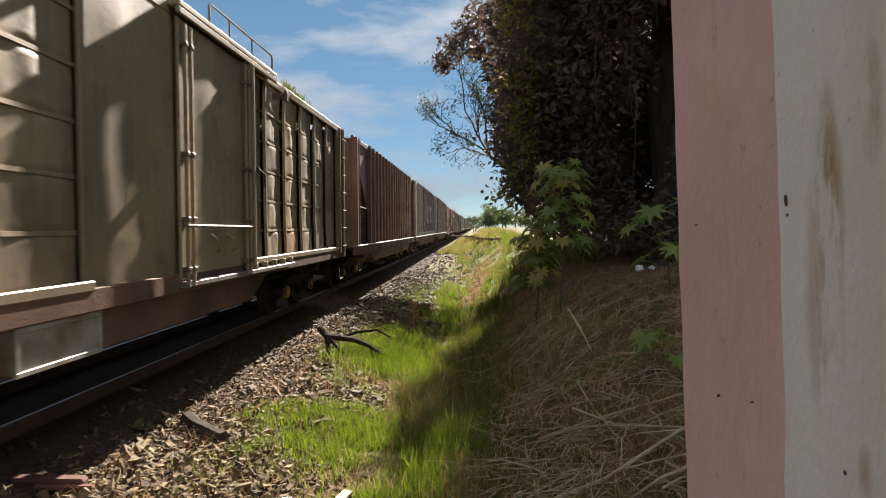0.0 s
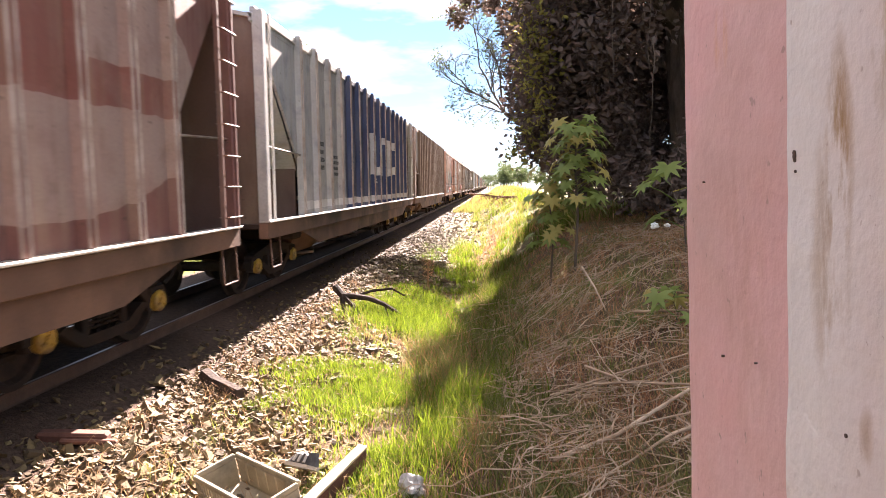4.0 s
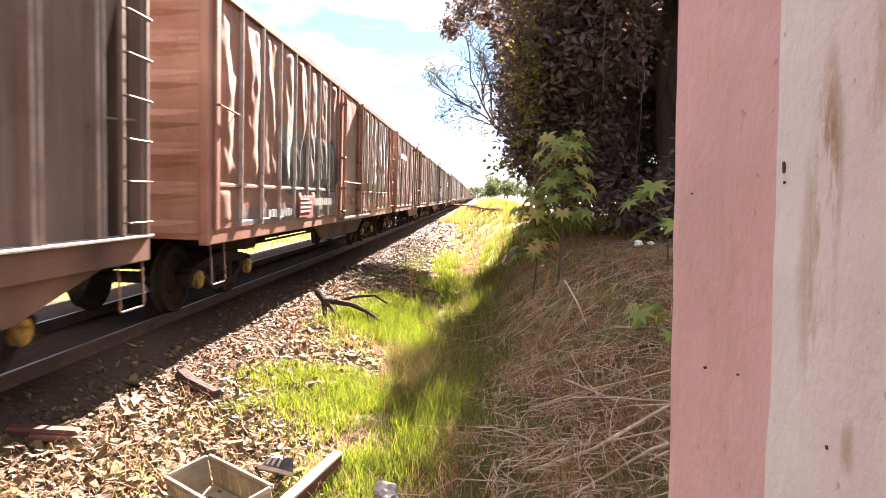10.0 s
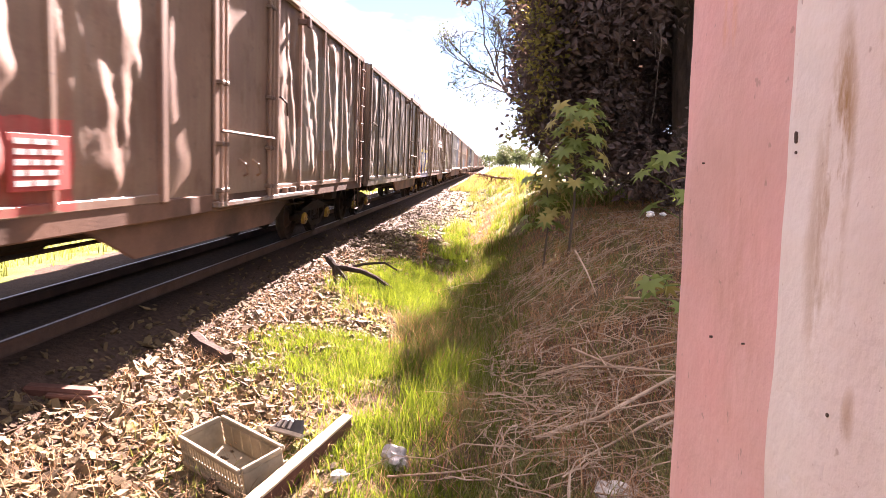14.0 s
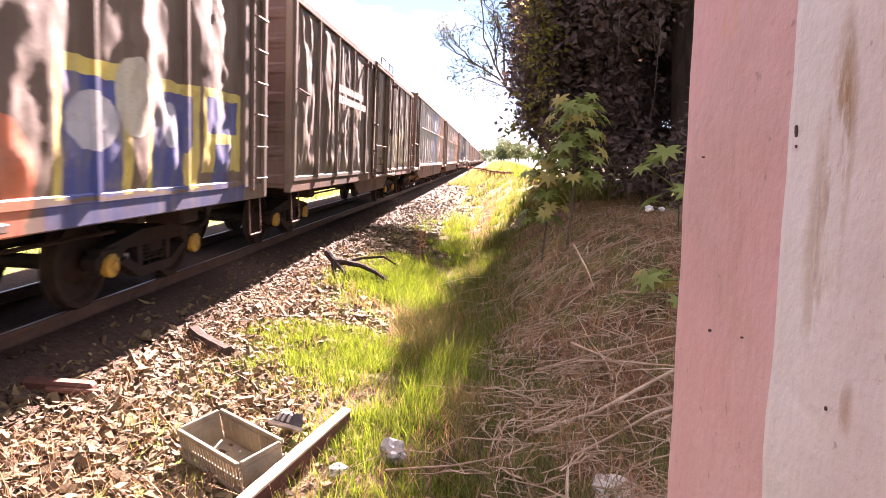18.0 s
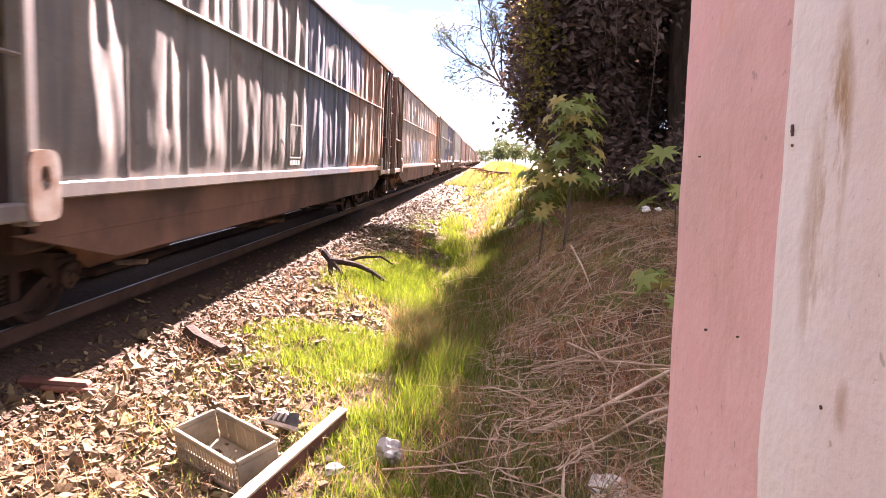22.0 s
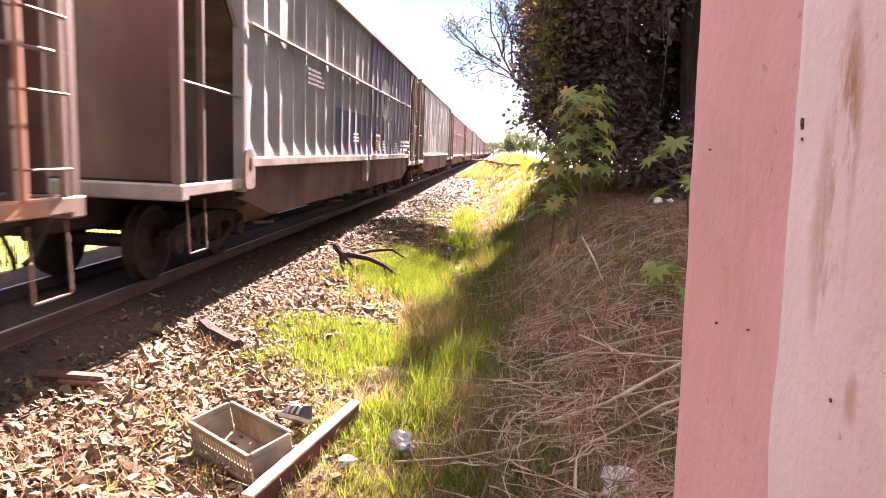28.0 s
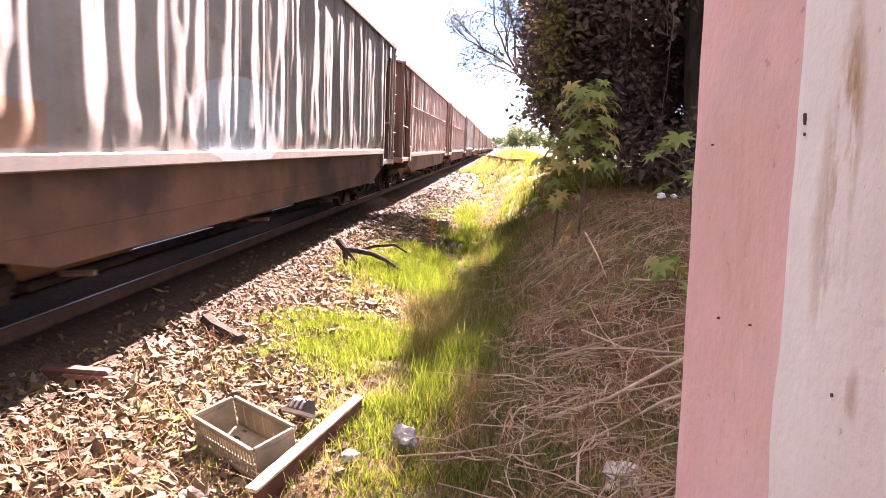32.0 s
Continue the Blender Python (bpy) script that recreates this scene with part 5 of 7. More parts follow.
# ---------------- wall beside the camera ----------------
def wall_material():
    m, nt, bsdf = material("limewashed_render_with_pink_band", 0.85, 0.0, 0.2)
    v = mapped(nt)
    sep = nt.nodes.new("ShaderNodeSeparateXYZ")
    nt.links.new(v, sep.inputs[0])
    white = mixed(nt, noise_fac(nt, v, 7.0, 6.0, 0.3, 0.75), (0.82, 0.79, 0.77), (0.73, 0.69, 0.66))
    white = mixed(nt, calc(nt, "MULTIPLY", noise_fac(nt, v, 3.0, 5.0, 0.5, 0.7), 0.45), white, (0.78, 0.66, 0.62))
    # away from the painted edge the limewash is rubbed and rosy
    rub = nt.nodes.new("ShaderNodeMapRange")
    rub.inputs["From Min"].default_value, rub.inputs["From Max"].default_value = -0.41, -0.52
    nt.links.new(calc(nt, "ADD", sep.outputs["Y"], calc(nt, "MULTIPLY", noise_fac(nt, v, 9.0, 5.0, 0.2, 0.8), 0.05)), rub.inputs["Value"])
    white = mixed(nt, calc(nt, "MULTIPLY", rub.outputs["Result"], 0.65), white, (0.70, 0.585, 0.555))
    pink = mixed(nt, noise_fac(nt, v, 4.0, 6.0, 0.3, 0.7), (0.74, 0.43, 0.42), (0.76, 0.53, 0.51))
    pink = mixed(nt, calc(nt, "MULTIPLY", noise_fac(nt, v, 2.6, 6.0, 0.42, 0.66), 0.7), pink, (0.58, 0.375, 0.33))
    wob = calc(nt, "MULTIPLY", calc(nt, "SUBTRACT", noise_fac(nt, v, 26.0, 5.0, 0.0, 1.0), 0.5), 0.008)
    y = calc(nt, "ADD", sep.outputs["Y"], wob)
    col = mixed(nt, calc(nt, "GREATER_THAN", y, -0.375), white, pink)
    run = mapped(nt, (1.0, 6.0, 1.8))
    thread = noise_fac(nt, run, 5.0, 7.0, 0.44, 0.58, 0.65)

    def stain(cy, cz, wy, wz, tone, most, grain=thread):
        """A soft oval patch, broken up by runs."""
        dy, dz = calc(nt, "DIVIDE", calc(nt, "SUBTRACT", y, cy), wy), calc(nt, "DIVIDE", calc(nt, "SUBTRACT", sep.outputs["Z"], cz), wz)
        d = calc(nt, "ADD", calc(nt, "MULTIPLY", dy, dy), calc(nt, "MULTIPLY", dz, dz))
        f = calc(nt, "MULTIPLY", calc(nt, "SUBTRACT", 1.0, d, True), most)
        return mixed(nt, calc(nt, "MULTIPLY", f, grain), col, tone)

    col = stain(-0.485, 0.045, 0.026, 0.11, (0.36, 0.21, 0.085), 1.0)
    col = stain(-0.47, -0.05, 0.04, 0.14, (0.47, 0.35, 0.25), 0.8)
    col = stain(-0.55, 0.12, 0.02, 0.06, (0.42, 0.28, 0.16), 0.8)
    col = stain(-0.18, 0.20, 0.03, 0.05, (0.72, 0.40, 0.22), 0.8)
    col = stain(-0.21, 0.31, 0.02, 0.07, (0.60, 0.36, 0.20), 0.8)
    col = stain(-0.53, -0.19, 0.012, 0.03, (0.45, 0.31, 0.22), 0.7)
    col = stain(-0.62, -0.02, 0.012, 0.02, (0.30, 0.20, 0.17), 1.0)
    col = stain(-0.60, -0.10, 0.02, 0.05, (0.44, 0.30, 0.24), 0.7)
    col = stain(-0.26, -0.12, 0.10, 0.22, (0.60, 0.36, 0.30), 0.55)
    col = stain(-0.25, 0.32, 0.10, 0.06, (0.58, 0.47, 0.42), 0.8)
    gap = calc(nt, "LESS_THAN", calc(nt, "ABSOLUTE", calc(nt, "ADD", y, 0.3765)), 0.0013)
    col = mixed(nt, calc(nt, "MULTIPLY", gap, calc(nt, "MULTIPLY", noise_fac(nt, mapped(nt, (1, 1, 3)), 14.0, 3.0, 0.5, 0.56), 0.7)), col, (0.24, 0.13, 0.12))
    speck = noise_fac(nt, v, 95.0, 3.0, 0.69, 0.73)
    col = mixed(nt, calc(nt, "MULTIPLY", speck, calc(nt, "MULTIPLY", rub.outputs["Result"], 0.6)), col, (0.40, 0.28, 0.24))
    spot = noise_fac(nt, v, 42.0, 2.0, 0.70, 0.74)
    col = mixed(nt, calc(nt, "MULTIPLY", spot, 0.55), col, (0.36, 0.25, 0.21))
    nt.links.new(col, bsdf.inputs["Base Color"])
    bump(nt, bsdf, calc(nt, "ADD", noise_fac(nt, v, 55.0, 4.0, 0.2, 0.8), calc(nt, "MULTIPLY", noise_fac(nt, v, 6.0, 4.0, 0.2, 0.8), 2.0)), 0.35, 0.004)
    return m


def build_wall():
    """A rendered masonry wall along the track, its free end uneven, leaning a little."""
    g = Geo()
    zs = [-1.75 + 0.05 * i for i in range(71)]
    prof = [(-8.0, 0.0), (-1.2, 0.0), (-0.6, 0.0), (-0.395, -0.001), (-0.382, 0.0005), (-0.375, 0.005), (-0.2, 0.005), (-0.05, 0.005), (-0.012, 0.008), (0.0, 0.018), (0.002, 0.14), (-0.012, 0.155), (-0.6, 0.16), (-8.0, 0.16)]
    k = len(prof)
    for z in zs:
        for i, (y, x) in enumerate(prof):
            wob = 0.006 * nz(z * 9 + 3, i * 0.01) + 0.003 * nz(z * 31, 5.0)
            near_end = max(smooth01(-0.1, 0.0, y), 0.7 if -0.40 < y < -0.37 else 0.0)
            g.v.append((x + 0.002 * nz(z * 12, y * 12), y + wob * near_end, z))
    for j in range(len(zs) - 1):
        for i in range(k):
            a, b = j * k + i, j * k + (i + 1) % k
            g.f.append((a, a + k, b + k, b))
    g.f.append(tuple(range(k)))
    g.f.append(tuple((len(zs) - 1) * k + i for i in reversed(range(k))))
    w = part("wall_east", g, wall_material(), at=pose(0.30, 1.08, 1.56, 0, -2.2, 0))
    tagged(w, "white rendered wall with a pink painted end band", "wall", kind="structure")
    holes = Geo()
    for y, z, r in ((-0.402, 0.047, 0.0026), (-0.4025, 0.0435, 0.003), (-0.403, 0.040, 0.0022), (-0.4045, 0.029, 0.0016), (-0.30, -0.19, 0.0012), (-0.19, -0.21, 0.0018), (-0.50, -0.20, 0.002), (-0.12, 0.02, 0.0012)):
        holes.tube([(-0.0015, y, z), (0.002, y, z)], r, r, 9)
    part("chip", holes, two_tone("dark_chip", (0.09, 0.06, 0.05), (0.16, 0.11, 0.09), 50), w)


build_wall()


# ---------------- ballast and growth ----------------
def scatter_stones():
    rng = random.Random(5)
    g = Geo()
    base = [(-1, -1, -1), (1, -1, -1), (1, 1, -1), (-1, 1, -1), (-1, -1, 1), (1, -1, 1), (1, 1, 1), (-1, 1, 1)]
    quads = ((0, 3, 2, 1), (4, 5, 6, 7), (0, 1, 5, 4), (1, 2, 6, 5), (2, 3, 7, 6), (3, 0, 4, 7))
    for i in range(46000):
        y = 1.6 + 26 * rng.random() ** 2.3
        x = -3.65 + 2.95 * rng.random() ** 1.05
        grit = 1.0
        if i > 41000:
            y, x, grit = 13 + 48 * rng.random() ** 1.4, rng.uniform(-3.2, 0.2), 1.5
        if i % 8 == 0:
            y = rng.uniform(-9.0, 1.8)
        if grit < 1.5 and x > -1.3 and rng.random() < smooth01(-1.6, -0.8, x) * (0.9 if not 6.7 < y < 8.3 else 0.45):
            continue
        # stones thin out towards the rails so the shade-toned bed shows
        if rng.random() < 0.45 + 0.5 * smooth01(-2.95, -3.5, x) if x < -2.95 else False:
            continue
        s = grit * rng.uniform(0.013, 0.034) * (1.45 if rng.random() < 0.12 else 1)
        sx, sy, sz = s * rng.uniform(1.0, 1.9), s * rng.uniform(0.5, 1.1), s * rng.uniform(0.22, 0.6)
        m = Euler((rng.gauss(0, 0.42), rng.gauss(0, 0.42), rng.uniform(0, 6.3))).to_matrix()
        o = Vector((x, y, ground_z(x, y) + sz * rng.uniform(0.1, 0.8) + s * rng.uniform(0.0, 0.5)))
        n = len(g.v)
        if rng.random() < 0.65:
            # an angular shard
            for p in ((1, 0, 0), (0, 1, 0), (-1, 0, 0), (0, -1, 0), (0.2, 0.1, 1), (0, 0, -1)):
                k = Vector((p[0] * sx * rng.uniform(0.7, 1.25) + rng.gauss(0, 0.22) * sx, p[1] * sy * rng.uniform(0.7, 1.25) + rng.gauss(0, 0.22) * sy, p[2] * sz * rng.uniform(0.6, 1.2) + rng.gauss(0, 0.2) * sz))
                g.v.append(tuple(o + m @ k))
            g.f += [(n + a, n + (a + 1) % 4, n + 4) for a in range(4)] + [(n + (a + 1) % 4, n + a, n + 5) for a in range(4)]
            continue
        for p in base:
            k = Vector((p[0] * sx * rng.uniform(0.45, 1.0), p[1] * sy * rng.uniform(0.45, 1.0), p[2] * sz * rng.uniform(0.55, 1.0)))
            g.v.append(tuple(o + m @ k))
        g.f += [tuple(n + k for k in q) for q in quads]
    m, nt, bsdf = material("broken_ballast_stone", 0.85, 0.0, 0.2)
    geo = nt.nodes.new("ShaderNodeNewGeometry")
    v = mapped(nt)
    ramp = nt.nodes.new("ShaderNodeValToRGB")
    el = ramp.color_ramp.elements
    el[0].color, el[1].color = rgb((0.038, 0.026, 0.011)), rgb((0.21, 0.168, 0.080))
    for pos, c in ((0.35, (0.090, 0.060, 0.027)), (0.7, (0.145, 0.110, 0.049)), (0.85, (0.115, 0.072, 0.033))):
        e = el.new(pos)
        e.color = rgb(c)
    nt.links.new(geo.outputs["Random Per Island"], ramp.inputs["Fac"])
    gr = noise_fac(nt, v, 50.0, 4.0, 0.25, 0.75)
    nt.links.new(mixed(nt, calc(nt, "MULTIPLY", gr, 0.4), ramp.outputs["Color"], (0.09, 0.065, 0.05)), bsdf.inputs["Base Color"])
    bump(nt, bsdf, gr, 0.4, 0.006)
    tagged(part("ballast_stones", g, m), "loose broken ballast stones beside the track", "ballast", kind="stuff")


scatter_stones()


M_GRASS = leaf_material("fresh_grass", (0.10, 0.125, 0.022), (0.19, 0.19, 0.048), 0.45)
M_LUSH = leaf_material("lush_grass", (0.038, 0.066, 0.006), (0.138, 0.18, 0.014), 0.52)
M_STRAW = leaf_material("dry_straw", (0.45, 0.275, 0.14), (0.14, 0.072, 0.036), 0.3, 0.7)
M_LITTER = leaf_material("withered_litter", (0.42, 0.205, 0.10), (0.17, 0.085, 0.05), 0.25, 0.9)
M_OLIVE = leaf_material("olive_weed", (0.095, 0.10, 0.03), (0.20, 0.175, 0.06), 0.4, 0.6)
M_TWIG = two_tone("dead_twig_bark", (0.25, 0.165, 0.105), (0.42, 0.31, 0.215), 5, 0.9, 0, 40, 0.5, 0.004)
M_BARK = two_tone("dark_bark", (0.075, 0.055, 0.042), (0.13, 0.10, 0.075), 4, 0.95, 0, 22, 0.8, 0.02, stretch=(2, 2, 0.5))
M_DEAD = two_tone("blackened_dead_wood", (0.03, 0.02, 0.015), (0.055, 0.038, 0.028), 4, 0.95, 0, 22, 0.8, 0.01)
M_BARE = two_tone("grey_bare_bark", (0.10, 0.075, 0.06), (0.16, 0.125, 0.10), 4, 0.95, 0, 22, 0.6, 0.01)


def hollow(x, y):
    """A strip of bare earth and dead growth along the far verge, laid brown to stand in for shade too."""
    return 16.2 < y < 27 and abs(x + 0.15 - 0.045 * (y - 17.5)) < 0.24


def grow_grass():
    rng = random.Random(8)
    lush, fresh, straw, mead, brown, olive = Geo(), Geo(), Geo(), Geo(), Geo(), Geo()
    # tufts: middle, spread, number, height
    for cx, cy, sx, sy, n, h in ((-1.45, 6.0, 0.27, 0.50, 720, 0.15), (-0.95, 5.5, 0.24, 0.42, 430, 0.17), (-2.0, 6.2, 0.2, 0.4, 260, 0.09), (-2.0, 5.4, 0.2, 0.3, 90, 0.07), (-1.25, 9.4, 0.32, 0.65, 820, 0.22), (-0.85, 8.8, 0.17, 0.5, 330, 0.26), (-1.75, 10.4, 0.25, 0.7, 330, 0.13), (-1.0, 10.6, 0.25, 0.6, 420, 0.2), (-1.55, 11.8, 0.2, 0.6, 130, 0.12),
                                 (-0.55, 4.15, 0.20, 0.16, 170, 0.15), (-0.33, 4.7, 0.09, 0.28, 150, 0.24), (-0.22, 5.25, 0.07, 0.25, 90, 0.36), (-0.75, 3.75, 0.2, 0.2, 120, 0.12), (-0.4, 3.3, 0.3, 0.2, 130, 0.14), (0.1, 3.1, 0.25, 0.2, 80, 0.15),
                                 (-0.6, 13.4, 0.22, 0.6, 260, 0.26), (-0.45, 15.2, 0.30, 1.1, 300, 0.28), (-1.3, 15.5, 0.3, 1.3, 150, 0.16), (-0.9, 18.2, 0.35, 1.4, 230, 0.24), (0.0, 18.5, 0.35, 1.6, 260, 0.3), (-0.5, 3.0, 0.5, 0.25, 110, 0.09)):
        for _ in range(n):
            x, y = rng.gauss(cx, sx), rng.gauss(cy, sy)
            if x < -2.4 or y < 2.3 or (y > 12.6 and nz(x * 2.2, y * 1.5, 9.0) < 0.04) or (y < 7 and nz(x * 3.1, y * 2.6, 4.0) < -0.25):
                continue
            if (6.8 < y < 8.3 and -2.4 < x < -0.5 and rng.random() < 0.94):
                continue
            if hollow(x, y) and rng.random() < 0.9:
                continue
            blades(lush, rng, x, y, h * rng.uniform(0.4, 1.15), 11, 0.055, width=0.0052 if y < 11 else 0.008)
    for _ in range(1500):
        x, y = rng.uniform(-2.3, 0.1), rng.uniform(-8, 2.0)
        blades(fresh if rng.random() < 0.6 else straw, rng, x, y, rng.uniform(0.05, 0.16), 6, 0.08, width=0.006)
    for _ in range(1300):
        x, y = rng.uniform(-2.3, 0.3), 2.2 + 14 * rng.random() ** 1.4
        if rng.random() > 0.16 + 0.34 * smooth01(-2.2, -1.0, x) or (6.7 < y < 8.3 and x < -0.8):
            continue
        blades(fresh, rng, x, y, rng.uniform(0.05, 0.18), 6, 0.07, width=0.005)
    # the far verge: uneven clumps with bare earth between
    for _ in range(9000):
        x, y = rng.uniform(-1.0, 2.8), 14 + 42 * rng.random() ** 1.6
        k = nz(x * 1.9, y * 0.75, 3.0) + 0.6 * nz(x * 5.1, y * 2.3, 8.0)
        if k < 0.06 or (x < 0.1 and rng.random() < 0.55) or (hollow(x, y) and rng.random() < 0.85):
            continue
        dry = nz(x * 1.1 + 7, y * 0.4, 1.0) > 0.28
        blades((brown, olive, olive)[rng.randrange(3)] if dry and rng.random() < 0.7 else (fresh, lush, lush, olive, fresh, lush, straw)[rng.randrange(7)], rng, x, y, (0.10 + 0.55 * min(0.8, k)) * rng.uniform(0.7, 1.4), 7, 0.10, width=0.011)
    for _ in range(2600):
        y = 46 + 90 * rng.random() ** 1.5
        x = rng.uniform(-2.3, 2.2)
        blades((straw, olive, fresh, fresh)[rng.randrange(4)], rng, x, y, rng.uniform(0.2, 0.55), 6, 0.25, width=0.03)
    for _ in range(420):
        y = 16.2 + 10.8 * rng.random()
        x = -0.15 + 0.045 * (y - 17.5) + rng.uniform(-0.3, 0.3)
        blades(brown, rng, x, y, rng.uniform(0.06, 0.2), 6, 0.09, lean=(rng.gauss(0, 0.8), rng.gauss(0, 0.8)), width=0.007)
    # withered weeds in the ditch, waist-thin and tall
    for cx, cy, sx, sy, n in ((-0.3, 6.9, 0.16, 0.6, 190), (-0.1, 8.3, 0.25, 1.2, 320), (0.25, 10.5, 0.4, 1.4, 260), (-0.25, 5.6, 0.12, 0.4, 80)):
        for _ in range(n):
            blades((straw, brown, olive, olive, lush)[rng.randrange(5)], rng, rng.gauss(cx, sx), rng.gauss(cy, sy), rng.uniform(0.10, 0.34), 5, 0.07, width=0.006)
    # dry stalks strewn over the ballast and round the ditch
    for _ in range(3600):
        y = 2.0 + 11 * rng.random() ** 1.7
        x = rng.uniform(-2.9, 0.1)
        blades(straw, rng, x, y, rng.uniform(0.06, 0.22), 3, 0.06, lean=(rng.uniform(-1.2, 1.2), rng.uniform(-1.2, 1.2)), width=0.0028)
    # the bank's matted dead growth: pale straw, brown litter and olive weeds in patches
    for _ in range(11000):
        y = 2.0 + 12 * rng.random() ** 1.3
        x = rng.uniform(-0.15, 0.75 + 0.36 * y)
        if x < 0.3 and rng.random() < 0.6:
            continue
        k = nz(x * 1.5 + 4, y * 1.5, 6.0) + 0.5 * nz(x * 4.3, y * 4.3, 2.0) + rng.gauss(0, 0.12)
        w, a = rng.uniform(0.2, 1.3), 2.4 * nz(x * 2.0, y * 2.0, 5.0) + rng.gauss(2.2, 1.1)
        kind = straw if k > 0.36 - 0.25 * smooth01(3.6, 2.6, y) else (brown if k > -0.30 + 0.35 * smooth01(0.9, 0.1, x) else olive)
        blades(kind, rng, x, y, rng.uniform(0.06, 0.24), 5, 0.06, lean=(w * math.cos(a), w * math.sin(a)), width=0.0026 if kind is not olive else 0.004, segs=3)
    for _ in range(900):
        y = 2.6 + 8 * rng.random()
        x = rng.uniform(-0.1, 0.9 + 0.15 * y)
        if nz(x * 1.6, y * 1.6, 2.0) < 0.05:
            continue
        blades(fresh, rng, x, y, rng.uniform(0.08, 0.26), 6, 0.07, width=0.005)
    # rank dark weeds along the ditch
    for _ in range(1500):
        y = 4.8 + 8.5 * rng.random()
        x = rng.gauss(-0.12 + 0.03 * (y - 5), 0.2)
        blades(lush if rng.random() < 0.6 else olive, rng, x, y, rng.uniform(0.12, 0.32), 7, 0.06, width=0.006)
    # brown stalks between the grass and the bank
    for cx, cy, sx, sy, n in ((-0.66, 7.3, 0.14, 0.4, 220), (-0.4, 6.4, 0.14, 0.6, 170), (-0.85, 8.0, 0.12, 0.25, 70), (-0.15, 4.2, 0.14, 0.5, 90), (-0.72, 7.5, 0.12, 0.4, 50), (-0.2, 7.6, 0.2, 0.8, 120), (-1.5, 8.0, 0.2, 0.3, 40)):
        for _ in range(n):
            blades((brown, olive, lush)[rng.choice((0, 1, 1, 2))], rng, rng.gauss(cx, sx), rng.gauss(cy, sy), rng.uniform(0.12, 0.36), 6, 0.05, lean=(rng.gauss(0, 0.35), rng.gauss(0, 0.35)), width=0.0042)
    # standing clumps of dead weeds on the bank
    for _ in range(260):
        y = 2.4 + 8.5 * rng.random()
        x = rng.uniform(0.1, 0.7 + 0.3 * y)
        blades(straw, rng, x, y, rng.uniform(0.18, 0.42), 9, 0.05, lean=(rng.gauss(0, 0.3), rng.gauss(0, 0.3)), width=0.004)
    for _ in range(1300):
        x, y = -6.6 - 7 * rng.random() ** 1.6, rng.uniform(3, 45)
        blades(mead, rng, x, y, rng.uniform(0.15, 0.4), 6, 0.15, width=0.014)
    tagged(part("lush_grass", lush, M_LUSH), "bright green grass tufts in the ditch", "grass", kind="stuff")
    tagged(part("verge_grass", fresh, M_GRASS), "yellow-green grass along the verge", "grass", kind="stuff")
    tagged(part("dry_grass", straw, M_STRAW), "matted dry straw on the bank", "dry grass", kind="stuff")
    tagged(part("dead_leaf_litter", brown, M_LITTER), "dark brown withered litter on the bank", "dead plants", kind="stuff")
    tagged(part("low_weeds", olive, M_OLIVE), "olive green weeds between the brushwood", "weeds", kind="stuff")
    tagged(part("meadow_grass", mead, M_GRASS), "sunlit grass past the track", "grass", kind="stuff")


grow_grass()


def crooked(rng, a, b, n=6, wob=0.06):
    a, b = Vector(a), Vector(b)
    L = (b - a).length
    return [a.lerp(b, i / n) + Vector((rng.gauss(0, wob), rng.gauss(0, wob), abs(rng.gauss(0, wob * 0.6)))) * L * (0 if i in (0, n) else 0.5) for i in range(n + 1)]


def dead_brush():
    """Cut branches and thin twigs lying in a tangle over the bank."""
    rng = random.Random(21)
    g = Geo()
    for _ in range(1500):
        y = 2.3 + 8.5 * rng.random() ** 1.2
        x = rng.uniform(0.05, 0.55 + 0.33 * y)
        a, L = rng.uniform(0, 6.283), rng.uniform(0.12, 0.55) * (1.9 if rng.random() < 0.1 else 1)
        x1, y1 = x + L * math.cos(a), y + L * math.sin(a)
        z0, z1 = ground_z(x, y) + rng.uniform(0.01, 0.12), ground_z(x1, y1) + rng.uniform(0.02, 0.2)
        r = rng.uniform(0.0025, 0.006) * (1.8 if rng.random() < 0.07 else 1)
        pts = crooked(rng, (x, y, z0), (x1, y1, z1), 4, 0.09)
        g.tube(pts, r, r * 0.4, 4)
        if rng.random() < 0.5:
            p = pts[2]
            g.tube(crooked(rng, p, p + Vector((rng.uniform(-0.2, 0.2), rng.uniform(-0.2, 0.2), rng.uniform(0.0, 0.12))), 3, 0.1), r * 0.6, r * 0.3, 4)
    tagged(part("dead_brush", g, M_TWIG), "tangle of dead twigs and cut branches", "brushwood", kind="stuff")


dead_brush()


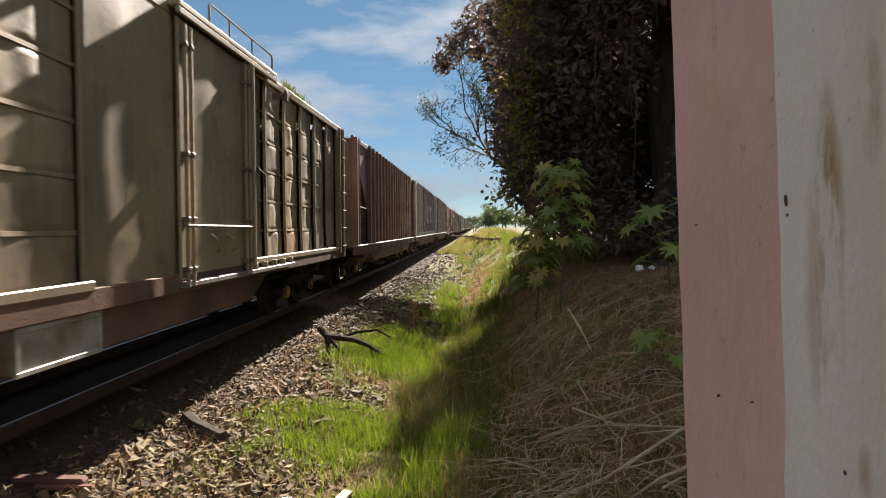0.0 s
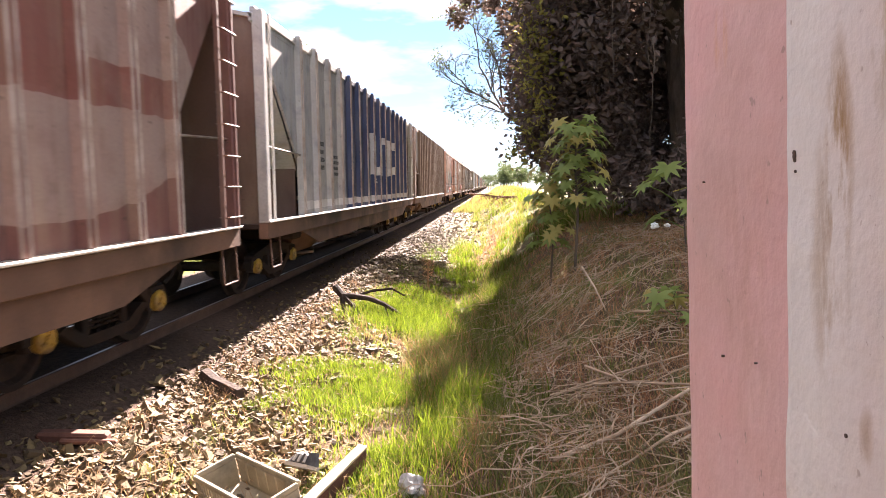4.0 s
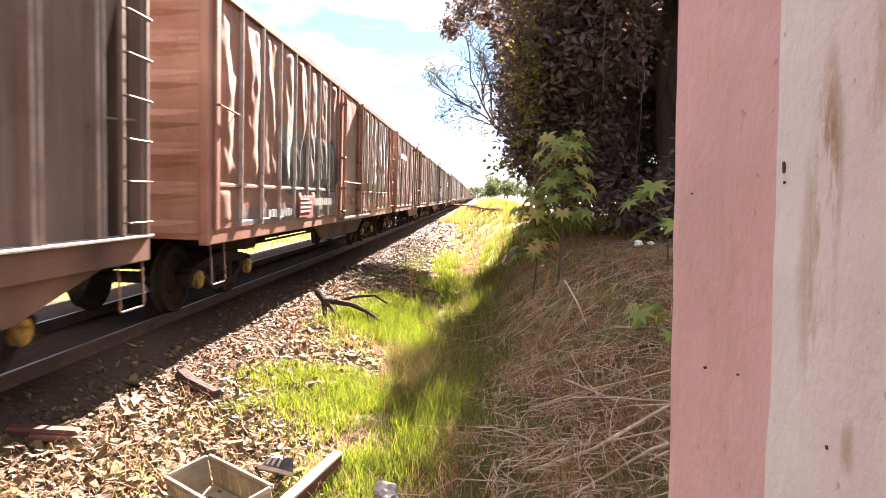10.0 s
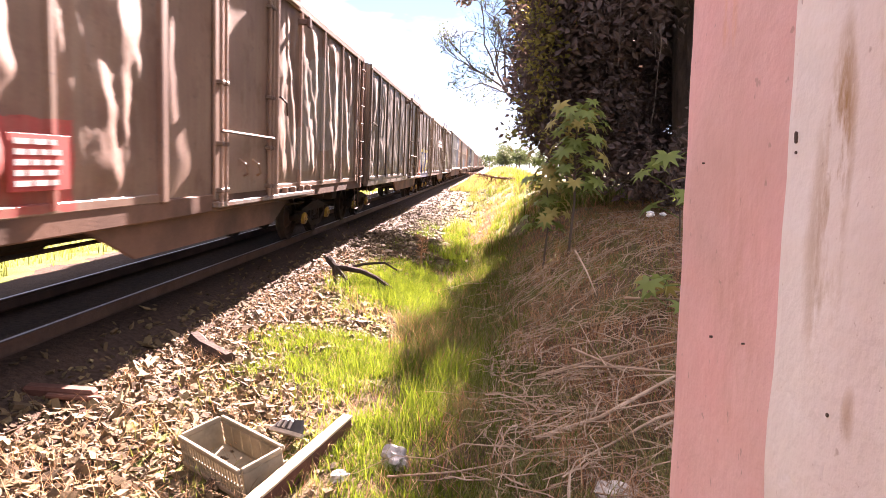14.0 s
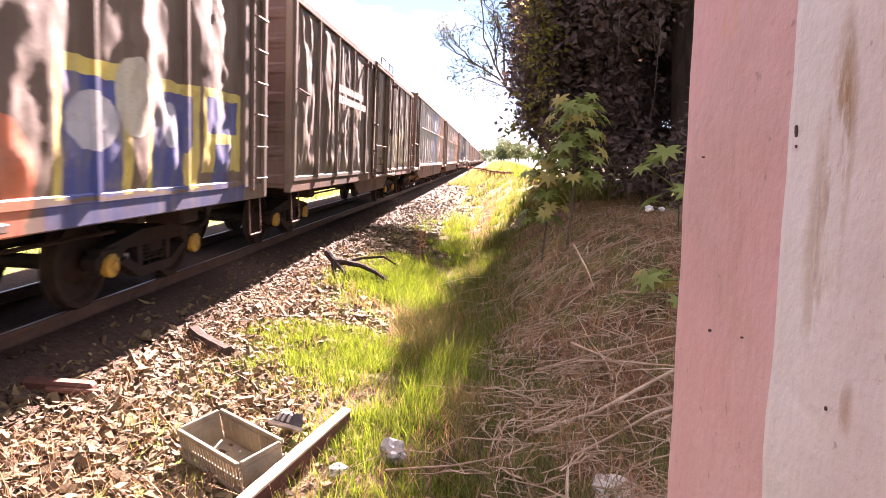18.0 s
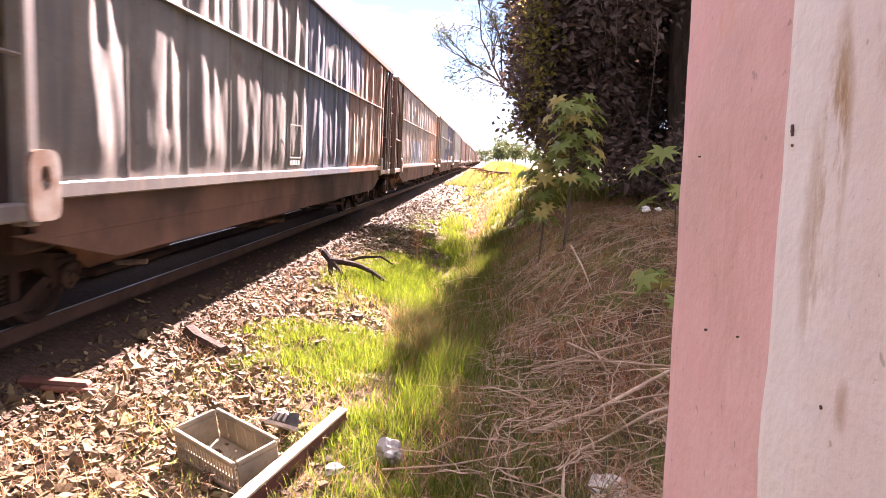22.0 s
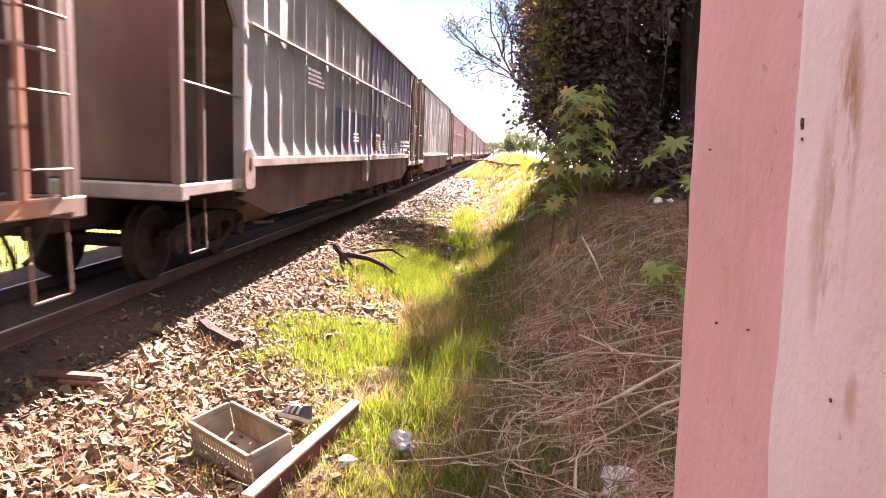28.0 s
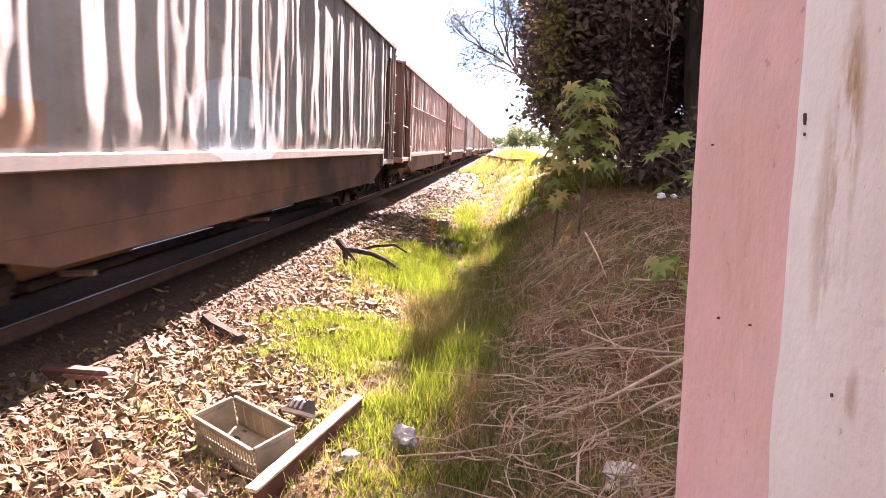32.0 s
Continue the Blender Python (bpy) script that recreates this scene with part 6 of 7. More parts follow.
def fallen_branches():
    rng = random.Random(4)

    def on(x, y, h=0.02):
        return (x, y, ground_z(x, y) + h)

    def branch(name, label, pts, r0, r1, twigs=(), mat=M_TWIG):
        g = Geo().tube(pts, r0, r1, 7)
        ob = tagged(part(name, g, mat), label, "branch")
        for tw, a, b in twigs:
            part("twig", Geo().tube(tw, a, b, 5), mat, ob)
        return ob

    # crooked dark branch on the ballast shoulder
    a = [on(-2.30, 9.66, 0.34), on(-2.16, 9.5, 0.22), on(-1.98, 9.5, 0.20), on(-1.75, 9.42, 0.20), on(-1.52, 9.34, 0.18), on(-1.28, 9.2, 0.12)]
    branch("fallen_branch", "crooked dark dead branch on the ballast", a, 0.058, 0.026, [
        ([a[1], on(-2.12, 9.35, 0.08), on(-2.06, 9.15, 0.0)], 0.048, 0.026), ([a[2], on(-1.78, 9.75, 0.26), on(-1.5, 9.9, 0.32), on(-1.3, 9.9, 0.26)], 0.026, 0.012), ([a[1], on(-1.98, 9.3, 0.12), on(-1.85, 9.1, 0.0)], 0.04, 0.02), ([a[4], on(-1.42, 9.1, 0.04), on(-1.38, 8.9, 0.0)], 0.013, 0.006)], M_DEAD)
    branch("fallen_branch", "short thick dead limb lying on stones", [on(-2.76, 6.15, 0.07), on(-2.58, 5.93, 0.06), on(-2.37, 5.7, 0.05), on(-2.15, 5.47, 0.04)], 0.075, 0.055, [], M_DEAD)
    # a fan of cut branches, stems together by the wall
    for pts, r in (([on(1.36, 4.3, 0.16), on(1.0, 4.45, 0.2), on(0.72, 4.65, 0.2), on(0.44, 4.8, 0.16)], 0.014), ([on(1.40, 4.3, 0.14), on(1.05, 4.55, 0.17), on(0.62, 4.9, 0.18)], 0.010), ([on(1.28, 3.98, 0.10), on(0.95, 3.75, 0.12), on(0.75, 3.6, 0.08), on(0.56, 3.5, 0.04)], 0.019),
                   ([on(1.35, 4.1, 0.10), on(0.9, 4.0, 0.12), on(0.38, 4.05, 0.06)], 0.011), ([on(0.94, 4.6, 0.10), on(0.86, 5.0, 0.22), on(0.80, 5.4, 0.30)], 0.010), ([on(1.3, 4.2, 0.2), on(1.0, 4.15, 0.26), on(0.7, 4.25, 0.22)], 0.007), ([on(1.0, 4.45, 0.2), on(0.9, 4.2, 0.22), on(0.84, 3.95, 0.16)], 0.006)):
        branch("fallen_branch", "pale cut branch among others on the bank", crooked(rng, pts[0], pts[1], 3, 0.05)[:-1] + [Vector(p) for p in pts[1:]], r * 0.72, r * 0.3)
    for pts, r in (([on(0.35, 3.75, 0.06), on(0.75, 3.95, 0.10), on(1.15, 4.2, 0.16), on(1.6, 4.5, 0.2)], 0.016), ([on(0.72, 5.1, 0.22), on(0.9, 4.85, 0.16), on(1.06, 4.6, 0.10)], 0.011),
                   ([on(0.45, 5.0, 0.10), on(0.9, 4.9, 0.16), on(1.5, 4.9, 0.16)], 0.010), ([on(1.0, 7.4, 0.45), on(1.08, 7.0, 0.25), on(1.15, 6.7, 0.05)], 0.013), ([on(0.15, 6.4, 0.05), on(0.5, 6.0, 0.08), on(0.85, 5.7, 0.04)], 0.009),
                   ([on(-0.45, 3.3, 0.06), on(-0.1, 3.4, 0.08), on(0.3, 3.5, 0.08), on(0.75, 3.6, 0.1)], 0.006), ([on(1.3, 6.1, 0.15), on(1.6, 5.9, 0.12), on(1.9, 5.75, 0.1)], 0.014)):
        branch("fallen_branch", "pale dry branch in the brush", pts, r, r * 0.5)
    # a dead bough fallen out over the far verge, its twigs hanging
    bough = [on(1.9, 31.8, -0.1), on(1.2, 32.0, 0.12), (0.4, 32.4, 1.02), (-0.3, 32.7, 1.14), (-0.95, 33.0, 1.16)]
    dry = two_tone("red_brown_dead_bark", (0.15, 0.075, 0.05), (0.24, 0.13, 0.085), 4, 0.9, 0, 22, 0.5, 0.01)
    twigs = []
    for _ in range(70):
        f = rng.uniform(0.25, 1.0) * (len(bough) - 1)
        k = min(len(bough) - 2, int(f))
        p = Vector(bough[k]).lerp(Vector(bough[k + 1]), f - k)
        q = p + Vector((rng.gauss(-0.1, 0.32), rng.gauss(0, 0.3), rng.uniform(-0.6, 0.15)))
        twigs.append((crooked(rng, p, q, 4, 0.1), rng.uniform(0.012, 0.024), 0.005))
    branch("fallen_branch", "red-brown dead bough hanging over the verge", bough, 0.06, 0.02, twigs, dry)
    # a dry upright weed stalk at the ditch edge
    st = tagged(part("weed_stalk", Geo().tube([on(-1.15, 12.2, 0), on(-1.17, 12.2, 0.3), on(-1.14, 12.2, 0.62)], 0.025, 0.01, 6), M_STRAW), "dry seeded weed stalk at the ditch", "weed")
    g = Geo()
    for _ in range(60):
        x, z = rng.gauss(-1.15, 0.05), rng.uniform(0.2, 0.6)
        a = rng.uniform(0, 6.28)
        p = on(x, 12.2, z)
        g.tube([p, (p[0] + 0.1 * math.cos(a), p[1] + 0.1 * math.sin(a), p[2] + 0.05)], 0.006, 0.002, 4)
    part("seed_head", g, M_STRAW, st)


fallen_branches()


# ---------------- trees ----------------
def grow(g, rng, p, d, L, r, depth, tips, split=3, bend=0.25, rise=0.1, n=6, shrink=0.68):
    pts = [p]
    d = d.normalized()
    for i in range(4):
        d = (d + Vector((rng.gauss(0, bend), rng.gauss(0, bend), rng.gauss(0, bend) + rise)) * 0.5).normalized()
        pts.append(pts[-1] + d * L / 4)
    g.tube(pts, r, r * 0.62, n if depth > 1 else 4)
    if depth == 0:
        tips.append(pts[-1])
        return
    for k in range(split):
        q = pts[-1] if k == 0 else pts[rng.randint(1, 4)]
        e = (d + Vector((rng.gauss(0, 0.7), rng.gauss(0, 0.7), rng.gauss(0, 0.45)))).normalized()
        grow(g, rng, q, e, L * shrink * rng.uniform(0.75, 1.15), r * 0.64, depth - 1, tips, split, bend, rise, n, shrink)
    tips.append(pts[-1])


def leaf(g, rng, p, size, droop=0.4):
    """A bent lance-shaped leaf of four triangles."""
    d = Vector((rng.gauss(0, 1), rng.gauss(0, 1), rng.gauss(-droop, 0.6))).normalized()
    s = d.cross(Vector((rng.gauss(0, 1), rng.gauss(0, 1), rng.gauss(0, 1)))).normalized()
    u = d.cross(s) * size * 0.12
    k = len(g.v)
    g.v += [tuple(p), tuple(p + d * size * 0.45 + s * size * 0.26 + u), tuple(p + d * size), tuple(p + d * size * 0.45 - s * size * 0.26 + u)]
    g.f += [(k, k + 1, k + 2), (k, k + 2, k + 3)]


M_LEAF = leaf_material("dark_tree_leaf", (0.085, 0.058, 0.050), (0.12, 0.085, 0.066), 0.25, 0.6)
M_LIT_LEAF = leaf_material("sunlit_tree_leaf", (0.16, 0.15, 0.035), (0.24, 0.20, 0.05), 0.5, 0.5)
M_LEAF2 = leaf_material("far_tree_leaf", (0.05, 0.075, 0.03), (0.09, 0.11, 0.045), 0.3, 0.6)
M_PALM = leaf_material("broad_green_leaf", (0.09, 0.14, 0.04), (0.19, 0.23, 0.06), 0.5, 0.4)
M_WITHER = leaf_material("yellowed_leaf", (0.22, 0.20, 0.06), (0.30, 0.24, 0.07), 0.4, 0.5)


def dense_tree():
    """A broad dark evergreen on the bank, hung with creepers, its foliage down to the ground on the shaded side."""
    rng = random.Random(14)
    tree = tagged(new("evergreen_tree"), "large dark dense evergreen tree on the bank", "tree")
    base = Vector((3.6, 12.0, ground_z(3.6, 12.0) - 0.1))
    g, tips = Geo(), []
    g.tube([base, base + Vector((-0.1, 0, 1.4)), base + Vector((-0.25, 0.1, 3.0)), base + Vector((-0.2, 0.1, 4.4))], 0.42, 0.26, 12)
    part("trunk", g, M_BARK, tree)
    limbs = Geo()
    for a, z, L in ((2.7, 2.6, 2.6), (3.6, 3.2, 2.6), (1.9, 3.4, 2.4), (0.4, 2.6, 2.6), (5.4, 3.4, 2.4), (4.5, 3.8, 2.2), (1.2, 4.2, 2.2), (3.2, 4.3, 2.4)):
        grow(limbs, rng, base + Vector((-0.2, 0.1, z)), Vector((math.cos(a), math.sin(a), 0.55)), L, 0.15, 2, tips)
    part("limb", limbs, M_BARK, tree)
    crown = Geo()
    # clumps: middle, radii, leaves; an uneven outline of many
    clumps = [(t, 0.75, 260) for t in tips if rng.random() < 0.75]
    for _ in range(190):
        a, z = rng.uniform(0, 6.283), rng.uniform(0.5, 9.4)
        rad = (2.75 if z > 2.6 else 2.3) * (1.0 - 0.35 * smooth01(6.5, 8.8, z)) * rng.uniform(0.72, 1.02)
        clumps.append((Vector((3.65 + rad * math.cos(a), 11.9 + rad * math.sin(a), base.z + z)), rng.uniform(0.45, 0.8), 300))
    for _ in range(46):
        clumps.append((Vector((rng.uniform(0.75, 2.2), rng.uniform(10.6, 12.6), base.z + rng.uniform(1.6, 7.5))), rng.uniform(0.35, 0.6), 230))
    # the clumps from y 14.5 on are added to throw shade over the ditch
    for x, y, z, r in ((0.95, 11.5, 4.3, 0.32), (0.75, 11.4, 3.7, 0.35), (0.85, 11.3, 3.1, 0.4), (0.75, 11.4, 2.5, 0.35), (0.9, 12.4, 7.5, 0.6), (1.3, 13.2, 8.3, 0.8),
                       (0.7, 15.5, 4.2, 0.5), (0.9, 16.0, 4.8, 0.6), (1.4, 16.0, 6.0, 0.9), (1.2, 16.0, 7.6, 0.8), (2.0, 15.5, 7.0, 0.9), (2.0, 15.0, 5.6, 0.9), (1.7, 14.5, 4.6, 0.7), (1.5, 15.5, 8.8, 0.9)):
        clumps.append((Vector((x, y, z)), r, int(900 * r)))
    for p, r, n in clumps:
        for _ in range(n):
            v = Vector((rng.gauss(0, 1), rng.gauss(0, 1), rng.gauss(0, 1))).normalized() * r * rng.random() ** 0.4
            leaf(crown, rng, p + v, rng.uniform(0.08, 0.19))
    for _ in range(60):
        p = Vector((rng.uniform(0.45, 1.0), rng.uniform(10.7, 12.3), rng.uniform(2.3, 7.4)))
        q = rng.uniform(0.1, 0.24)
        for _ in range(26):
            leaf(crown, rng, p + Vector((rng.gauss(0, q), rng.gauss(0, q), rng.gauss(0, q))), rng.uniform(0.08, 0.17))
    # yellow-green leaves put sunlight on the crown's edge into colour
    lit_edge = Geo()
    for _ in range(70):
        p = Vector((rng.gauss(0.75, 0.22), rng.gauss(10.9, 0.3), rng.uniform(2.0, 5.4)))
        for _ in range(16):
            leaf(lit_edge, rng, p + Vector((rng.gauss(0, 0.1), rng.gauss(0, 0.1), rng.gauss(0, 0.1))), rng.uniform(0.06, 0.13))
    part("sunlit_leaves", lit_edge, M_LIT_LEAF, tree, "yellow-green leaves coloured as sunlit at the crown's edge")
    part("crown", crown, M_LEAF, tree)
    vine = Geo()
    for _ in range(14):
        x, y, z = rng.uniform(1.6, 4.5), rng.uniform(9.0, 9.9), rng.uniform(3.5, 6.5)
        L = rng.uniform(0.8, 2.6)
        vine.tube([(x + 0.06 * nz(i * 1.7, x), y + 0.06 * nz(i * 2.1, z), z - L * i / 6) for i in range(7)], 0.007, 0.004, 4)
    part("creeper", vine, M_BARK, tree)
    return tree


dense_tree()


def back_thicket():
    """More dark growth behind and beside the big tree."""
    rng = random.Random(19)
    for cx, cy, rx, h, n in ((6.9, 10.5, 2.6, 8.5, 70), (5.4, 16.0, 3.0, 9.5, 110), (3.4, 15.0, 1.6, 4.5, 40)):
        t = tagged(new("evergreen_tree"), "dark leafy tree behind the bank", "tree")
        z0 = ground_z(cx, cy)
        part("trunk", Geo().tube([(cx, cy, z0 - 0.1), (cx + 0.1, cy, z0 + h * 0.3), (cx, cy, z0 + h * 0.65)], 0.25, 0.12, 9), M_BARK, t)
        g = Geo()
        for _ in range(n):
            a, z = rng.uniform(0, 6.283), rng.uniform(0.3, h)
            rad = rx * rng.uniform(0.3, 1.0)
            c = Vector((cx + rad * math.cos(a), cy + rad * math.sin(a), z0 + z))
            for _ in range(220):
                v = Vector((rng.gauss(0, 1), rng.gauss(0, 1), rng.gauss(0, 1))).normalized() * 0.75 * rng.random() ** 0.4
                leaf(g, rng, c + v, rng.uniform(0.12, 0.22))
        part("crown", g, M_LEAF, t)


back_thicket()


def verge_trees():
    """Two tall leafy trees further along the bank, added and shaped so their shade falls over the ditch."""
    rng = random.Random(27)
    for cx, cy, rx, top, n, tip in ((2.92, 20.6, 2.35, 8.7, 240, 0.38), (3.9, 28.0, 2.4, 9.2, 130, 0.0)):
        t = tagged(new("evergreen_tree"), "tall dark leafy tree at the edge of the bank", "tree")
        z0 = ground_z(cx, cy)
        part("trunk", Geo().tube([(cx, cy, z0 - 0.2), (cx - 0.15, cy, z0 + 2.2), (cx + 0.1, cy + 0.1, z0 + 4.6), (cx, cy, z0 + 7.0)], 0.28, 0.10, 9), M_BARK, t)
        limbs, tips = Geo(), []
        for k in range(7):
            a = k * 0.9 + rng.uniform(-0.2, 0.2)
            grow(limbs, rng, Vector((cx, cy, z0 + 2.4 + 0.6 * k)), Vector((math.cos(a), math.sin(a), 0.5)), 1.6, 0.10, 2, tips)
        part("limb", limbs, M_BARK, t)
        g = Geo()
        for _ in range(n):
            a, z = rng.uniform(0, 6.283), rng.uniform(1.0, top - 0.4)
            rad = rx * (0.55 + 0.45 * smooth01(0.8, 3.2, z)) * (1 - 0.4 * smooth01(top - 2.5, top, z) * (tip == 0)) * rng.uniform(0.45, 1.0)
            c = Vector((cx + rad * math.cos(a) - tip * smooth01(4.0, 6.6, z), cy + rad * math.sin(a), z0 + z))
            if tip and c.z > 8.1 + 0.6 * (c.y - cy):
                continue            # crown capped, sloping towards the wall, so its shade ends short of the near grass
            q = rng.uniform(0.35, 0.6)
            for _ in range(170):
                v = Vector((rng.gauss(0, 1), rng.gauss(0, 1), rng.gauss(0, 0.9))).normalized() * q * rng.random() ** 0.4
                leaf(g, rng, c + v, rng.uniform(0.14, 0.27))
        if tip:
            # outer foliage over the bank, placed for outline and shade; the top lobes stay unseen
            for x, y, z, r in ((0.62, 18.0, 6.9, 0.45), (1.55, 18.0, 7.1, 0.65), (0.12, 18.3, 6.4, 0.36), (0.4, 18.6, 7.4, 0.4), (0.62, 20.6, 9.2, 0.32), (0.9, 20.7, 8.6, 0.4)):
                for _ in range(int(420 * r)):
                    v = Vector((rng.gauss(0, 1), rng.gauss(0, 1), rng.gauss(0, 1))).normalized() * r * rng.random() ** 0.5
                    leaf(g, rng, Vector((x, y, z)) + v, rng.uniform(0.12, 0.22))
        else:
            # a bough that reaches out towards the track, with its spray of leaves
            bough = Geo()
            for pts, r in (([(3.9, 28.0, 6.0), (3.0, 30.9, 9.2), (2.1, 33.0, 11.1), (0.8, 33.2, 10.9), (-0.75, 33.0, 10.0)], 0.10), ([(2.1, 33.0, 11.1), (1.35, 33.1, 11.7), (0.7, 33.2, 11.9)], 0.05), ([(0.8, 33.2, 10.9), (0.5, 33.2, 10.3), (0.3, 33.2, 9.6)], 0.04)):
                bough.tube(pts, r, r * 0.35, 6)
            part("bough", bough, M_BARK, t)
            for x, z, r in ((0.15, 11.8, 0.9), (-0.5, 11.0, 0.9), (-1.15, 10.3, 0.8), (-1.6, 9.6, 0.55), (-0.1, 10.2, 0.4)):
                for _ in range(int(400 * r)):
                    v = Vector((rng.gauss(0, 1), rng.gauss(0, 1), rng.gauss(0, 1))).normalized() * r * rng.random() ** 0.5
                    leaf(g, rng, Vector((x, 33.0, z)) + v, rng.uniform(0.17, 0.32))
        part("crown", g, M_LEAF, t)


verge_trees()


def bare_tree():
    rng = random.Random(33)
    t = tagged(new("bare_tree"), "leafless grey tree leaning over the verge", "tree")
    g, tips = Geo(), []
    base = Vector((2.9, 23.0, ground_z(2.9, 23.0) - 0.1))
    trunk = [base, base + Vector((-0.6, 0, 1.6)), base + Vector((-1.4, 0, 2.5)), base + Vector((-2.4, 0.1, 3.2))]
    part("trunk", Geo().tube(trunk, 0.13, 0.07, 9), M_BARE, t)
    for p, d, L, r in ((trunk[3], (-0.75, 0, 0.85), 1.5, 0.04), (trunk[3], (-0.35, 0.2, 1), 1.7, 0.042), (trunk[2], (-0.3, 0.2, 1), 2.0, 0.045), (trunk[2], (-0.8, -0.2, 0.9), 1.6, 0.036), (trunk[3], (-1.0, 0.1, 0.15), 0.9, 0.024), (trunk[3], (-0.6, 0.1, 1.0), 1.8, 0.04), (trunk[2], (0.1, 0.2, 1.1), 2.0, 0.04)):
        grow(g, rng, p, Vector(d), L, r, 5, tips, 3, 0.35, 0.12, 5, 0.66)
    part("limb", g, M_BARE, t)
    f = Geo()
    for p in tips:
        if rng.random() < 0.12:
            for _ in range(5):
                leaf(f, rng, p + Vector((rng.gauss(0, 0.1), rng.gauss(0, 0.1), rng.gauss(0, 0.1))), 0.10)
    part("last_leaves", f, M_LEAF2, t)


bare_tree()


def far_trees():
    """Small trees at the far end of the line."""
    rng = random.Random(41)
    for i in range(27):
        x, y = rng.uniform(4, 26), rng.uniform(180, 300)
        if i > 15:
            x, y = rng.uniform(-1.0, 9.0), rng.uniform(150, 260)
        elif i > 10:
            x, y = rng.uniform(-30, -12), rng.uniform(200, 300)
        h = rng.uniform(3.5, 6.5)
        t = tagged(new("distant_tree"), "small round-headed tree in the distance", "tree", "trees at the end of the line")
        z0 = ground_z(x, y)
        part("trunk", Geo().tube([(x, y, z0 - 0.2), (x, y, z0 + h * 0.6)], 0.18, 0.1, 7), M_BARK, t)
        g = Geo()
        for _ in range(14):
            c = Vector((x + rng.gauss(0, h * 0.24), y + rng.gauss(0, h * 0.24), z0 + h * rng.uniform(0.3, 0.95)))
            for _ in range(60):
                v = Vector((rng.gauss(0, 1), rng.gauss(0, 1), rng.gauss(0, 1))).normalized() * h * 0.17 * rng.random() ** 0.4
                leaf(g, rng, c + v, rng.uniform(0.35, 0.6))
        part("crown", g, M_LEAF2, t)


far_trees()


def tree_past_the_track():
    """The top of a leafy tree that stands on the far side of the line."""
    rng = random.Random(52)
    x, y, top = -14.9, 50.0, 12.1
    t = tagged(new("leafy_tree"), "tall leafy tree on the far side of the track", "tree")
    z0 = ground_z(x, y)
    limbs, tips = Geo(), []
    part("trunk", Geo().tube([(x, y, z0 - 0.2), (x + 0.2, y, z0 + 5), (x, y, z0 + 9.0)], 0.35, 0.2, 9), M_BARK, t)
    for a in (0.3, 1.5, 2.8, 4.1, 5.3):
        grow(limbs, rng, Vector((x, y, z0 + rng.uniform(5.5, 8))), Vector((math.cos(a), math.sin(a), 0.8)), 2.0, 0.12, 2, tips)
    part("limb", limbs, M_BARK, t)
    g = Geo()
    for _ in range(85):
        h = rng.uniform(6.0, top - 0.5)
        rad = 2.3 * (1 - 0.75 * smooth01(9, top, h)) * rng.uniform(0.2, 1.0)
        a = rng.uniform(0, 6.283)
        c = Vector((x + rad * math.cos(a), y + rad * math.sin(a), h))
        for _ in range(120):
            leaf(g, rng, c + Vector((rng.gauss(0, 0.4), rng.gauss(0, 0.4), rng.gauss(0, 0.35))), rng.uniform(0.18, 0.34))
    part("crown", g, M_LEAF2, t)


tree_past_the_track()


def lobed_leaf(g, p, way, up, size, lobes=7):
    """A palmate leaf: pointed lobes round its stalk, each bent down a little."""
    d = way.normalized()
    s = d.cross(up).normalized()
    n = s.cross(d)
    k = len(g.v)
    g.v.append(tuple(p))
    ring = []
    for i in range(2 * lobes + 1):
        a = math.radians(-150 + 300 * i / (2 * lobes))
        r = size * ((1.0 - 0.25 * abs(a) / 2.6) if i % 2 else 0.42)
        q = p + (d * math.cos(a) + s * math.sin(a)) * r - n * (0.22 * r)
        ring.append(len(g.v))
        g.v.append(tuple(q))
    for a, b in zip(ring, ring[1:]):
        g.f.append((k, a, b))


def broadleaf_plant(x, y, h, n, size, seed, label, wither=0.15, tilt=0.0, low=0.12):
    rng = random.Random(seed)
    pl = tagged(new("broadleaf_plant"), label, "plant")
    z0 = ground_z(x, y)
    stem = [(x, y, z0 - 0.05), (x + 0.04 + tilt * 0.3, y, z0 + h * 0.4), (x + tilt * 0.7, y + 0.02, z0 + h * 0.75), (x + 0.03 + tilt, y, z0 + h)]
    part("stem", Geo().tube(stem, 0.010 * h, 0.006 * h, 7), M_BARK, pl)
    for i in range(n):
        t = low + (1 - low) * (i + 0.5) / n
        a = i * 2.4 + rng.uniform(-0.4, 0.4)
        k = min(2, int(t * 3))
        p = Vector(stem[k]).lerp(Vector(stem[k + 1]), t * 3 - k)
        L = size * rng.uniform(0.7, 2.3)
        q = p + Vector((math.cos(a) * L, math.sin(a) * L, L * rng.uniform(0.0, 0.5)))
        dry = rng.random() < wither
        lf = Geo()
        lf.tube([p, p.lerp(q, 0.5) + Vector((0, 0, 0.05 * L)), q], 0.007, 0.004, 4)
        way = Vector((math.cos(a), math.sin(a), -1.4 if dry else -0.9))
        lobed_leaf(lf, q, way, Vector((0, 0, 1)), size * rng.uniform(0.7, 1.1))
        part("leaf", lf, M_WITHER if dry else M_PALM, pl)
    return pl


broadleaf_plant(1.12, 9.0, 2.0, 54, 0.20, 3, "tall broad-leaved green plant before the tree", 0.25, 0.0, 0.36)
broadleaf_plant(0.82, 9.3, 1.55, 40, 0.18, 9, "broad-leaved plant with yellowing leaves", 0.45, 0.0, 0.3)
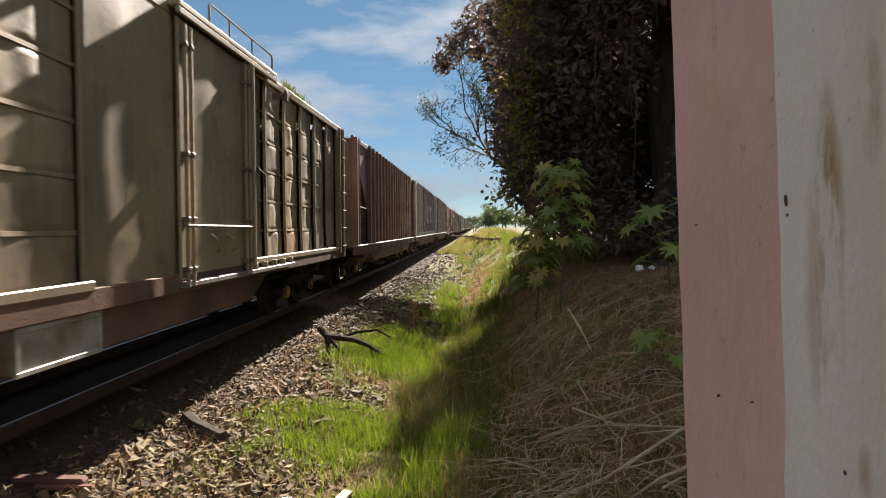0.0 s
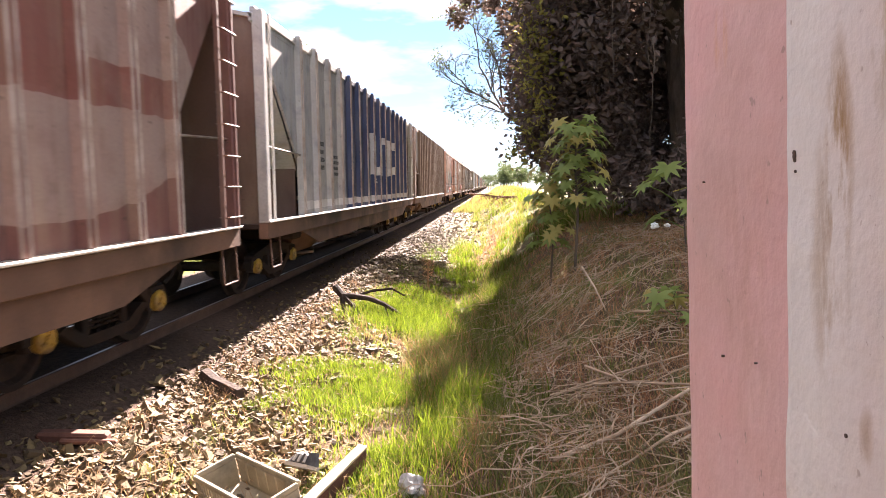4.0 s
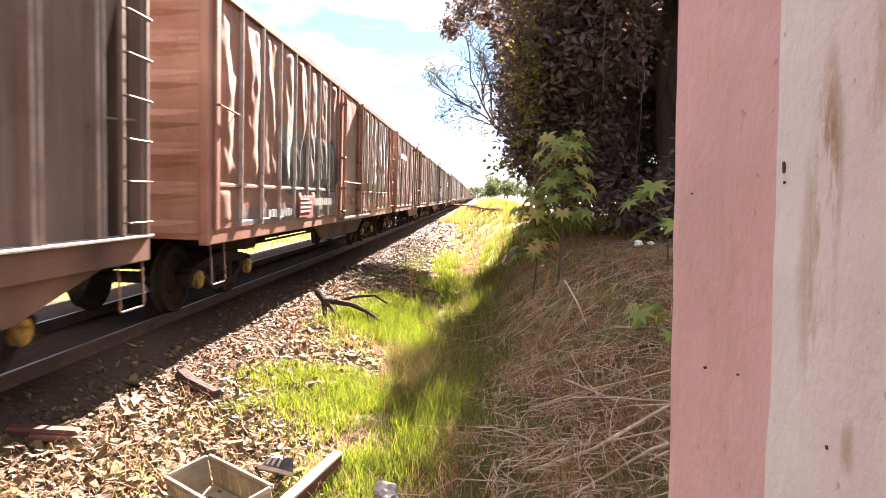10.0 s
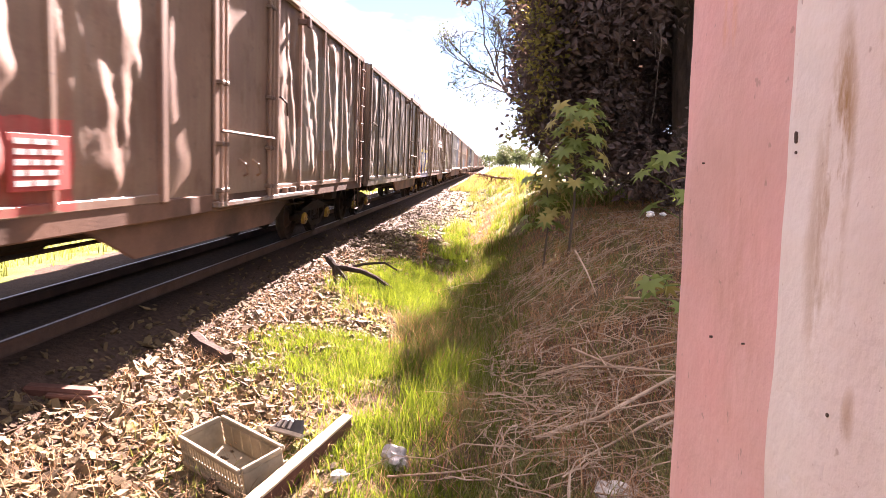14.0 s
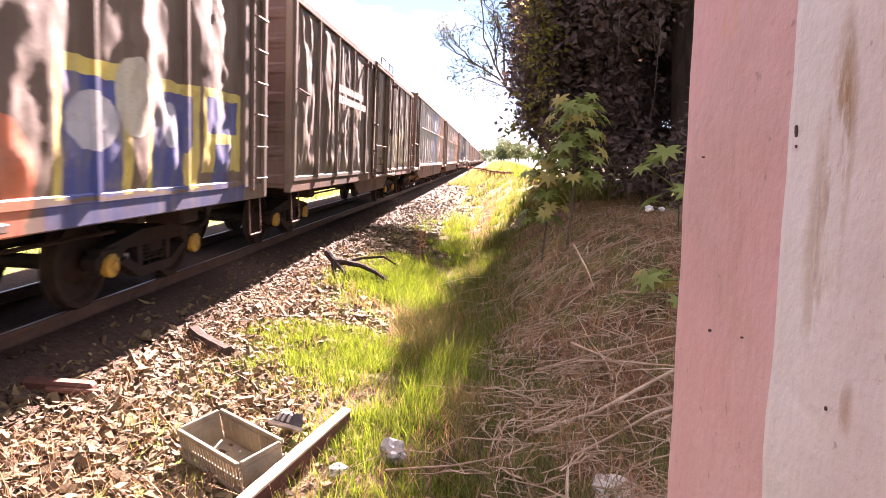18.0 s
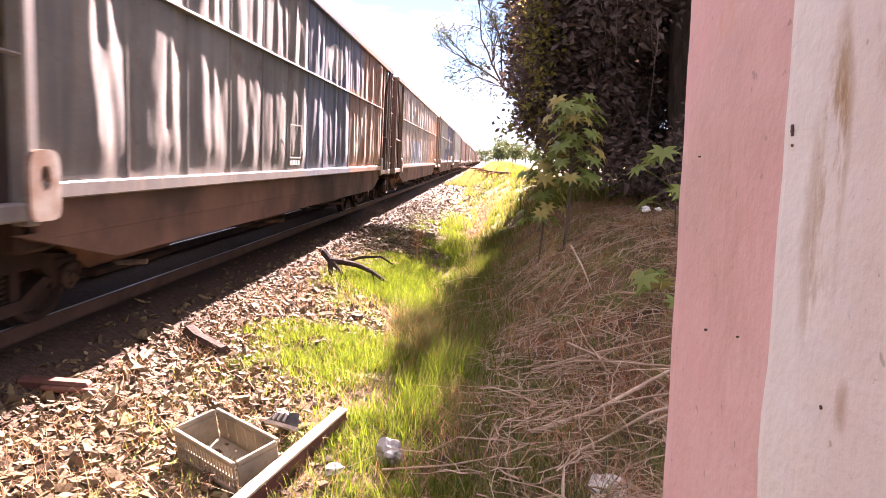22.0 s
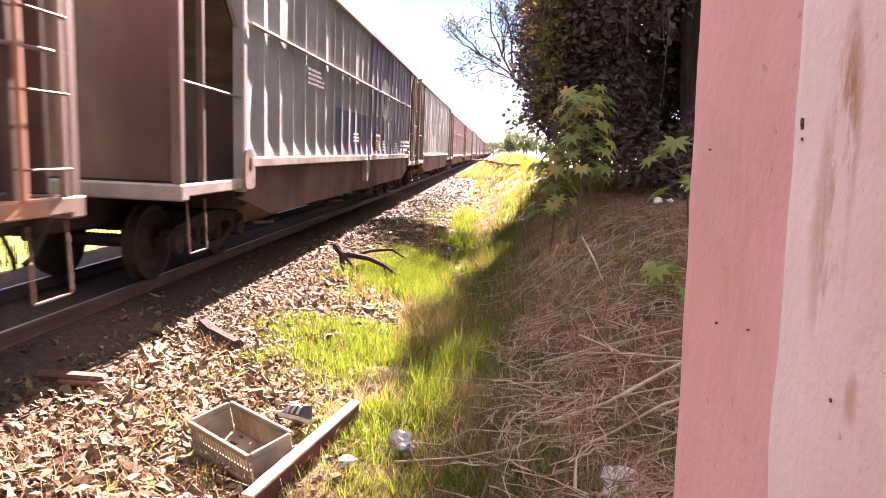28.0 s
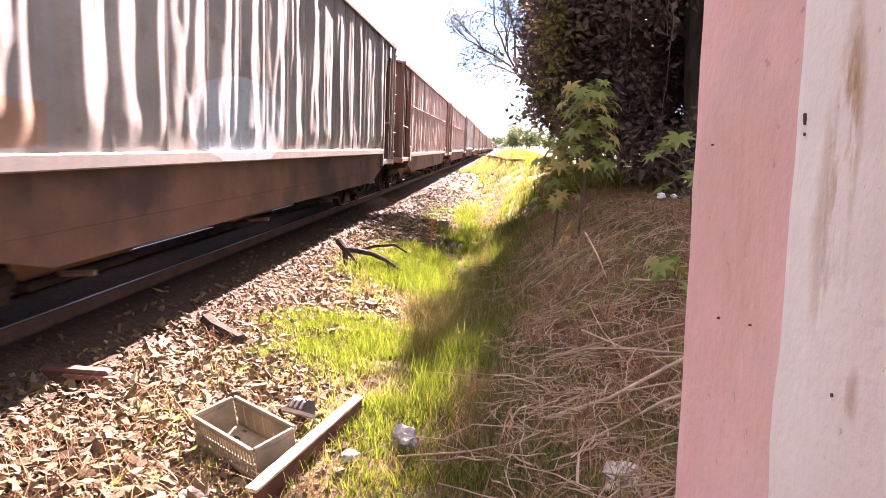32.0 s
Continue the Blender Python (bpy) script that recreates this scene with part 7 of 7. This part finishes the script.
broadleaf_plant(2.3, 8.0, 1.0, 9, 0.26, 6, "low broad-leaved plant by the wall", 0.25, -0.25)
broadleaf_plant(1.55, 5.75, 0.36, 8, 0.17, 12, "small broad-leaved seedling in the brush", 0.1)


# ---------------- litter ----------------
def crate():
    """A grey plastic fruit crate lying tilted on the ballast's foot: slotted sides, rim, open grid floor."""
    m = two_tone("weathered_grey_plastic", (0.19, 0.16, 0.11), (0.28, 0.24, 0.165), 6, 0.75, 0, 50, 0.2, 0.003, (0.26, 0.21, 0.14))
    cr = tagged(new("plastic_crate"), "weathered grey plastic crate lying tilted on stones", "crate")
    L, W, H = 0.60, 0.27, 0.19
    # rims, feet and corner posts
    for y in (-W / 2, W / 2):
        part("rim", Geo().box(-L / 2, L / 2, y - 0.013, y + 0.013, H - 0.03, H, 0.006), m, cr)
        part("foot_rail", Geo().box(-L / 2, L / 2, y - 0.010, y + 0.010, 0, 0.03, 0.005), m, cr)
        part("mid_rail", Geo().box(-L / 2, L / 2, y - 0.009, y + 0.009, 0.085, 0.098, 0.003), m, cr)
    for x in (-L / 2, L / 2):
        part("rim", Geo().box(x - 0.013, x + 0.013, -W / 2 + 0.013, W / 2 - 0.013, H - 0.03, H, 0.006), m, cr)
        part("end_panel", Geo().box(x - 0.008, x + 0.008, -W / 2 + 0.013, W / 2 - 0.013, 0.0, H - 0.03, 0.004), m, cr)
    slat = Geo().box(-0.005, 0.005, -0.006, 0.006, 0.03, H - 0.03, 0.002).mesh("slat", m)
    for i in range(21):
        part("slat", slat, None, cr, at=(-L / 2 + 0.012 + (L - 0.024) * i / 20, -W / 2, 0))
    for i in range(6):
        x = -L / 2 + 0.015 + (L - 0.03) * (i + 0.5) / 6
        part("back_panel", Geo().box(x - 0.044, x + 0.044, W / 2 - 0.016, W / 2 + 0.004, 0.03, H - 0.03, 0.004), m, cr)
        part("floor_slat", Geo().box(x - 0.05, x + 0.05, -W / 2 + 0.01, W / 2 - 0.01, 0.0, 0.012, 0.004), m, cr)
    cr.matrix_world = pose(-1.31, 3.41, -0.165, 10, 0, -37)
    return cr


crate()


def beam():
    """An old timber with a metal-shod edge, half sunk in the grass."""
    m = two_tone("pale_scaled_flange", (0.50, 0.40, 0.26), (0.60, 0.49, 0.33), 5, 0.9, 0, 30, 0.6, 0.008, stretch=(4, 1, 4))
    rust = two_tone("rust_red_web", (0.08, 0.036, 0.026), (0.14, 0.062, 0.042), 6, 0.85, 0, 40, 0.5, 0.006)
    ob = tagged(new("old_beam"), "weathered steel beam with pale top flange, half sunk in grass", "beam")
    top = Geo()
    top.grid([i / 24 for i in range(25)], [0.0, 1.0], lambda u, v: (-0.03 + 0.06 * v + 0.004 * nz(u * 9, v), -0.62 + 1.24 * u, 0.012 + 0.004 * nz(u * 7, v + 3)))
    top.box(-0.03, 0.03, -0.62, 0.62, -0.008, 0.008, 0.004)
    part("top_flange", top, m, ob)
    part("web", Geo().box(0.010, 0.026, -0.62, 0.62, -0.14, -0.008, 0.004), rust, ob)
    part("lower_flange", Geo().box(-0.03, 0.06, -0.62, 0.62, -0.155, -0.14, 0.004), rust, ob)
    ob.matrix_world = pose(-0.925, 3.37, -0.035, 0, 3, -11.5)


beam()


def rag(name, label, cat, x, y, size, mat, seed, flat=0.6):
    """A crumpled sheet or bag."""
    rng = random.Random(seed)
    bm = bmesh.new()
    bmesh.ops.create_icosphere(bm, subdivisions=3, radius=1.0)
    for v in bm.verts:
        p = v.co.copy()
        k = 1 + 0.55 * nz(p.x * 1.7 + seed, p.y * 1.7, p.z * 1.7) + 0.25 * nz(p.x * 5 + seed, p.y * 5, p.z * 5)
        v.co = Vector((p.x * k * size, p.y * k * size * 0.8, p.z * k * size * flat))
    me = bpy.data.meshes.new(name)
    bm.to_mesh(me)
    bm.free()
    me.materials.append(mat)
    ob = new(name, me)
    ob.matrix_world = pose(x, y, ground_z(x, y) + size * flat * 0.7, rng.uniform(-15, 15), rng.uniform(-15, 15), rng.uniform(0, 360))
    return tagged(ob, label, cat)


M_BAG = two_tone("dirty_white_plastic", (0.34, 0.32, 0.29), (0.22, 0.195, 0.17), 9, 0.5, 0, 40, 0.3, 0.004, (0.30, 0.20, 0.16))
rag("plastic_bag", "crumpled dirty white plastic bag in the grass", "bag", -0.44, 3.55, 0.085, M_BAG, 3, 0.85)
M_PAPER = two_tone("weathered_white_paper", (0.62, 0.60, 0.56), (0.50, 0.47, 0.43), 9, 0.8, 0, 40, 0.2, 0.003)
rag("paper_scrap", "crumpled white paper scrap on the stones", "paper", -1.40, 2.98, 0.07, M_PAPER, 8, 0.4)
rag("paper_scrap", "small flattened white scrap beside the beam", "paper", -0.71, 3.32, 0.06, M_BAG, 12, 0.35)
rag("concrete_lump", "broken pale lump of concrete in the brush", "rubble", 0.70, 3.08, 0.13, two_tone("pale_concrete", (0.44, 0.40, 0.34), (0.33, 0.29, 0.24), 8, 0.9, 0, 40, 0.6, 0.01), 5, 0.35)
rag("white_flower", "small white blossom on a low plant", "flower", 1.95, 8.1, 0.05, two_tone("white_petal", (0.75, 0.74, 0.7), (0.65, 0.64, 0.6), 9, 0.6), 6, 0.7).location.z = 1.08
rag("white_flower", "smaller white blossom beside another", "flower", 2.11, 8.15, 0.035, two_tone("white_petal", (0.75, 0.74, 0.7), (0.65, 0.64, 0.6), 9, 0.6), 11, 0.7).location.z = 1.08


def old_shoe():
    """A worn black shoe with a pale sole edge, on its side in the grass."""
    black = two_tone("cracked_black_rubber", (0.025, 0.023, 0.022), (0.06, 0.055, 0.05), 8, 0.6, 0, 40, 0.3, 0.004)
    ob = tagged(new("old_shoe"), "worn black shoe lying in the grass", "shoe")
    up, sole = Geo(), Geo()
    n = 14
    for g, z0, z1, grow_by in ((up, 0.02, 0.085, 0.0), (sole, 0.0, 0.022, 0.006)):
        k = len(g.v)
        for z, s in ((z0, 1.0), (z1, 0.72 if g is up else 1.0)):
            for i in range(n):
                a = 2 * math.pi * i / n
                w = (0.045 + 0.012 * math.cos(a)) + grow_by
                g.v.append(((0.135 + grow_by) * math.cos(a) * s, w * math.sin(a) * s, z + (0.02 * math.cos(a) * -1 if s < 1 else 0)))
        for i in range(n):
            j = (i + 1) % n
            g.f.append((k + i, k + j, k + n + j, k + n + i))
        g.f += [tuple(k + i for i in reversed(range(n))), tuple(k + n + i for i in range(n))]
    part("upper", up, black, ob)
    for x in (-0.045, 0.0, 0.045):
        w = 0.050 * math.sqrt(1 - (x / 0.14) ** 2)
        part("white_band", Geo().tube([(x, -w, 0.03), (x * 0.9, -w * 0.8, 0.075), (x * 0.8, 0, 0.093), (x * 0.9, w * 0.8, 0.075), (x, w, 0.03)], 0.009, 0.009, 6), M_BAG, ob, "white band over the upper")
    part("sole", sole, M_BAG, ob, "pale scuffed sole")
    ob.matrix_world = pose(-1.15, 3.83, ground_z(-1.15, 3.83) + 0.05, 35, 5, 150)


old_shoe()


def rubble_chunk():
    ob = tagged(part("rusty_scrap", Geo().box(-0.28, 0.22, -0.05, 0.07, 0, 0.09, 0.02).box(-0.1, 0.3, -0.09, -0.03, 0.02, 0.06, 0.012), two_tone("rust_red_scrap", (0.08, 0.036, 0.026), (0.13, 0.06, 0.042), 6, 0.85, 0, 40, 0.5, 0.006)), "rust-red scrap of timber and iron on the ballast", "scrap")
    ob.matrix_world = pose(-3.05, 4.56, ground_z(-3.05, 4.56) + 0.005, 0, 4, 10)


rubble_chunk()


def motions():
    """The train rolls towards the camera at a steady pace; its wheels turn with it."""
    run = [(0.0, -3.03), (4.0, 21.21), (8.0, 45.50), (12.0, 70.09), (16.0, 94.57), (20.0, 119.10), (24.0, 143.73), (28.0, 168.27), (32.0, 192.56)]
    for car, c in CARS:
        walk(car, [(t, pose(TRACK_X, c - s, 0)) for t, s in run])
    for w in WHEELSETS[:26 * 2]:
        y, z = w.location.y, w.location.z
        walk(w, [(k * 0.1, pose(0, y, z, 83.0 * k, 0, 0)) for k in range(321)])


motions()
